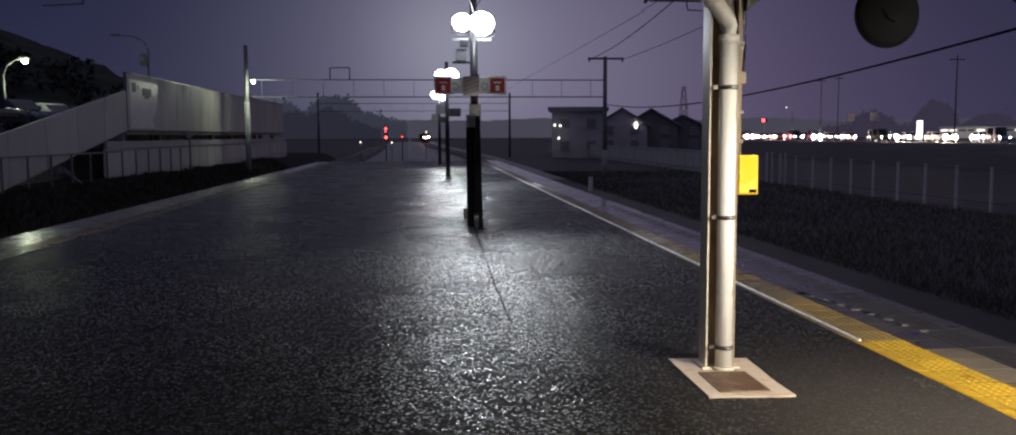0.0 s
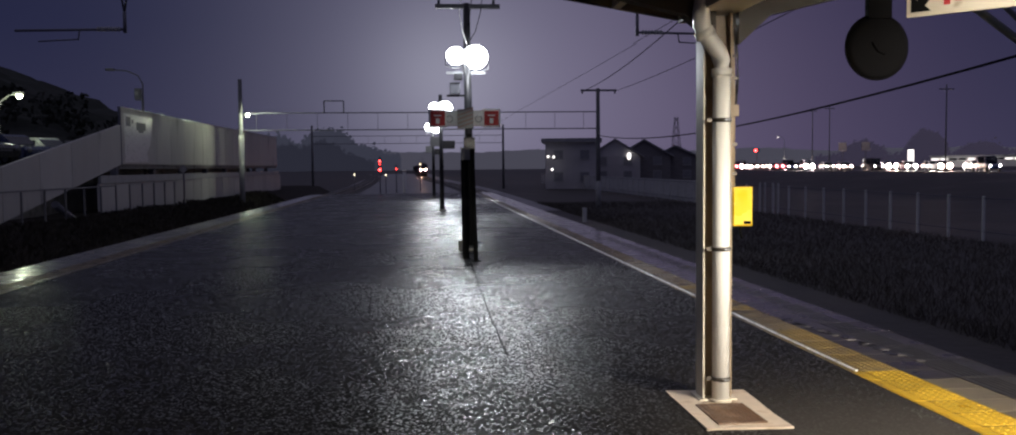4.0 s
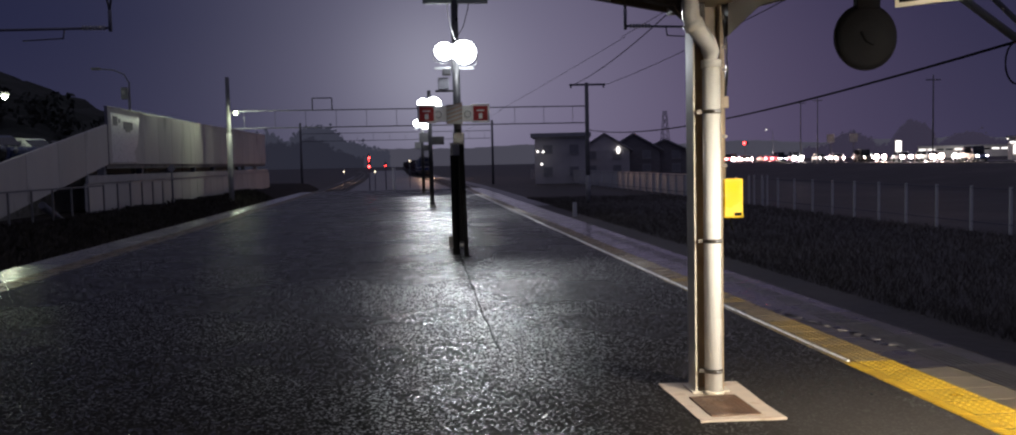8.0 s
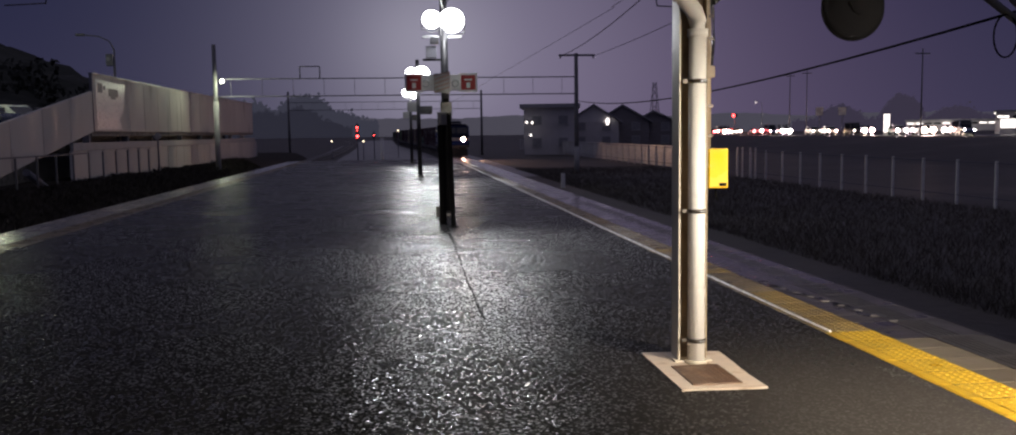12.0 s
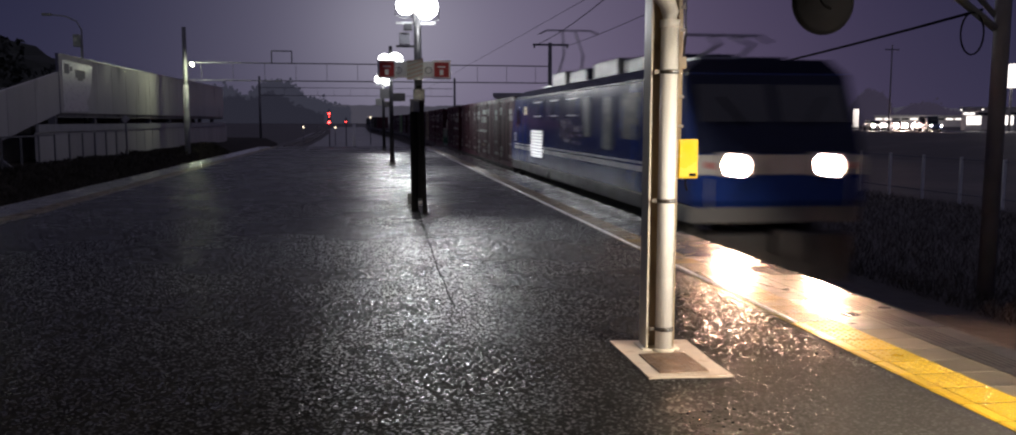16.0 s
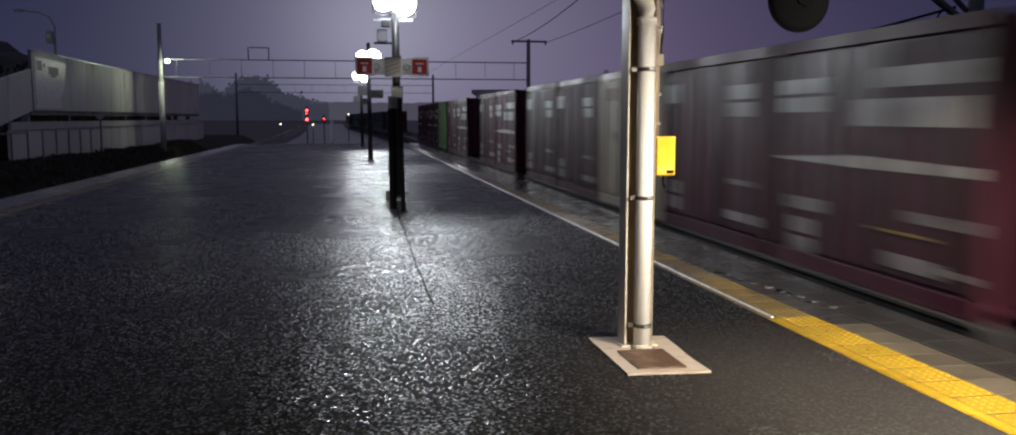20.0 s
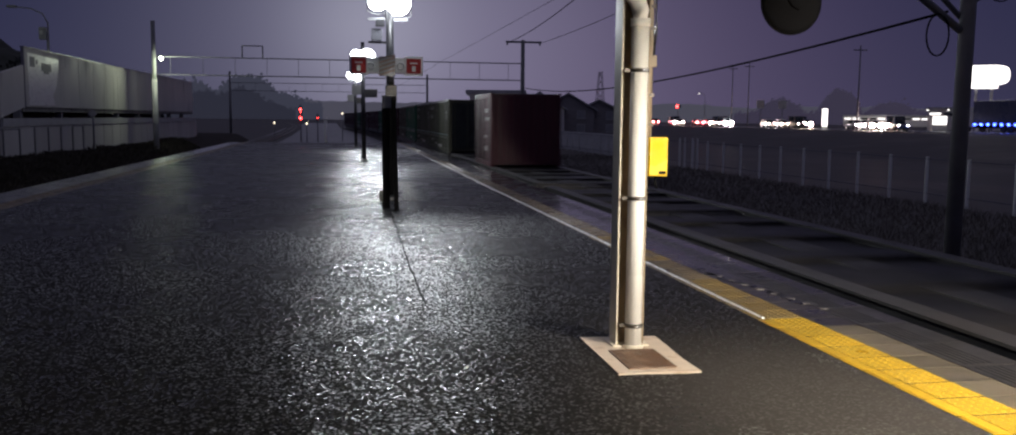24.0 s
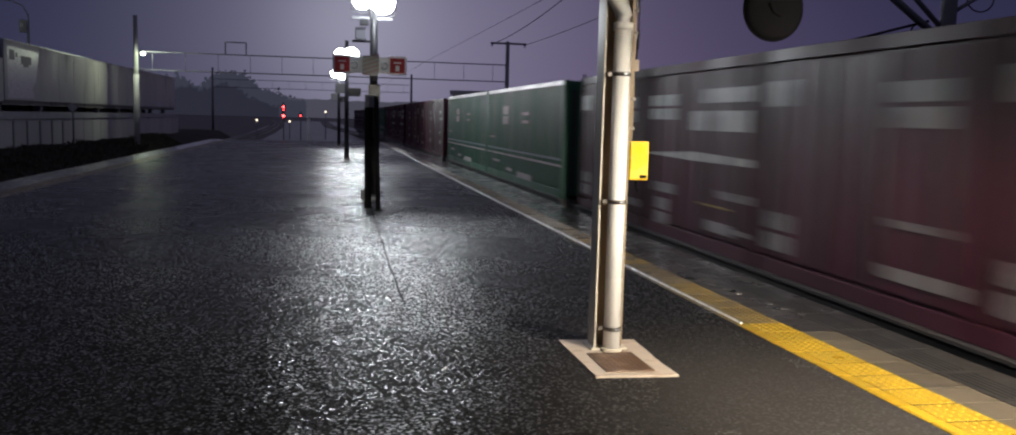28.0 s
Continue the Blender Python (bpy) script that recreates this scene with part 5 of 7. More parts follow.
# ---------------------------------------------------------------- houses
def house(at, w, d, h, rise, turn, gable=True, lit=None, wall=PLASTER):
    """A small house with a tiled roof, eaves, windows with frames and sills, and a door."""
    b = thing("house", "two-storey house with a tiled roof paled for mist", "house", group="houses beyond the line", at=at)
    b.rotation_euler = (0, 0, radians(turn))
    boxed("wall", wall, b, (-w / 2, w / 2, -d / 2, d / 2, 0, h))
    o = 0.5

    def roof_mesh(bm):
        if gable:
            prism(bm, [(-w / 2 - o, h - 0.15), (0, h + rise), (w / 2 + o, h - 0.15), (w / 2 + o, h + 0.05), (0, h + rise + 0.22), (-w / 2 - o, h + 0.05)], "y", -d / 2 - o, d / 2 + o)
        else:
            box(bm, -w / 2 - o, w / 2 + o, -d / 2 - o, d / 2 + o, h, h + rise)
    made("roof", ROOF_TILE, roof_mesh, b)
    if gable:
        made("gable_wall", wall, lambda bm: prism(bm, [(-w / 2, h), (w / 2, h), (0, h + rise - 0.05)], "y", -d / 2 + 0.02, d / 2 - 0.02), b)
    n = max(2, int(w / 2.6))
    for f in range(2):
        for k in range(n):
            x, z = -w / 2 + w * (k + 0.5) / n, 1.0 + f * h * 0.47
            win = boxed("window", PALE_POLE, b, (x - 0.6, x + 0.6, -d / 2 - 0.05, -d / 2 + 0.01, z, z + 1.15))
            boxed("pane", lit if lit and (k + f) % 3 == 0 else HOUSE_GLASS, win, (x - 0.53, x + 0.53, -d / 2 - 0.06, -d / 2 - 0.045, z + 0.07, z + 1.08))
            boxed("sill", PALE_POLE, win, (x - 0.68, x + 0.68, -d / 2 - 0.12, -d / 2, z - 0.06, z))
    return b


Z0 = GROUND_Z
house((19.9, 118, Z0), 6.6, 10, 5.9, 0.5, -10, gable=False)
house((28.3, 130, Z0), 7.0, 9, 4.2, 2.3, -12)
house((33.4, 133, Z0), 7.5, 9, 4.2, 2.3, -14, wall=DARK_BOARDS)
house((38.2, 133, Z0), 6.5, 9, 4.0, 1.6, -16, wall=DARK_BOARDS)
porch = thing("porch_lamp", "bright white porch lamp on a house wall", "lamp", at=(29.25, 125.15, 2.9))
made("bulb", SIGN_GLOW, lambda bm: sphere(bm, (0, 0, 0), 0.34, 12, 8, (0.8, 0.8, 1.5)), porch)
for x, y, z in ((15.9, 112, 2.8), (16.6, 112, 2.75), (16.4, 112, 1.2)):
    wl_ = thing("yard_lamp", "small pale lamp on a building front", "lamp", group="yard lamps", at=(x, y, z))
    made("bulb", SIGN_GLOW, lambda bm: sphere(bm, (0, 0, 0), 0.16, 8, 6), wl_)

# ---------------------------------------------------------------- railway signals far along the line
for x, y, lights in ((-4.25, 96, ((2.33, 0.10), (2.02, 0.05), (1.42, 0.13))), (-2.75, 104, ((1.47, 0.06),))):
    top = lights[0][0]
    s = thing("railway_signal", "railway signal mast with red lights" if len(lights) > 1 else "low railway signal with a dim red light", "railway signal", group="railway signals", at=(x, y, 0))
    made("mast", STEEL_DARK, lambda bm: rod(bm, (0, 0.2, -1.3), (0, 0.2, top + 0.5), 0.06, seg=8), s)
    boxed("head", STEEL_DARK, s, (-0.17, 0.17, 0.0, 0.2, lights[-1][0] - 0.35, top + 0.3), 0.04)
    for z, r in lights:
        made("red_light", RED_GLOW, lambda bm: sphere(bm, (0, -0.05, z), r, 12, 8), s)
        made("visor", BLACK_IRON, lambda bm: prism(bm, [(r * 1.2 * math.cos(k * math.pi / 8), z + r * 1.2 * math.sin(k * math.pi / 8)) for k in range(9)] + [(r * 1.1 * math.cos(k * math.pi / 8), z + r * 1.1 * math.sin(k * math.pi / 8)) for k in range(8, -1, -1)], "y", -0.22, 0.0), s)
for x, y, z in ((-7.55, 105, 0.87), (-0.03, 110, 2.0), (-3.8, 100, 0.85)):
    s = thing("trackside_lamp", "dim pale lamp beside the track", "lamp", group="trackside lamps", at=(x, y, 0))
    made("post", STEEL_DARK, lambda bm: rod(bm, (0, 0.1, -1.3), (0, 0.1, z), 0.05, seg=6), s)
    made("bulb", WARM_GLOW, lambda bm: sphere(bm, (0, 0, z), 0.09, 8, 6), s)

# ---------------------------------------------------------------- fence on the town side
FX = 20.5
fence = thing("boundary_fence", "pale steel boundary fence along the railway land", "fence")
for k in range(62):
    y = 18 + k * 2.2
    made("post", WHITE_ENAMEL, lambda bm: box(bm, FX - 0.04, FX + 0.04, y - 0.04, y + 0.04, -1.35, 0.36), fence)
for z in (-0.95, 0.28):
    made("rail", STEEL_DARK, lambda bm: rod(bm, (FX, 18, z), (FX, 154, z), 0.02, seg=6), fence)


for k in range(16):
    y = 64 + k * 5.2
    boxed("sheet_panel", WHITE_ENAMEL, fence, (FX + 0.05, FX + 0.08, y, y + 5.1, -1.2, 0.42))
for y in (52.9, 52.1, 50.9, 50.1):
    boxed("gate_post", WHITE_ENAMEL, fence, (FX - 0.12, FX - 0.05, y - 0.04, y + 0.04, -1.35, 0.5))
hedge = thing("field_bank", "dark bank of rough grass beyond the fence", "bank", kind="structure")
made("slope", SOIL, lambda bm: prism(bm, [(40, -1.4), (60, 0.35), (69.2, 0.35), (69.2, -1.4)], "y", -190, 420), hedge)
boxed("town_ground", SOIL, hedge, (80.9, 175, -190, 420, -1.4, 0.32))

# rough grass between the track and the fence
grass = thing("trackside_grass", "rough dry grass beside the track", "grass", kind="stuff")


def blades():
    rng = np.random.RandomState(3)
    vs, fs = [], []
    for _ in range(64000):
        x, y = 9.0 + 11.0 * rng.uniform() ** 1.3, 4 + 66 * rng.uniform() ** 1.5
        clump = 0.5 + 0.5 * noise.noise(Vector((x * 0.5, y * 0.35, 2.0)))
        h, a = rng.uniform(0.06, 0.18) + 0.24 * clump * rng.uniform(0.2, 1.0), rng.uniform(0, 6.28)
        w = 0.004 + 0.004 * rng.uniform()
        dx, dy, lx, ly = w * math.cos(a), w * math.sin(a), rng.normal() * 0.30 * h, rng.normal() * 0.30 * h
        k = len(vs)
        vs += [(x - dx, y - dy, GROUND_Z), (x + dx, y + dy, GROUND_Z), (x + lx + dx * 0.7, y + ly + dy * 0.7, GROUND_Z + h * 0.6), (x + lx - dx * 0.7, y + ly - dy * 0.7, GROUND_Z + h * 0.6), (x + 2.4 * lx, y + 2.4 * ly, GROUND_Z + h)]
        fs += [(k, k + 1, k + 2, k + 3), (k + 3, k + 2, k + 4)]
    me = bpy.data.meshes.new("blades")
    me.from_pydata(vs, [], fs)
    me.materials.append(GRASS)
    ob = new("blades", me)
    ob.parent = grass


blades()

# ---------------------------------------------------------------- road, shops, masts
RX = 73.0
road = thing("road", "wet town road with a queue of cars", "road", kind="structure")
boxed("carriageway", ROAD, road, (RX - 4, RX + 8, -190, 420, -1.0, 0.40))


def car(at, turn, paint, lights=True, van=False, beam=0.25, lamp_glass=CAR_GLOW, leaving=False):
    """A car facing its local -y."""
    c = thing("car", "car with red tail lights on the wet road" if leaving else "car with bright headlights on the wet road" if lights else "parked car with rain-wet paint", "car", group="cars on the road" if lights else "parked cars", at=at)
    c.rotation_euler = (0, 0, radians(turn))
    hgt = 1.95 if van else 1.45

    def body(bm):
        prism(bm, [(-2.1, 0.30), (-2.15, 0.65), (-1.95, 0.85), (-1.0, 0.95), (2.0, 0.98), (2.15, 0.7), (2.12, 0.30)], "x", -0.84, 0.84)
        bmesh.ops.bevel(bm, geom=bm.edges[:], offset=0.06, segments=2, affect="EDGES")
    made("body", paint, body, c)

    def cabin(bm):
        prism(bm, [(-1.1, 0.94), (-0.45 - (0.4 if van else 0), hgt), (1.3 + (0.6 if van else 0), hgt), (1.95, 0.96)], "x", -0.72, 0.72)
        bmesh.ops.bevel(bm, geom=bm.edges[:], offset=0.07, segments=2, affect="EDGES")
    made("cabin", paint, cabin, c)
    boxed("side_window", GLASS_DARK, c, (-0.735, 0.735, -0.45, 1.3, 1.0, hgt - 0.14), 0.01)
    made("windscreen", GLASS_DARK, lambda bm: prism(bm, [(-1.12, 0.98), (-0.52 - (0.4 if van else 0), hgt - 0.06), (-0.47 - (0.4 if van else 0), hgt - 0.06), (-1.05, 0.98)], "x", -0.62, 0.62), c)
    for x in (-0.78, 0.78):
        for y in (-1.3, 1.3):
            w = made("wheel", RUBBER, lambda bm: rod(bm, (x - 0.1, y, 0.31), (x + 0.1, y, 0.31), 0.31, seg=16), c)
            made("hub", GALV, lambda bm: rod(bm, (x - 0.105, y, 0.31), (x + 0.105, y, 0.31), 0.19, seg=12), w)
    for x in (-0.6, 0.6):
        made("headlight", lamp_glass if lights else GALV, lambda bm: sphere(bm, (x, -2.16, 0.70), beam if lights else 0.13, 12, 8, (1.0, 0.5, 1)), c)
        boxed("tail_light", TAIL_GLOW if leaving else RED_ENAMEL, c, (x - 0.18, x + 0.18, 2.08, 2.17, 0.60, 0.90))
    return c


queue = []
rngc = random.Random(8)
QUEUE = (107.6, 110.8, 119.4, 121.6, 128.6, 132.3, 137, 138.5, 148, 155, 161.6, 166.8, 170.5, 175.6, 180.4, 185.6, 189, 193, 196.5, 201, 206, 212, 217, 224, 230, 237)
for k, yq in enumerate(QUEUE):
    out = 3.4 * (k % 2)      # two lanes
    c = car((RX - 1.8 + out, yq * (1 + out / (RX - 1.8)), 0.40), rngc.uniform(-14, -4), CAR_PAINTS[rngc.randrange(4)], van=rngc.random() < 0.25, beam=rngc.choice((0.08, 0.14, 0.2, 0.34)), lamp_glass=WARM_CAR_GLOW if k % 3 == 2 or yq > 180 else CAR_GLOW)
    queue.append(c)
for y in (172.5, 198.5, 221, 243, 249):      # leaving on the near lane
    car((RX - 2.9, y, 0.40), 171, CAR_PAINTS[int(y) % 4], leaving=True, beam=0.1)
for k, (x, y) in enumerate(((-18.9, 40.0), (-19.3, 44.6), (-19.7, 49.4), (-20.2, 54.5))):
    car((x, y, 1.9), 62, CAR_PAINTS[(2, 3, 1, 2)[k]], lights=False, van=k == 0)

truck = thing("box_truck", "dark box truck with a row of blue marker lights", "truck")
boxed("cargo_box", CAR_PAINTS[3], truck, (-1.2, 1.2, -4.5, 3.2, 1.0, 3.8), 0.05)
boxed("cab", CAR_PAINTS[0], truck, (-1.15, 1.15, 3.4, 5.2, 0.6, 2.9), 0.12)
boxed("chassis", BLACK_IRON, truck, (-0.6, 0.6, -4.4, 5.0, 0.5, 0.95))
for y in (-3.2, -2.0, 4.2):
    for x in (-1.0, 1.0):
        made("wheel", RUBBER, lambda bm: rod(bm, (x - 0.14, y, 0.5), (x + 0.14, y, 0.5), 0.5, seg=14), truck)
for k in range(7):
    made("marker_light", BLUE_GLOW, lambda bm: sphere(bm, (-1.25, -4.2 + 1.15 * k, 0.95), 0.16, 8, 6), truck)
for x in (-0.8, 0.8):
    made("tail_light", RED_GLOW, lambda bm: sphere(bm, (x, -4.55, 0.95), 0.12, 8, 6), truck)


def shop(at, w, d, h, turn, lit):
    s = thing("shop", "low roadside shop with lit windows", "shop", group="roadside shops", at=at)
    s.rotation_euler = (0, 0, radians(turn))
    boxed("wall", PLASTER, s, (-w / 2, w / 2, -d / 2, d / 2, 0, h))
    boxed("roof", ROOF_TILE, s, (-w / 2 - 0.3, w / 2 + 0.3, -d / 2 - 0.3, d / 2 + 0.3, h, h + 0.4))
    n = int(w / 2.2)
    for k in range(n):
        x = -w / 2 + w * (k + 0.5) / n
        win = boxed("window", PALE_POLE, s, (x - 0.95, x + 0.95, -d / 2 - 0.08, -d / 2 + 0.01, h * 0.66, h * 0.88))
        boxed("pane", SIGN_GLOW if k % 4 < lit else GLASS_DARK, win, (x - 0.85, x + 0.85, -d / 2 - 0.1, -d / 2 - 0.07, h * 0.70, h * 0.84))
    return s


shop((114, 132, 0.3), 14, 10, 4.4, -42, 2)
shop((104, 140, 0.3), 9, 8, 3.4, -36, 1)
shop((150, 232, 0.3), 22, 8, 2.7, -33, 2)
lamp("shop_front_light", "POINT", (141, 222, 4.2), 900, (1.0, 0.95, 0.88), 0.3)
pyl = thing("tall_sign", "lit vertical roadside sign panel", "sign", at=(81, 143, 0.3))
boxed("panel", SIGN_GLOW, pyl, (-0.42, 0.42, -0.2, 0.2, 0.4, 3.4), 0.05)
boxed("base", CONCRETE, pyl, (-0.5, 0.5, -0.15, 0.15, -0.1, 0.42))
oval = thing("pylon_sign", "large lit oval sign on twin posts", "sign", at=(82.8, 106.5, 0.3))
oval.rotation_euler = (0, 0, radians(-38))


def oval_panel(bm):
    pts = []
    for k in range(36):
        a = k * math.tau / 36
        c, s = math.cos(a), math.sin(a)
        pts.append((2.9 * math.copysign(abs(c) ** 0.5, c), 7.45 + 1.3 * math.copysign(abs(s) ** 0.6, s)))
    prism(bm, pts, "y", -0.25, 0.25)


made("panel", SIGN_GLOW, oval_panel, oval)
boxed("lower_panel", SIGN_GLOW, oval, (-1.6, 1.6, -0.2, 0.2, 5.72, 6.14), 0.05)
for x in (-0.9, 0.9):
    made("post", PALE_POLE, lambda bm: rod(bm, (x, 0, -0.1), (x, 0, 5.8), 0.16, seg=10), oval)
for x, y, h, o in ((75.0, 181, 6.9, 1.2), (92.4, 129.5, 3.3, 1.3), (92.4, 124.5, 3.3, 1.3), (92.4, 119.7, 3.25, 1.3)):
    street_lamp((x, y, 0.3), h, o, SIGN_GLOW)
for y, w in ((127.1, 1.3), (119.5, 0.9)):
    kiosk = thing("lit_kiosk", "small brightly lit roadside kiosk", "kiosk", group="roadside kiosks", at=(91, y, 0.3))
    boxed("case", WHITE_ENAMEL, kiosk, (-w, w, -0.6, 0.6, 0, 2.3), 0.04)
    boxed("lit_panel", SIGN_GLOW, kiosk, (-w + 0.1, w - 0.1, -0.64, -0.6, 0.9, 2.2))
    boxed("roof", ROOF_TILE, kiosk, (-w - 0.2, w + 0.2, -0.8, 0.8, 2.3, 2.42))
rs = thing("road_signal", "red road signal over the queue", "traffic signal", at=(71.8, 188, 0.3))
made("pole", STEEL_DARK, lambda bm: rod(bm, (0, 0, -0.1), (0, 0, 4.6), 0.09, seg=8), rs)
boxed("head", BLACK_IRON, rs, (-0.6, 0.6, -0.05, 0.25, 3.9, 4.5), 0.05)
made("red_light", RED_GLOW, lambda bm: sphere(bm, (-0.3, -0.1, 4.2), 0.28, 10, 8), rs)
for x, y, h in ((68.2, 112, 11.5), (77, 172, 12.3), (80.5, 172, 12.8)):
    u = thing("utility_pole", "thin distant utility pole", "utility pole", group="distant poles", at=(x, y, 0.2))
    made("pole", GREY_POLE, lambda bm: rod(bm, (0, 0, -0.3), (0, 0, h), 0.12, 0.08, 8), u)
    made("cross_arm", STEEL_DARK, lambda bm: box(bm, -1.0, 1.0, -0.06, 0.06, h - 0.7, h - 0.55), u)
for x, y in ((71.6, 148), (75.2, 147)):
    b_ = thing("road_board", "grey roadside board on a post", "sign", group="roadside boards", at=(x, y, 0.3))
    made("post", GREY_POLE, lambda bm: rod(bm, (0, 0, -0.1), (0, 0, 3.6), 0.07, seg=8), b_)
    boxed("board", PALE_POLE, b_, (-0.7, 0.7, -0.05, 0.05, 3.4, 4.8), 0.02)
tower = thing("lattice_mast", "faint lattice radio mast on the skyline", "mast", at=(72, 250, 0))


def lattice(bm):
    for sx in (-1, 1):
        for sy in (-1, 1):
            rod(bm, (sx * 1.6, sy * 1.6, -1.3), (sx * 0.4, sy * 0.4, 15), 0.12, 0.07, 5)
    for k in range(8):
        q, z = 1.6 - 0.15 * k, -1 + 2 * k
        for sy in (-1, 1):
            rod(bm, (-q, sy * q, z), (q - 0.15, sy * (q - 0.15), z + 2), 0.05, seg=4)
            rod(bm, (q, sy * q, z), (-q + 0.15, sy * (q - 0.15), z + 2), 0.05, seg=4)


made("frame", STEEL_DARK, lattice, tower)

# ---------------------------------------------------------------- the freight train
# Things of the train are built with their foot on the rail head at z = 0, the track's middle at x = 0 and their length along y.
# The face towards the platform is the one at -x; the train runs towards -y.
SPEED, LEAD_TIME = 21.3, 16.0
DECK = 1.02
running = []          # (thing, place along the train, height)


def on_train(ob, s, z=0.0):
    running.append((ob, s, z))
    return ob


BIG_TEXT = [(0.57, 0.68, 0.768, 0.86), (0.70, 0.82, 0.768, 0.86), (0.84, 0.95, 0.768, 0.86), (0.48, 0.62, 0.62, 0.75), (0.63, 0.78, 0.62, 0.75), (0.79, 0.93, 0.62, 0.75)]


def corrugated(bm, x_in, x_out, y0, y1, z0, z1, n, back):
    """A pressed sheet with n upright ribs, as one solid."""
    step = (y1 - y0) / n
    out = []
    for j in range(n):
        a = y0 + j * step
        out += [(x_in, a), (x_in, a + step * 0.22), (x_out, a + step * 0.32), (x_out, a + step * 0.78), (x_in, a + step * 0.88)]
    out += [(x_in, y1), (back, y1), (back, y0)]
    prism(bm, out, "z", z0, z1)


def container_mesh(kind, paint):
    """A twelve-foot railway container with framed, ribbed sides; returns the root with its parts."""
    L, W, H = 3.715, 2.45, 2.50
    c = thing("container", kind, "container", group="containers on the train")
    made("shell", paint, lambda bm: box(bm, -W / 2 + 0.05, W / 2 - 0.05, -L / 2 + 0.05, L / 2 - 0.05, 0.06, H - 0.03), c)
    for sx in (-1, 1):
        for sy in (-1, 1):
            x, y = sx * (W / 2 - 0.06), sy * (L / 2 - 0.06)
            boxed("corner_post", SHADED_MAROON if paint is MAROON else paint, c, (x - 0.06, x + 0.06, y - 0.06, y + 0.06, 0.0, H), 0.008)
        x = sx * (W / 2 - 0.04)
        boxed("bottom_rail", paint, c, (x - 0.04, x + 0.04, -L / 2 + 0.12, L / 2 - 0.12, 0.0, 0.16), 0.006)
        boxed("top_rail", paint, c, (x - 0.04, x + 0.04, -L / 2 + 0.12, L / 2 - 0.12, H - 0.13, H), 0.006)
        for k in (-1, 1):
            def door(bm):
                y0, y1 = (-L / 2 + 0.16, -0.02) if k < 0 else (0.02, L / 2 - 0.16)
                corrugated(bm, sx * (W / 2 - 0.016), sx * (W / 2 - 0.006), y0, y1, 0.20, H - 0.17, 5, sx * (W / 2 - 0.06))
            d = made("side_door", paint, door, c)
            for q in (0.25, 0.75):
                yq = k * L / 2 * q
                made("lock_rod", UNDERFRAME, lambda bm: rod(bm, (sx * (W / 2 + 0.002), yq, 0.2), (sx * (W / 2 + 0.002), yq, H - 0.16), 0.014, seg=6), d)
    for sy in (-1, 1):
        def end(bm):
            out = [(-1.08, sy * (L / 2 - 0.06))]
            for j in range(9):
                x = -1.0 + j * 0.25
                out += [(x - 0.07, sy * (L / 2 - 0.055)), (x - 0.05, sy * (L / 2 - 0.02)), (x + 0.05, sy * (L / 2 - 0.02)), (x + 0.07, sy * (L / 2 - 0.055))]
            out += [(1.08, sy * (L / 2 - 0.06)), (1.08, sy * (L / 2 - 0.09)), (-1.08, sy * (L / 2 - 0.09))]
            prism(bm, out, "z", 0.15, H - 0.15)
        made("end_panel", SHADED_MAROON if paint is MAROON else paint, end, c)
    boxed("roof_sheet", GREY_BOX, c, (-W / 2 + 0.06, W / 2 - 0.06, -L / 2 + 0.1, L / 2 - 0.1, H - 0.035, H - 0.012), label="grey roof sheet")
    return c, L, W, H


def marked(c, bars, L, W, H, mat=None, name="lettering_block", label="white lettering block"):
    """Flat marks on the side towards the platform, each as u0, u1 (0..1 from the rear end), v0, v1 (0..1 of the height)."""
    x = -W / 2 + 0.004
    for u0, u1, v0, v1 in bars:
        bm = bmesh.new()
        tall, wide = (v1 - v0) * H, (u1 - u0) * L
        rows = max(1, round(tall / 0.24))
        for r in range(rows):
            short = wide * 0.13 * ((r * 3 + rows) % 3) if rows > 1 else 0.0
            box(bm, x - 0.005, x, max(0.02 - L / 2, L / 2 - u1 * L + short - 0.02), min(L / 2 - 0.02, L / 2 - u0 * L + 0.02), v0 * H + tall * (r + 0.06) / rows, v0 * H + tall * (r + 0.86) / rows)
        part(name, bm, mat or MARK_WHITE, c, label)


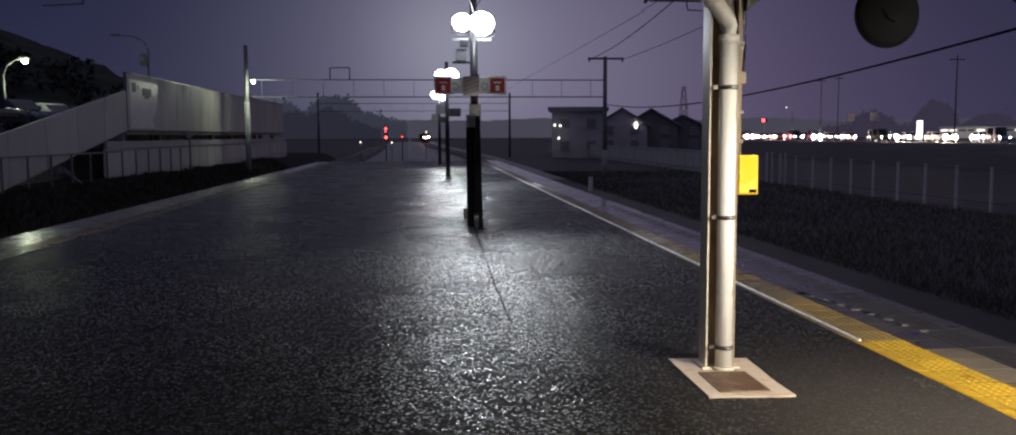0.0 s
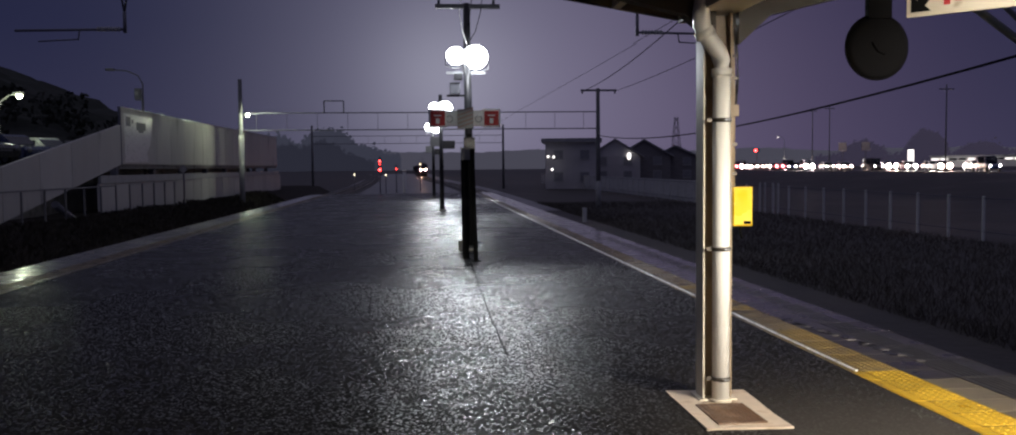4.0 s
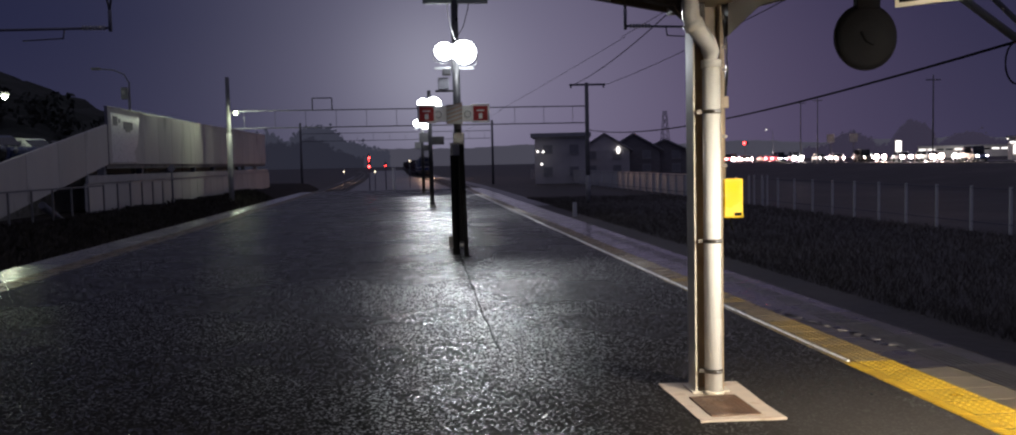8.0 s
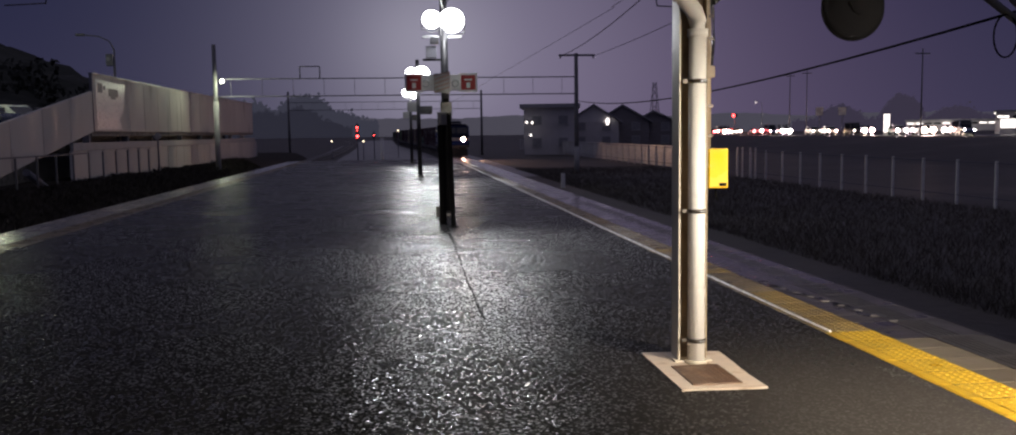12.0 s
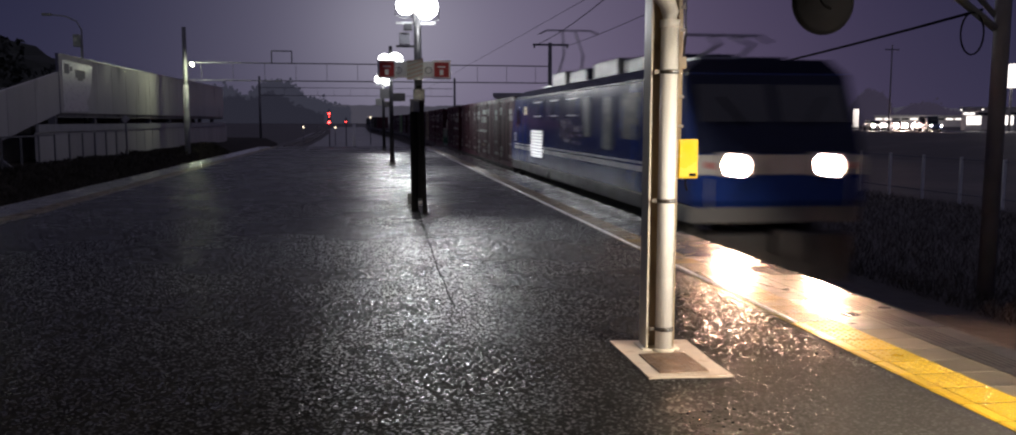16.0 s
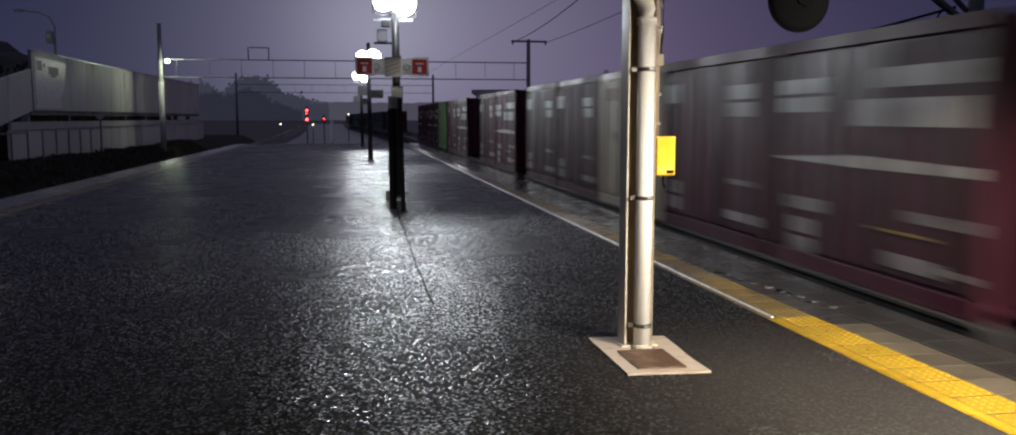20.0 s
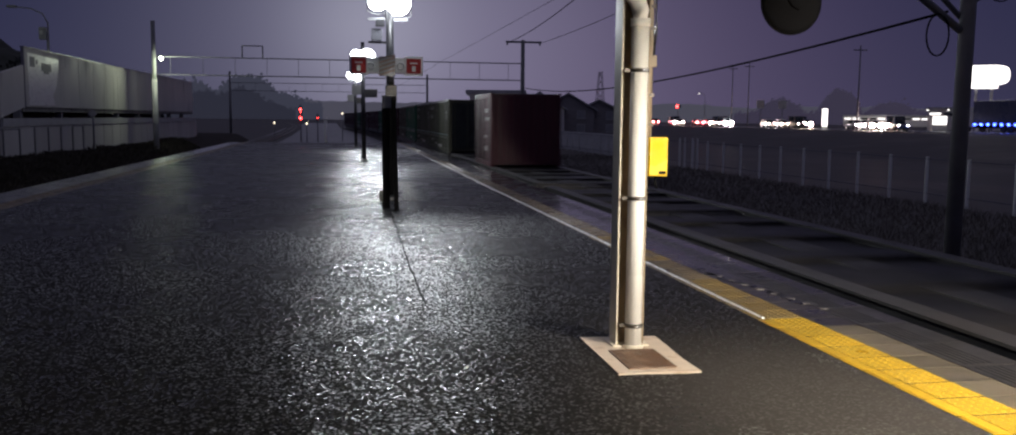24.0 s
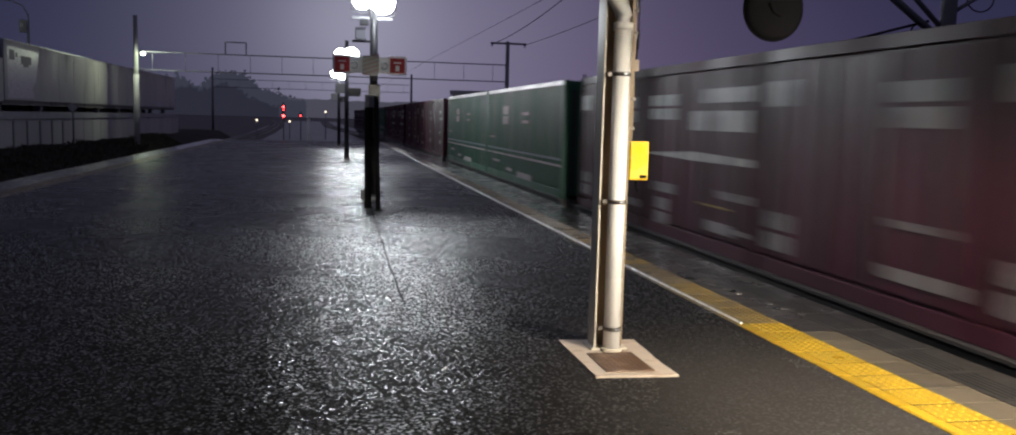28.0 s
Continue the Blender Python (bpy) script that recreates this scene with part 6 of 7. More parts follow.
def maroon(paint, kind, style):
    c, L, W, H = container_mesh(kind, paint)
    if style == 0:
        marked(c, [(0.05, 0.40, 0.68, 0.84)] + BIG_TEXT, L, W, H)
        made("stripe", MARK_WHITE, lambda bm: prism(bm, [(L / 2 - u * L, v * H) for u, v in ((0.03, 0.474), (0.48, 0.462), (0.96, 0.462), (0.96, 0.497), (0.50, 0.512), (0.03, 0.482))], "x", -W / 2 - 0.001, -W / 2 + 0.004), c, "white tapering stripe along the side")
        marked(c, [(0.09, 0.32, 0.25, 0.32), (0.13, 0.30, 0.06, 0.23), (0.72, 0.97, 0.28, 0.33), (0.64, 0.84, 0.10, 0.17), (0.86, 0.96, 0.12, 0.15)], L, W, H, MARK_FAINT, name="placard", label="pale data placard")
        marked(c, [(0.57, 0.81, 0.232, 0.245)], L, W, H, MARK_YELLOW, "yellow_line", "thin yellow line")
    elif style == 1:
        marked(c, [(0.66, 0.94, 0.66, 0.84), (0.04, 0.20, 0.74, 0.88)], L, W, H, MARK_FAINT)
        marked(c, [(0.68, 0.90, 0.31, 0.345), (0.06, 0.25, 0.10, 0.29), (0.67, 0.94, 0.12, 0.18)], L, W, H, MARK_FAINT, name="placard", label="pale data placard")
    else:
        marked(c, [(0.60, 0.92, 0.62, 0.68), (0.60, 0.80, 0.73, 0.80)], L, W, H, MARK_FAINT)
        marked(c, [(0.58, 0.80, 0.38, 0.43), (0.62, 0.82, 0.20, 0.28)], L, W, H, MARK_FAINT, name="placard", label="pale data placard")
    return c


def plain_box(paint, kind, stain):
    c, L, W, H = container_mesh(kind, paint)
    marked(c, [(0.10, 0.32, 0.78, 0.90), (0.60, 0.85, 0.18, 0.24)], L, W, H, stain, "lettering", "faded lettering block")
    if paint is CREAM_BOX:
        rng = random.Random(12)
        for cu, cv, ru, rv, m in ((0.30, 0.52, 0.10, 0.05, GRIME), (0.36, 0.47, 0.06, 0.03, GRIME), (0.62, 0.20, 0.12, 0.02, stain), (0.12, 0.34, 0.07, 0.018, stain), (0.80, 0.62, 0.05, 0.03, GRIME), (0.52, 0.12, 0.16, 0.015, stain)):
            ring = [(L / 2 - (cu + ru * rng.uniform(0.5, 1) * math.cos(k * 0.63)) * L, (cv + rv * rng.uniform(0.5, 1) * math.sin(k * 0.63)) * H) for k in range(10)]
            made("rust_streak" if m is stain else "grime_patch", m, lambda bm: prism(bm, ring, "x", -W / 2 - 0.001, -W / 2 + 0.004), c)
    return c


def long_box(paint, kind, logo):
    """A thirty-one-foot container with corrugated sides and twin lines low on the side."""
    L, W, H = 9.245, 2.45, 2.52
    c = thing("long_container", kind, "container", group="containers on the train")
    made("shell", paint, lambda bm: box(bm, -W / 2 + 0.05, W / 2 - 0.05, -L / 2 + 0.05, L / 2 - 0.05, 0.06, H - 0.03), c)
    for sx in (-1, 1):
        for sy in (-1, 1):
            x, y = sx * (W / 2 - 0.07), sy * (L / 2 - 0.07)
            boxed("corner_post", paint, c, (x - 0.07, x + 0.07, y - 0.07, y + 0.07, 0.0, H), 0.01)
        x = sx * (W / 2 - 0.04)
        boxed("bottom_rail", paint, c, (x - 0.04, x + 0.04, -L / 2 + 0.14, L / 2 - 0.14, 0.0, 0.17), 0.006)
        boxed("top_rail", GREY_BOX, c, (x - 0.04, x + 0.04, -L / 2 + 0.14, L / 2 - 0.14, H - 0.10, H), 0.006)

        def ribs(bm):
            corrugated(bm, sx * (W / 2 - 0.050), sx * (W / 2 - 0.018), -L / 2 + 0.14, L / 2 - 0.14, 0.17, H - 0.10, 44, sx * (W / 2 - 0.09))
        made("ribbed_side", paint, ribs, c)
    for sy in (-1, 1):
        def end(bm):
            ya, yb = sorted((sy * (L / 2 - 0.06), sy * (L / 2 - 0.01)))
            box(bm, -1.05, 1.05, ya * 0.999, (ya + yb) / 2, 0.2, H - 0.2)
        dr = made("end_door", SHADED_GREEN, end, c, "grimy end doors darkened for shade")
        for j in range(4):
            x = -0.9 + j * 0.6
            boxed("lock_rod", paint, dr, (x - 0.03, x + 0.03, *sorted((sy * (L / 2 - 0.06), sy * (L / 2 - 0.01))), 0.15, H - 0.15))
    boxed("roof_sheet", paint, c, (-W / 2 + 0.06, W / 2 - 0.06, -L / 2 + 0.1, L / 2 - 0.1, H - 0.035, H - 0.012))
    marked(c, [(0.02, 0.98, 0.315, 0.340)], L, W + 0.004, H, LINE_TEAL, "twin_line", "pale blue line along the side")
    marked(c, [(0.02, 0.98, 0.262, 0.285)], L, W + 0.004, H, MARK_DULL if not logo else None, "twin_line", "white line along the side")
    marked(c, [(0.06, 0.14, 0.44, 0.47), (0.27, 0.38, 0.60, 0.82), (0.55, 0.63, 0.70, 0.74), (0.55, 0.63, 0.62, 0.66)] if logo else [(0.04, 0.24, 0.82, 0.90), (0.05, 0.21, 0.63, 0.73), (0.88, 0.96, 0.62, 0.80)], L, W + 0.004, H, MARK_DULL)
    marked(c, [(0.12, 0.23, 0.17, 0.20), (0.34, 0.42, 0.10, 0.14), (0.50, 0.68, 0.06, 0.13)], L, W + 0.004, H, None, "placard", "pale data placard")
    return c


def tank_box():
    c = thing("tank_container", "white tank container in a green frame", "tank container", group="containers on the train")
    L, W, H = 3.715, 2.45, 2.50
    made("tank", TANK_STEEL, lambda bm: (rod(bm, (0, -1.45, 1.42), (0, 1.45, 1.42), 1.02, seg=36), sphere(bm, (0, -1.45, 1.42), 1.02, 36, 16, (1, 0.3, 1)), sphere(bm, (0, 1.45, 1.42), 1.02, 36, 16, (1, 0.3, 1))), c)
    for sx in (-1, 1):
        for sy in (-1, 1):
            x, y = sx * (W / 2 - 0.06), sy * (L / 2 - 0.06)
            boxed("corner_post", TANK_GREEN, c, (x - 0.06, x + 0.06, y - 0.06, y + 0.06, 0, 1.1), 0.008)
        x = sx * (W / 2 - 0.05)
        boxed("side_beam", TANK_GREEN, c, (x - 0.05, x + 0.05, -L / 2 + 0.1, L / 2 - 0.1, 0, 0.16), 0.008)
        boxed("skirt_panel", TANK_GREEN, c, (x - 0.02, x + 0.02, -L / 2 + 0.12, L / 2 - 0.12, 0.54, 1.12))
        for k in range(4):
            y = -1.2 + k * 0.8
            boxed("skirt_post", TANK_GREEN, c, (x - 0.03, x + 0.03, y - 0.10, y + 0.10, 0.1, 0.7))
        boxed("edge_strip", GALV, c, (x - 0.03, x + 0.03, -L / 2 + 0.1, L / 2 - 0.1, 1.12, 1.16))
    for sy in (-1, 1):
        boxed("end_beam", TANK_GREEN, c, (-1.1, 1.1, sy * 1.75 - 0.06, sy * 1.75 + 0.06, 0, 0.16))
    made("saddle", TANK_GREEN, lambda bm: [box(bm, -0.8, 0.8, y - 0.08, y + 0.08, 0.1, 0.62) for y in (-1.1, 1.1)], c)
    made("filler_hatch", GALV, lambda bm: rod(bm, (0, 0, 2.38), (0, 0, 2.55), 0.28, seg=16), c)
    return c


def bogie(parent, y, wheels=(-0.95, 0.95), gauge=0.56):
    b = made("bogie", UNDERFRAME, lambda bm: (box(bm, -0.95, -0.78, y - 1.4, y + 1.4, 0.36, 0.60, bevel=0.02), box(bm, 0.78, 0.95, y - 1.4, y + 1.4, 0.36, 0.60, bevel=0.02), box(bm, -0.9, 0.9, y - 0.22, y + 0.22, 0.42, 0.68)), parent)
    for dy in wheels:
        for sx in (-1, 1):
            made("wheel", RAIL, lambda bm: (rod(bm, (sx * gauge - 0.06, y + dy, 0.43), (sx * gauge + 0.06, y + dy, 0.43), 0.43, seg=24), rod(bm, (sx * gauge - 0.09, y + dy, 0.43), (sx * gauge + 0.09, y + dy, 0.43), 0.15, seg=12)), b)
    return b


def flat_wagon():
    """A container flat wagon, 20.2 m over its couplers."""
    w = thing("container_wagon", "wet grey container flat wagon", "wagon", group="wagons of the train")
    for sx in (-1, 1):
        x = sx * 1.17
        boxed("side_sill", SILL_PAINT, w, (x - 0.09, x + 0.09, -9.55, 9.55, 0.70, 1.0), 0.012)
        made("sill_lip", LIP_STEEL, lambda bm: (box(bm, x - 0.13, x + 0.13, -9.55, 9.55, 0.985, 1.015), box(bm, x - 0.12, x + 0.12, -9.55, 9.55, 0.69, 0.715)), w)
        for k in range(10):
            y = -8.9 + k * 1.98
            boxed("twist_lock", UNDERFRAME, w, (x - 0.10, x + 0.14, y - 0.07, y + 0.07, 0.80, 1.018))
        made("hand_grab", GALV, lambda bm: tube(bm, [(x * 1.06, -9.3, 0.75), (x * 1.06, -9.3, 0.55), (x * 1.06, -8.9, 0.55), (x * 1.06, -8.9, 0.75)], 0.014, 6), w)
    for k in range(10):
        boxed("deck_plate", DECK_STEEL, w, (-1.09, 1.09, -9.5 + k * 1.9, -9.5 + k * 1.9 + (1.2 if k % 2 else 0.6), 0.93, 0.985))
    boxed("deck_floor", DECK_STEEL, w, (-1.09, 1.09, -9.5, 9.5, 0.89, 0.925))
    boxed("centre_sill", UNDERFRAME, w, (-0.25, 0.25, -9.6, 9.6, 0.55, 0.95))
    for k in range(8):
        y = -8.4 + k * 2.4
        boxed("cross_member", UNDERFRAME, w, (-1.1, 1.1, y - 0.06, y + 0.06, 0.72, 0.95))
    for sy in (-1, 1):
        bogie(w, sy * 7.1)
        made("coupler", UNDERFRAME, lambda bm: (box(bm, -0.10, 0.10, min(sy * 9.5, sy * 9.95), max(sy * 9.5, sy * 9.95), 0.72, 0.96), box(bm, -0.19, 0.19, min(sy * 9.95, sy * 10.1), max(sy * 9.95, sy * 10.1), 0.68, 1.0)), w)
        boxed("end_beam", SILL_PAINT, w, (-1.2, 1.2, sy * 9.55 - 0.05, sy * 9.55 + 0.05, 0.70, 1.0))
    boxed("brake_gear", UNDERFRAME, w, (-0.8, 0.9, -1.2, 1.6, 0.32, 0.70), 0.03)
    boxed("air_reservoir", UNDERFRAME, w, (-0.9, -0.5, 2.2, 3.6, 0.36, 0.68), 0.1)
    return w


def locomotive():
    """A blue electric locomotive, 18.2 m long, cab at both ends."""
    e = thing("locomotive", "blue electric freight locomotive with a white front band and twin headlights", "locomotive")
    hl, W, BZ, TZ = 8.85, 1.40, 1.11, 3.42

    def shell(bm):
        out = [(-hl + 0.10, BZ + 0.24), (-hl, BZ + 0.35), (-hl, 2.05), (-hl + 0.22, 2.55), (-hl + 0.62, TZ), (hl - 0.62, TZ), (hl - 0.22, 2.55), (hl, 2.05), (hl, BZ + 0.35), (hl - 0.10, BZ + 0.24)]
        prism(bm, out, "x", -W, W)
        bmesh.ops.bevel(bm, geom=[g for g in bm.edges if abs(g.verts[0].co.x - g.verts[1].co.x) < 0.01], offset=0.05, segments=3, affect="EDGES")
    made("body", LOCO_BLUE, shell, e)
    boxed("lower_band", LOWER_GREY, e, (-W - 0.004, W + 0.004, -hl + 0.10, hl - 0.10, BZ, BZ + 0.255), 0.01, "light grey lower band")
    made("roof", LOCO_NAVY, lambda bm: prism(bm, [(-W + 0.03, TZ - 0.02), (W - 0.03, TZ - 0.02), (W - 0.35, TZ + 0.22), (-W + 0.35, TZ + 0.22)], "y", -hl + 0.65, hl - 0.65), e)
    for sx in (-1, 1):
        xa, xb = sorted((sx * W, sx * (W + 0.006)))
        for z0, z1 in ((1.765, 1.865), (1.905, 1.945)):
            boxed("stripe", STRIPE_WHITE, e, (xa, xb, -hl + 0.5, hl - 0.5, z0, z1), label="white stripe along the body")
        boxed("gutter", LOCO_NAVY, e, (*sorted((sx * (W - 0.01), sx * (W + 0.03))), -hl + 0.7, hl - 0.7, TZ - 0.05, TZ - 0.02))
        for y0, y1, z0, z1 in ((-2.43, -1.80, 2.32, 3.19), (-4.30, -3.50, 2.08, 3.16), (-6.10, -4.92, 2.33, 3.19)):
            g = boxed("grille_frame", LOCO_NAVY, e, (*sorted((sx * (W - 0.01), sx * (W + 0.012))), y0, y1, z0, z1))

            n = int((z1 - z0) / 0.085)
            for k in range(n):
                z = z0 + (z1 - z0) * (k + 0.5) / n
                boxed("slat", LOCO_NAVY, g, (*sorted((sx * (W + 0.010), sx * (W + 0.030))), y0 + 0.04, y1 - 0.04, z - 0.016, z + 0.016))
        lv = boxed("louvre_frame", LOCO_NAVY, e, (*sorted((sx * (W - 0.01), sx * (W + 0.012))), 3.05, 4.98, 1.61, 2.40), label="large bright louvre low on the side")
        for k in range(9):
            z = 1.655 + 0.087 * k
            made("slat", GALV, lambda bm: prism(bm, [(sx * (W + 0.008), z + 0.036), (sx * (W + 0.014), z + 0.036), (sx * (W + 0.050), z - 0.024), (sx * (W + 0.044), z - 0.030)], "y", 3.09, 4.94), lv, "bare metal slat")
        for y0, y1 in ((-1.07, -0.05), (1.25, 2.05), (3.45, 4.55)):
            uw = boxed("upper_window", LOCO_BLUE, e, (*sorted((sx * (W - 0.01), sx * (W + 0.010))), y0, y1, 2.80, 3.20))
            for z in (2.80, 3.20):
                boxed("window_ledge", GALV, uw, (*sorted((sx * W, sx * (W + 0.025))), y0, y1, z - 0.014, z + 0.014))
        for y in (-7.4, 7.4):
            f = boxed("cab_window", LOCO_BLUE, e, (*sorted((sx * (W - 0.01), sx * (W + 0.012))), y - 0.42, y + 0.42, 2.42, 3.08), 0.008)
            boxed("pane", GLASS_DARK, f, (*sorted((sx * (W + 0.008), sx * (W + 0.018))), y - 0.36, y + 0.36, 2.48, 3.02))
            boxed("cab_door", LOCO_BLUE, e, (*sorted((sx * (W - 0.01), sx * (W + 0.010))), y * 0.86 - 0.32, y * 0.86 + 0.32, 2.0, 3.2), 0.01)
            for dy in (-0.42, 0.42):
                made("handrail", LOCO_BLUE, lambda bm: rod(bm, (sx * (W + 0.05), y * 0.86 + dy, 1.4), (sx * (W + 0.05), y * 0.86 + dy, 2.6), 0.016, seg=6), e)
        # warm reflection on this window, put in as a dim emission
        lit = boxed("lit_side_window", REFLECTION_GLOW, e, (*sorted((sx * (W + 0.0), sx * (W + 0.020))), 5.93, 6.20, 2.86, 3.10), label="small side window with a warm reflection as dim glow")
        made("glazing_bar", LOCO_NAVY, lambda bm: (box(bm, *sorted((sx * (W + 0.018), sx * (W + 0.026))), 6.06, 6.08, 2.86, 3.10), box(bm, *sorted((sx * (W + 0.018), sx * (W + 0.026))), 5.93, 6.20, 2.975, 2.990)), lit)
        pp = made("picture_panel", PICTURE, lambda bm: prism(bm, [(0.25 + 0.62 * math.cos(a), 2.44 + 0.33 * math.sin(a) + 0.04 * math.sin(3 * a)) for a in np.linspace(0, 6.1, 22)], "x", *sorted((sx * W, sx * (W + 0.006)))), e, "dull pinkish picture on the side")
        for y0, y1, z0, z1, mm in ((-1.5, -0.35, 2.42, 2.56, PICTURE), (-1.45, -0.2, 2.28, 2.38, PICTURE_RED), (-1.5, -0.4, 2.12, 2.19, PICTURE)):
            boxed("picture_bar", mm, pp, (*sorted((sx * W, sx * (W + 0.006))), y0, y1, z0, z1))
        boxed("white_plate", MARK_WHITE, e, (*sorted((sx * W, sx * (W + 0.008))), 7.95, 8.25, 2.0, 2.3))
        boxed("side_frame", UNDERFRAME, e, (*sorted((sx * 0.9, sx * 1.15)), -7.8, 7.8, 0.62, 1.16))
    for sy in (-1, 1):
        y0 = sy * hl
        made("front_mask", LOCO_NAVY, lambda bm: (prism(bm, [(sy * (hl - 0.02), 2.18), (sy * (hl + 0.008), 2.18), (sy * (hl - 0.205), 2.62), (sy * (hl - 0.575), 3.40), (sy * (hl - 0.64), 3.40), (sy * (hl - 0.26), 2.56)], "x", -W + 0.06, W - 0.06)), e, "dark panel round the windscreen")
        boxed("front_band", LOCO_GREY, e, (-W + 0.02, W - 0.02, *sorted((y0 - sy * 0.02, y0 + sy * 0.012)), 1.86, 2.16), 0.004, "white band across the front")
        for sx in (-1, 1):
            ws = made("windscreen", GLASS_DARK, lambda bm: prism(bm, [(sy * (hl - 0.245), 2.66), (sy * (hl - 0.50), 3.22), (sy * (hl - 0.46), 3.24), (sy * (hl - 0.20), 2.66)], "x", *sorted((sx * 0.06, sx * 1.22))), e)
            made("wiper", BLACK_IRON, lambda bm: rod(bm, (sx * 0.5, sy * (hl - 0.15), 2.6), (sx * 0.85, sy * (hl - 0.36), 3.05), 0.014, seg=6), ws)
            ho = made("headlight_case", LOCO_GREY, lambda bm: box(bm, *sorted((sx * 0.50, sx * 1.02)), *sorted((y0, y0 + sy * 0.06)), 1.83, 2.20, bevel=0.02), e)
            made("headlight", HEAD_GLOW if sy < 0 else GALV, lambda bm: rod(bm, (sx * 0.745, y0 + sy * 0.03, 2.00), (sx * 0.745, y0 + sy * 0.066, 2.00), 0.165, 0.165, 24), ho, "dazzling warm headlight" if sy < 0 else "")

            # added hood, keeps the strong glow from spilling sideways onto the platform
            def hood(bm):
                rings = [[bm.verts.new((sx * 0.745 + r * math.cos(k * math.tau / 24), y0 + sy * d, 2.00 + r * math.sin(k * math.tau / 24))) for k in range(24)] for r, d in ((0.172, 0.03), (0.176, 0.15), (0.188, 0.15), (0.188, 0.03))]
                for ra, rb in zip(rings, rings[1:] + rings[:1]):
                    for k in range(24):
                        bm.faces.new((ra[k], ra[(k + 1) % 24], rb[(k + 1) % 24], rb[k])).smooth = True
            made("headlight_hood", LOCO_NAVY, hood, ho, "added short dark hood cutting the headlight's side light")
            made("tail_light", RED_ENAMEL, lambda bm: rod(bm, (sx * 1.14, y0 + sy * 0.01, 2.00), (sx * 1.14, y0 + sy * 0.04, 2.00), 0.06, seg=12), e)
            made("front_handrail", GALV, lambda bm: rod(bm, (sx * 1.15, y0 + sy * 0.06, 1.35), (sx * 1.15, y0 + sy * 0.06, 1.8), 0.016, seg=6), e)
        boxed("snow_plough", UNDERFRAME, e, (-1.2, 1.2, *sorted((sy * (hl - 0.3), sy * (hl + 0.05))), 0.18, 0.95), 0.04)
        made("coupler", UNDERFRAME, lambda bm: (box(bm, -0.12, 0.12, *sorted((sy * hl, sy * (hl + 0.25))), 0.72, 0.98), box(bm, -0.2, 0.2, *sorted((sy * (hl + 0.2), sy * (hl + 0.38))), 0.68, 1.02)), e)
        made("air_hose", RUBBER, lambda bm: tube(bm, [(0.5, sy * (hl + 0.02), 0.9), (0.5, sy * (hl + 0.16), 0.75), (0.45, sy * (hl + 0.18), 0.5)], 0.03, 8), e)
        boxed("roof_light_box", LOCO_NAVY, e, (-0.35, 0.35, *sorted((sy * (hl - 0.66), sy * (hl - 1.1))), TZ, TZ + 0.26), 0.03)
    for k, (y0, y1, h) in enumerate(((-5.0, -3.2, 0.34), (-2.6, -0.4, 0.42), (0.3, 2.2, 0.36), (2.8, 4.6, 0.42))):
        boxed("roof_equipment", ROOF_GREY if k % 2 else LOCO_NAVY, e, (-0.85, 0.85, y0, y1, TZ + 0.2, TZ + 0.2 + h), 0.04)
    for y in (-6.4, 6.2):
        p = boxed("pantograph_base", GALV, e, (-0.7, 0.7, y - 0.6, y + 0.6, TZ + 0.26, TZ + 0.34), 0.01)
        up = 1.75 if y > 0 else 0.45
        made("pantograph_arm", STEEL_DARK, lambda bm: (rod(bm, (-0.4, y + 0.3, TZ + 0.34), (-0.3, y - 0.6, TZ + 0.3 + up * 0.55), 0.03, seg=6), rod(bm, (0.4, y + 0.3, TZ + 0.34), (0.3, y - 0.6, TZ + 0.3 + up * 0.55), 0.03, seg=6), rod(bm, (-0.3, y - 0.6, TZ + 0.3 + up * 0.55), (-0.2, y + 0.1, TZ + 0.3 + up), 0.025, seg=6), rod(bm, (0.3, y - 0.6, TZ + 0.3 + up * 0.55), (0.2, y + 0.1, TZ + 0.3 + up), 0.025, seg=6)), p)
        made("pantograph_head", STEEL_DARK, lambda bm: (tube(bm, [(-0.95, y + 0.1, TZ + 0.2 + up), (-0.7, y + 0.1, TZ + 0.32 + up), (0.7, y + 0.1, TZ + 0.32 + up), (0.95, y + 0.1, TZ + 0.2 + up)], 0.025, 6)), p)
    for y in (-6.3, 0.0, 6.3):
        bogie(e, y, (-1.15, 1.15))
    return e


# first of each kind, then copies
KINDS = {
    "m0": lambda: maroon(MAROON, "maroon steel container with white lettering and stripe", 0),
    "m1": lambda: maroon(MAROON, "plain dark maroon steel container with a white label", 1),
    "r": lambda: maroon(RED_MAROON, "dull red steel container with few markings", 2),
    "c": lambda: plain_box(CREAM_BOX, "stained cream steel container with rust streaks", surface("rust_stain", (0.34, 0.25, 0.16), 0.6, vary=0.3)),
    "l": lambda: plain_box(LIME_BOX, "pale green steel container", MARK_WHITE),
    "t": tank_box,
    "G": lambda: long_box(GREEN_BOX, "long green corrugated container with pale twin lines", True),
    "O": lambda: long_box(OLIVE_BOX, "long faded olive corrugated container with pale twin lines", False),
}
first = {}


def load(kind, s):
    if kind not in first:
        ob = first[kind] = KINDS[kind]()
    else:
        ob = copy_thing(first[kind], pose(0, 0, 0))
    return on_train(ob, s, DECK)


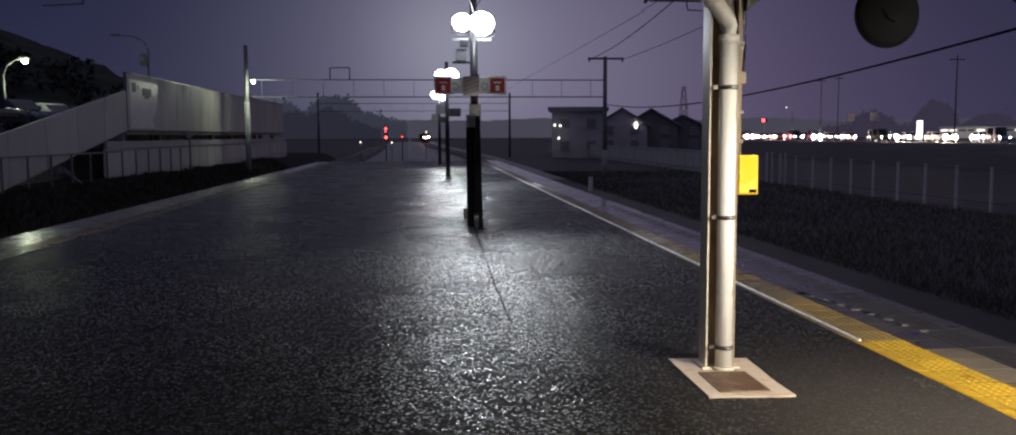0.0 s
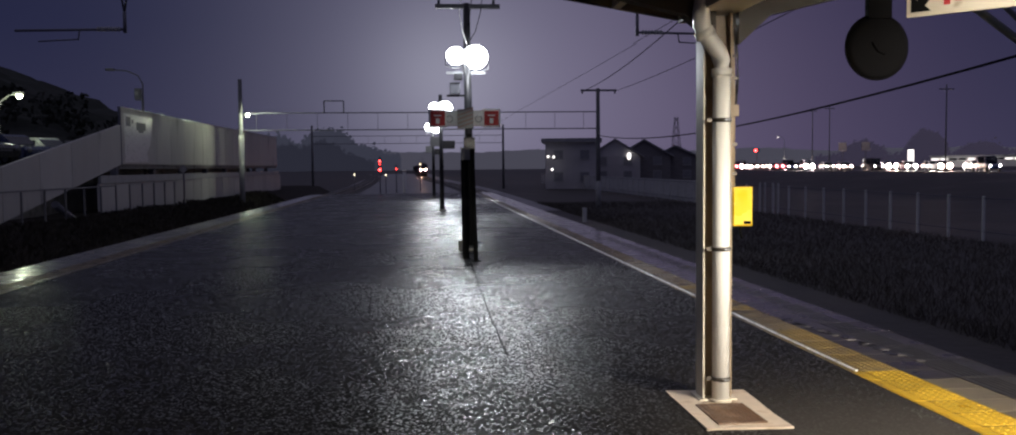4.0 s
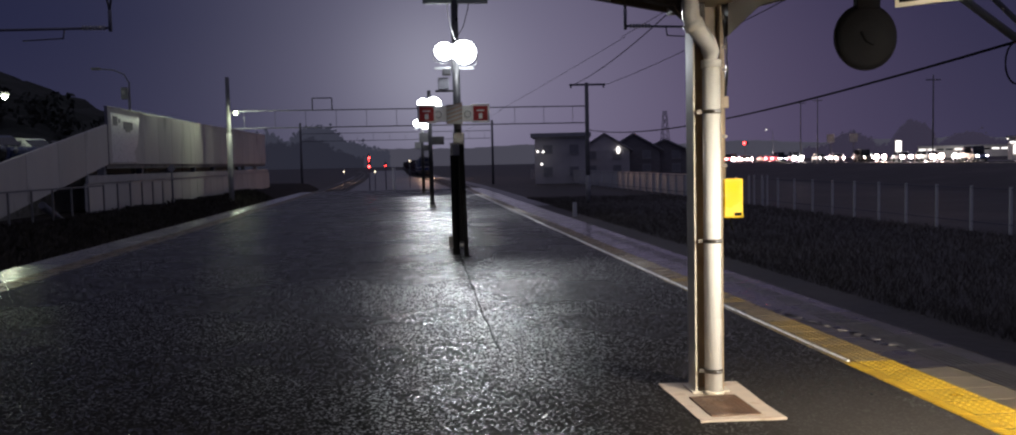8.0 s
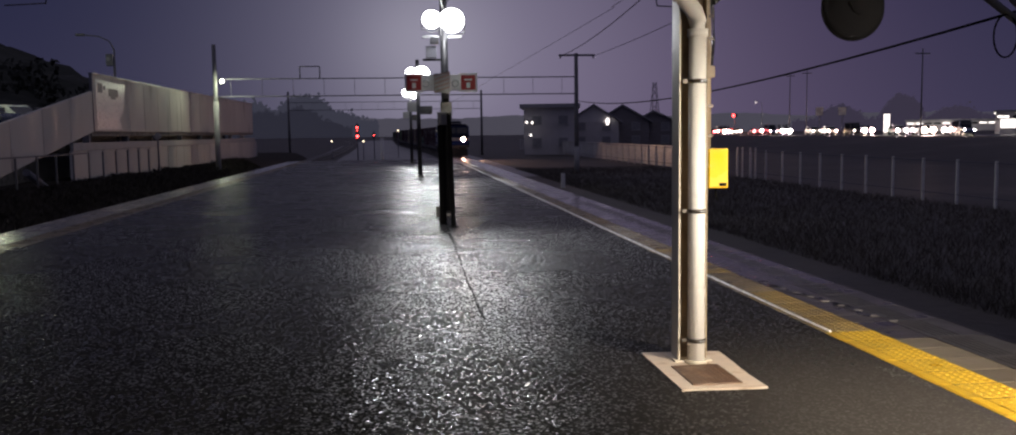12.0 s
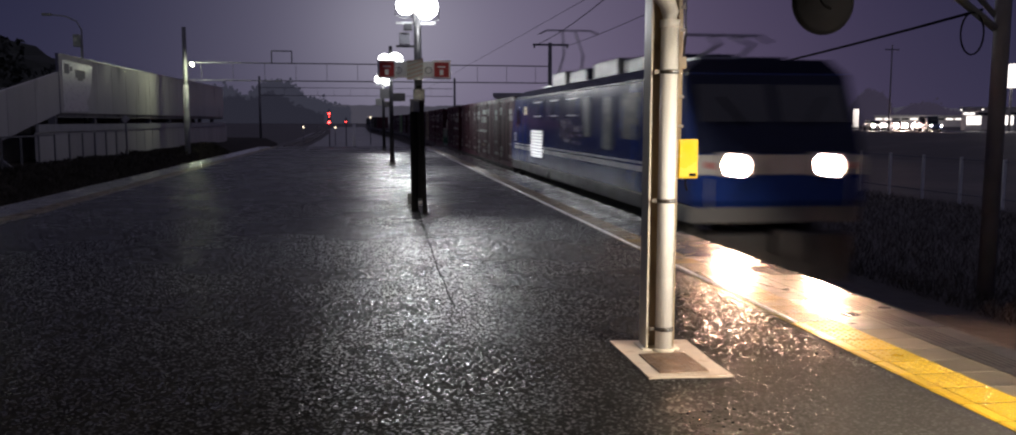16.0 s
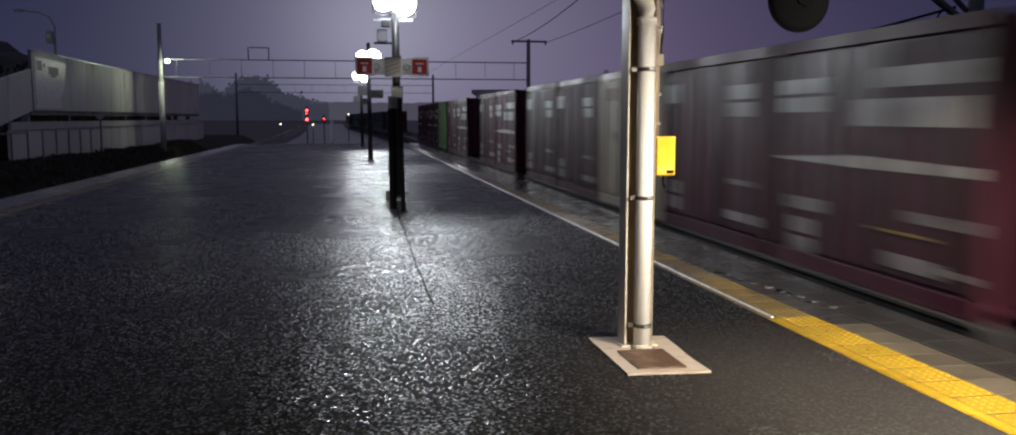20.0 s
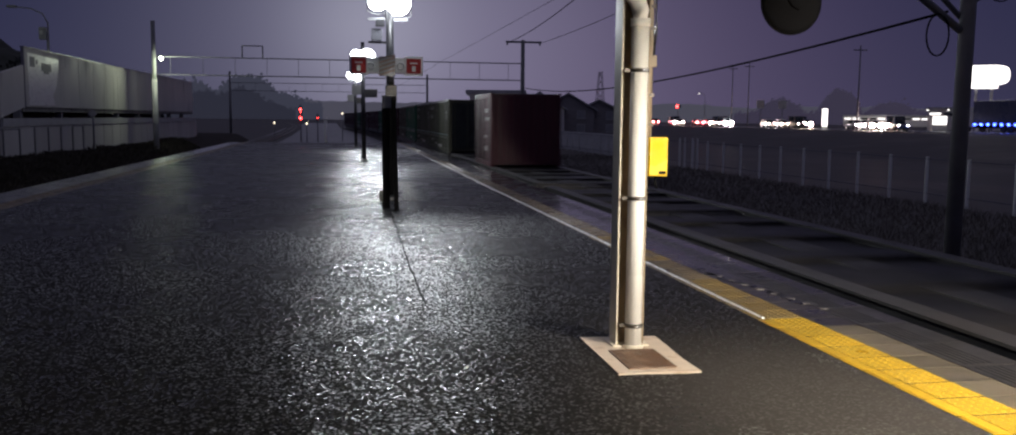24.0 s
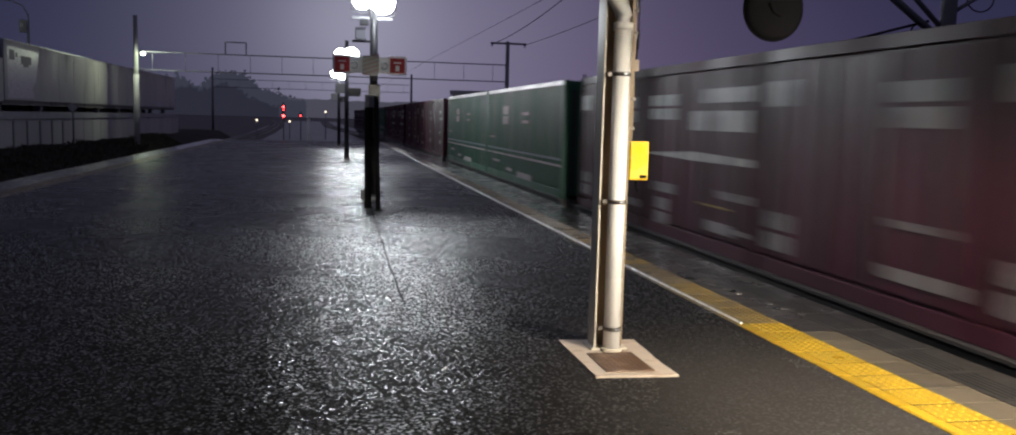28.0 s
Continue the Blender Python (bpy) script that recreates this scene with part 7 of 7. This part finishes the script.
on_train(locomotive(), 12.8 + 9.1)
wagon0 = flat_wagon()
PITCH, FIRST = 20.24, 31.35
LOADS = ["m1 m1 m0 m1 m1", "m0 m1 t m1 m0", "m0 m1 c m1 m0", "m0 m1 c m1 m1", "m0 m1 - m0 m1", "l m0 m0 m1 m0", "- - - - -", "- - - - -", "- - r - -",
         "O O", "G O", "m1 m1 m1 m0 m1", "G G", "r r m1 r r", "m0 m1 m0 r m1", "G O", "r m0 m1 m0 m1", "m0 m1 m0 m1 m0"]
SLACK = {1: 0.2, 2: -0.3, 3: -0.55}      # play in the couplers
for k, line in enumerate(LOADS):
    s = FIRST + k * PITCH + SLACK.get(k, 0.0)
    w = wagon0 if k == 0 else copy_thing(wagon0, pose(0, 0, 0))
    on_train(w, s + 9.45)
    slots = line.split()
    for j, q in enumerate(slots):
        if q != "-":
            load(q, s + (1.86 + 3.795 * j if len(slots) == 5 else 4.63 + 9.40 * j))


# ---------------------------------------------------------------- tiles and slabs of the platform's edges
tile_dimmed, bar_dimmed = tile_mesh("tactile_tile", DIMMED_TILE, 1), bar_mesh("line_tile", DIMMED_TILE, 1, ridge=False)
tile_bright, tile_worn_dim = tile_mesh("tactile_tile", YELLOW_TILE, 1), tile_mesh("tactile_tile", WORN_DIM_TILE, 1)
tile_left = tile_mesh("tactile_tile", WORN_DIM_TILE, -1)
bar_left_worn = bar_mesh("line_tile", WORN_DIM_TILE, -1)
bar_yellow, bar_worn_dim, ridge_white = bar_mesh("line_tile", YELLOW_TILE, 1), bar_mesh("line_tile", WORN_DIM_TILE, 1, ridge=False), bar_mesh("white_line", LINE_PAINT, 1, base=False, ridge="round")
strip = thing("tactile_strip", "yellow tactile paving strip with a raised inner line", "tactile paving", kind="structure")
for k in range(190):
    y = 0.3 + k * 0.3
    if y > Y1 - 0.3:
        break
    shade = 0 if y < 6.4 else 1 if y < 8.3 or k in (31, 33, 34, 37) else 2      # duller and dirtier further on: canopy light's fall-off is put into the colour
    piece("tactile_tile", (tile_bright, tile_dimmed, tile_worn_dim)[shade], strip, (IN_R, y, 0))
    bar = piece("line_tile", (bar_yellow, bar_dimmed, bar_worn_dim)[shade], strip, (IN_R, y, 0))
    if y >= 6.6:
        piece("white_line", ridge_white, bar, (0, 0, 0))
boxed("grout", GROOVE, strip, (IN_R + 0.002, OUT_R - 0.002, 0.3, Y1 - 0.3, -0.06, 0.0012), label="dark joint filling under the tiles")
strip_l = thing("tactile_strip", "worn wet tactile paving strip on the far edge", "tactile paving", kind="structure")
for k in range(160):
    y = 8.7 + k * 0.3
    piece("tactile_tile", tile_left, strip_l, (IN_L, y, 0))
    piece("line_tile", bar_left_worn, strip_l, (IN_L, y, 0))


def slab_mesh(name, material, x0, x1, length, top):
    bm = bmesh.new()
    box(bm, x0, x1, 0.005, length - 0.005, -0.26, top)
    return mesh_of(name, bm, material)


pav = slab_mesh("paver", PAVER, OUT_R + 0.004, OUT_R + 0.30, 0.30, 0.002)
edge = slab_mesh("edge_slab", EDGE_SLAB, OUT_R + 0.306, EDGE_R, 0.60, 0.004)
pav_damp_dim = slab_mesh("paver", DAMP_DIM_PAVER, OUT_R + 0.004, OUT_R + 0.30, 0.30, 0.002)
pav_wet = slab_mesh("paver", RAINED_SLAB, OUT_R + 0.004, OUT_R + 0.30, 0.30, 0.002)      # beyond the canopy the rain lies on them
edge_wet = slab_mesh("edge_slab", RAINED_SLAB, OUT_R + 0.306, EDGE_R, 0.60, 0.004)
edge_l = slab_mesh("edge_slab", WET_SLAB, EDGE_L, OUT_L - 0.004, 0.60, 0.003)
groove_bm = bmesh.new()
for j in range(5):
    box(groove_bm, OUT_R + 0.36 + j * 0.045, OUT_R + 0.376 + j * 0.045, 0.04, 0.56, 0.0035, 0.0055)
groove = mesh_of("grip_grooves", groove_bm, GROOVE)
coping = thing("platform_coping", "wet concrete pavers and edge slabs with grip grooves", "coping", kind="structure")
for k in range(190):
    y = 0.3 + k * 0.3
    if y > Y1 - 0.3:
        break
    piece("paver", pav if y < 6.2 else pav_damp_dim if y < 8.4 else pav_wet, coping, (0, y, 0))
for k in range(94):
    y = 0.3 + k * 0.6
    s = piece("edge_slab", edge if y < 8.4 else edge_wet, coping, (0, y, 0))
    if y < 20:
        piece("grip_grooves", groove, s, (0, 0, 0))
boxed("grout", GROOVE, coping, (OUT_R + 0.003, EDGE_R - 0.01, 0.3, Y1 - 0.3, -0.2, -0.001), label="dark joint filling between the slabs")
coping_l = thing("platform_coping", "wet concrete edge slabs on the platform's far edge", "coping", kind="structure")
for k in range(80):
    piece("edge_slab", edge_l, coping_l, (0, 8.7 + k * 0.6, 0))


def near_edges(bm):
    box(bm, IN_R, EDGE_R, Y0, 0.3, -0.26, 0.002)
    box(bm, EDGE_L, IN_L, Y0, 8.7, -0.26, 0.002)


made("plain_edge", PAVER, near_edges, platform)

# torn dark mat and litter on the pavers, a scrap on the asphalt
mat = thing("worn_edge_marking", "dark worn remains of a painted platform marking", "marking")


def flake(cx, cy, rx, ry, z, r):
    def build(bm):
        pts = [(cx + rx * r.uniform(0.5, 1) * math.cos(a), cy + ry * r.uniform(0.5, 1.1) * math.sin(a)) for a in np.linspace(0, 5.4, 7)]
        prism(bm, pts, "z", 0.003, z)
    return build


rngf, OLD_PAINT = random.Random(5), surface("old_paint", (0.028, 0.027, 0.027), 0.35, vary=0.3)
for k in range(12):
    made("flake", OLD_PAINT, flake(3.72 + 0.022 * k + rngf.uniform(-0.02, 0.05), 8.9 - 0.17 * k + rngf.uniform(-0.1, 0.1), 0.07, 0.12, 0.0065, rngf), mat)
FADED_PAINT = surface("faded_pale_paint", (0.22, 0.20, 0.18), 0.5, vary=0.3)
for k in range(8):
    made("flake", FADED_PAINT, flake(3.77 + 0.034 * k, 8.5 - 0.23 * k, 0.05, 0.045, 0.008, rngf), mat, "small pale flake of old paint")
scrap = thing("litter_scrap", "small pale scrap of litter on the asphalt", "litter")
made("scrap", WHITE_ENAMEL, lambda bm: box(bm, -0.035, 0.035, -0.006, 0.006, 0.002, 0.006, m=pose(0.78, 5.55, 0, 0, 0, 62)), scrap)


# ---------------------------------------------------------------- what moves
def motions():
    times = [2 * k for k in range(15)]
    for ob, s, z in running:
        rows = []
        for t in times:
            y = s - SPEED * (t - LEAD_TIME)
            x = track_x(y)
            turn = math.degrees(math.atan2(track_x(y - 3) - track_x(y + 3), 6))
            rows.append((t, pose(x, y, RAIL_Z + z, 0, 0, turn)))
        walk(ob, rows)
    for k, c in enumerate(queue):
        y, turn = c.location.y, math.degrees(c.rotation_euler.z)
        creep = 0.12 * (k % 5)
        walk(c, [(t, pose(c.location.x, y - creep * t, c.location.z, 0, 0, turn)) for t in (0, 9, 18, 28)])
    walk(truck, [(t, pose(RX + 4.5, 96.6 + 9.2 * (t - 24), 0.4)) for t in (0, 7, 14, 21, 28)])


motions()
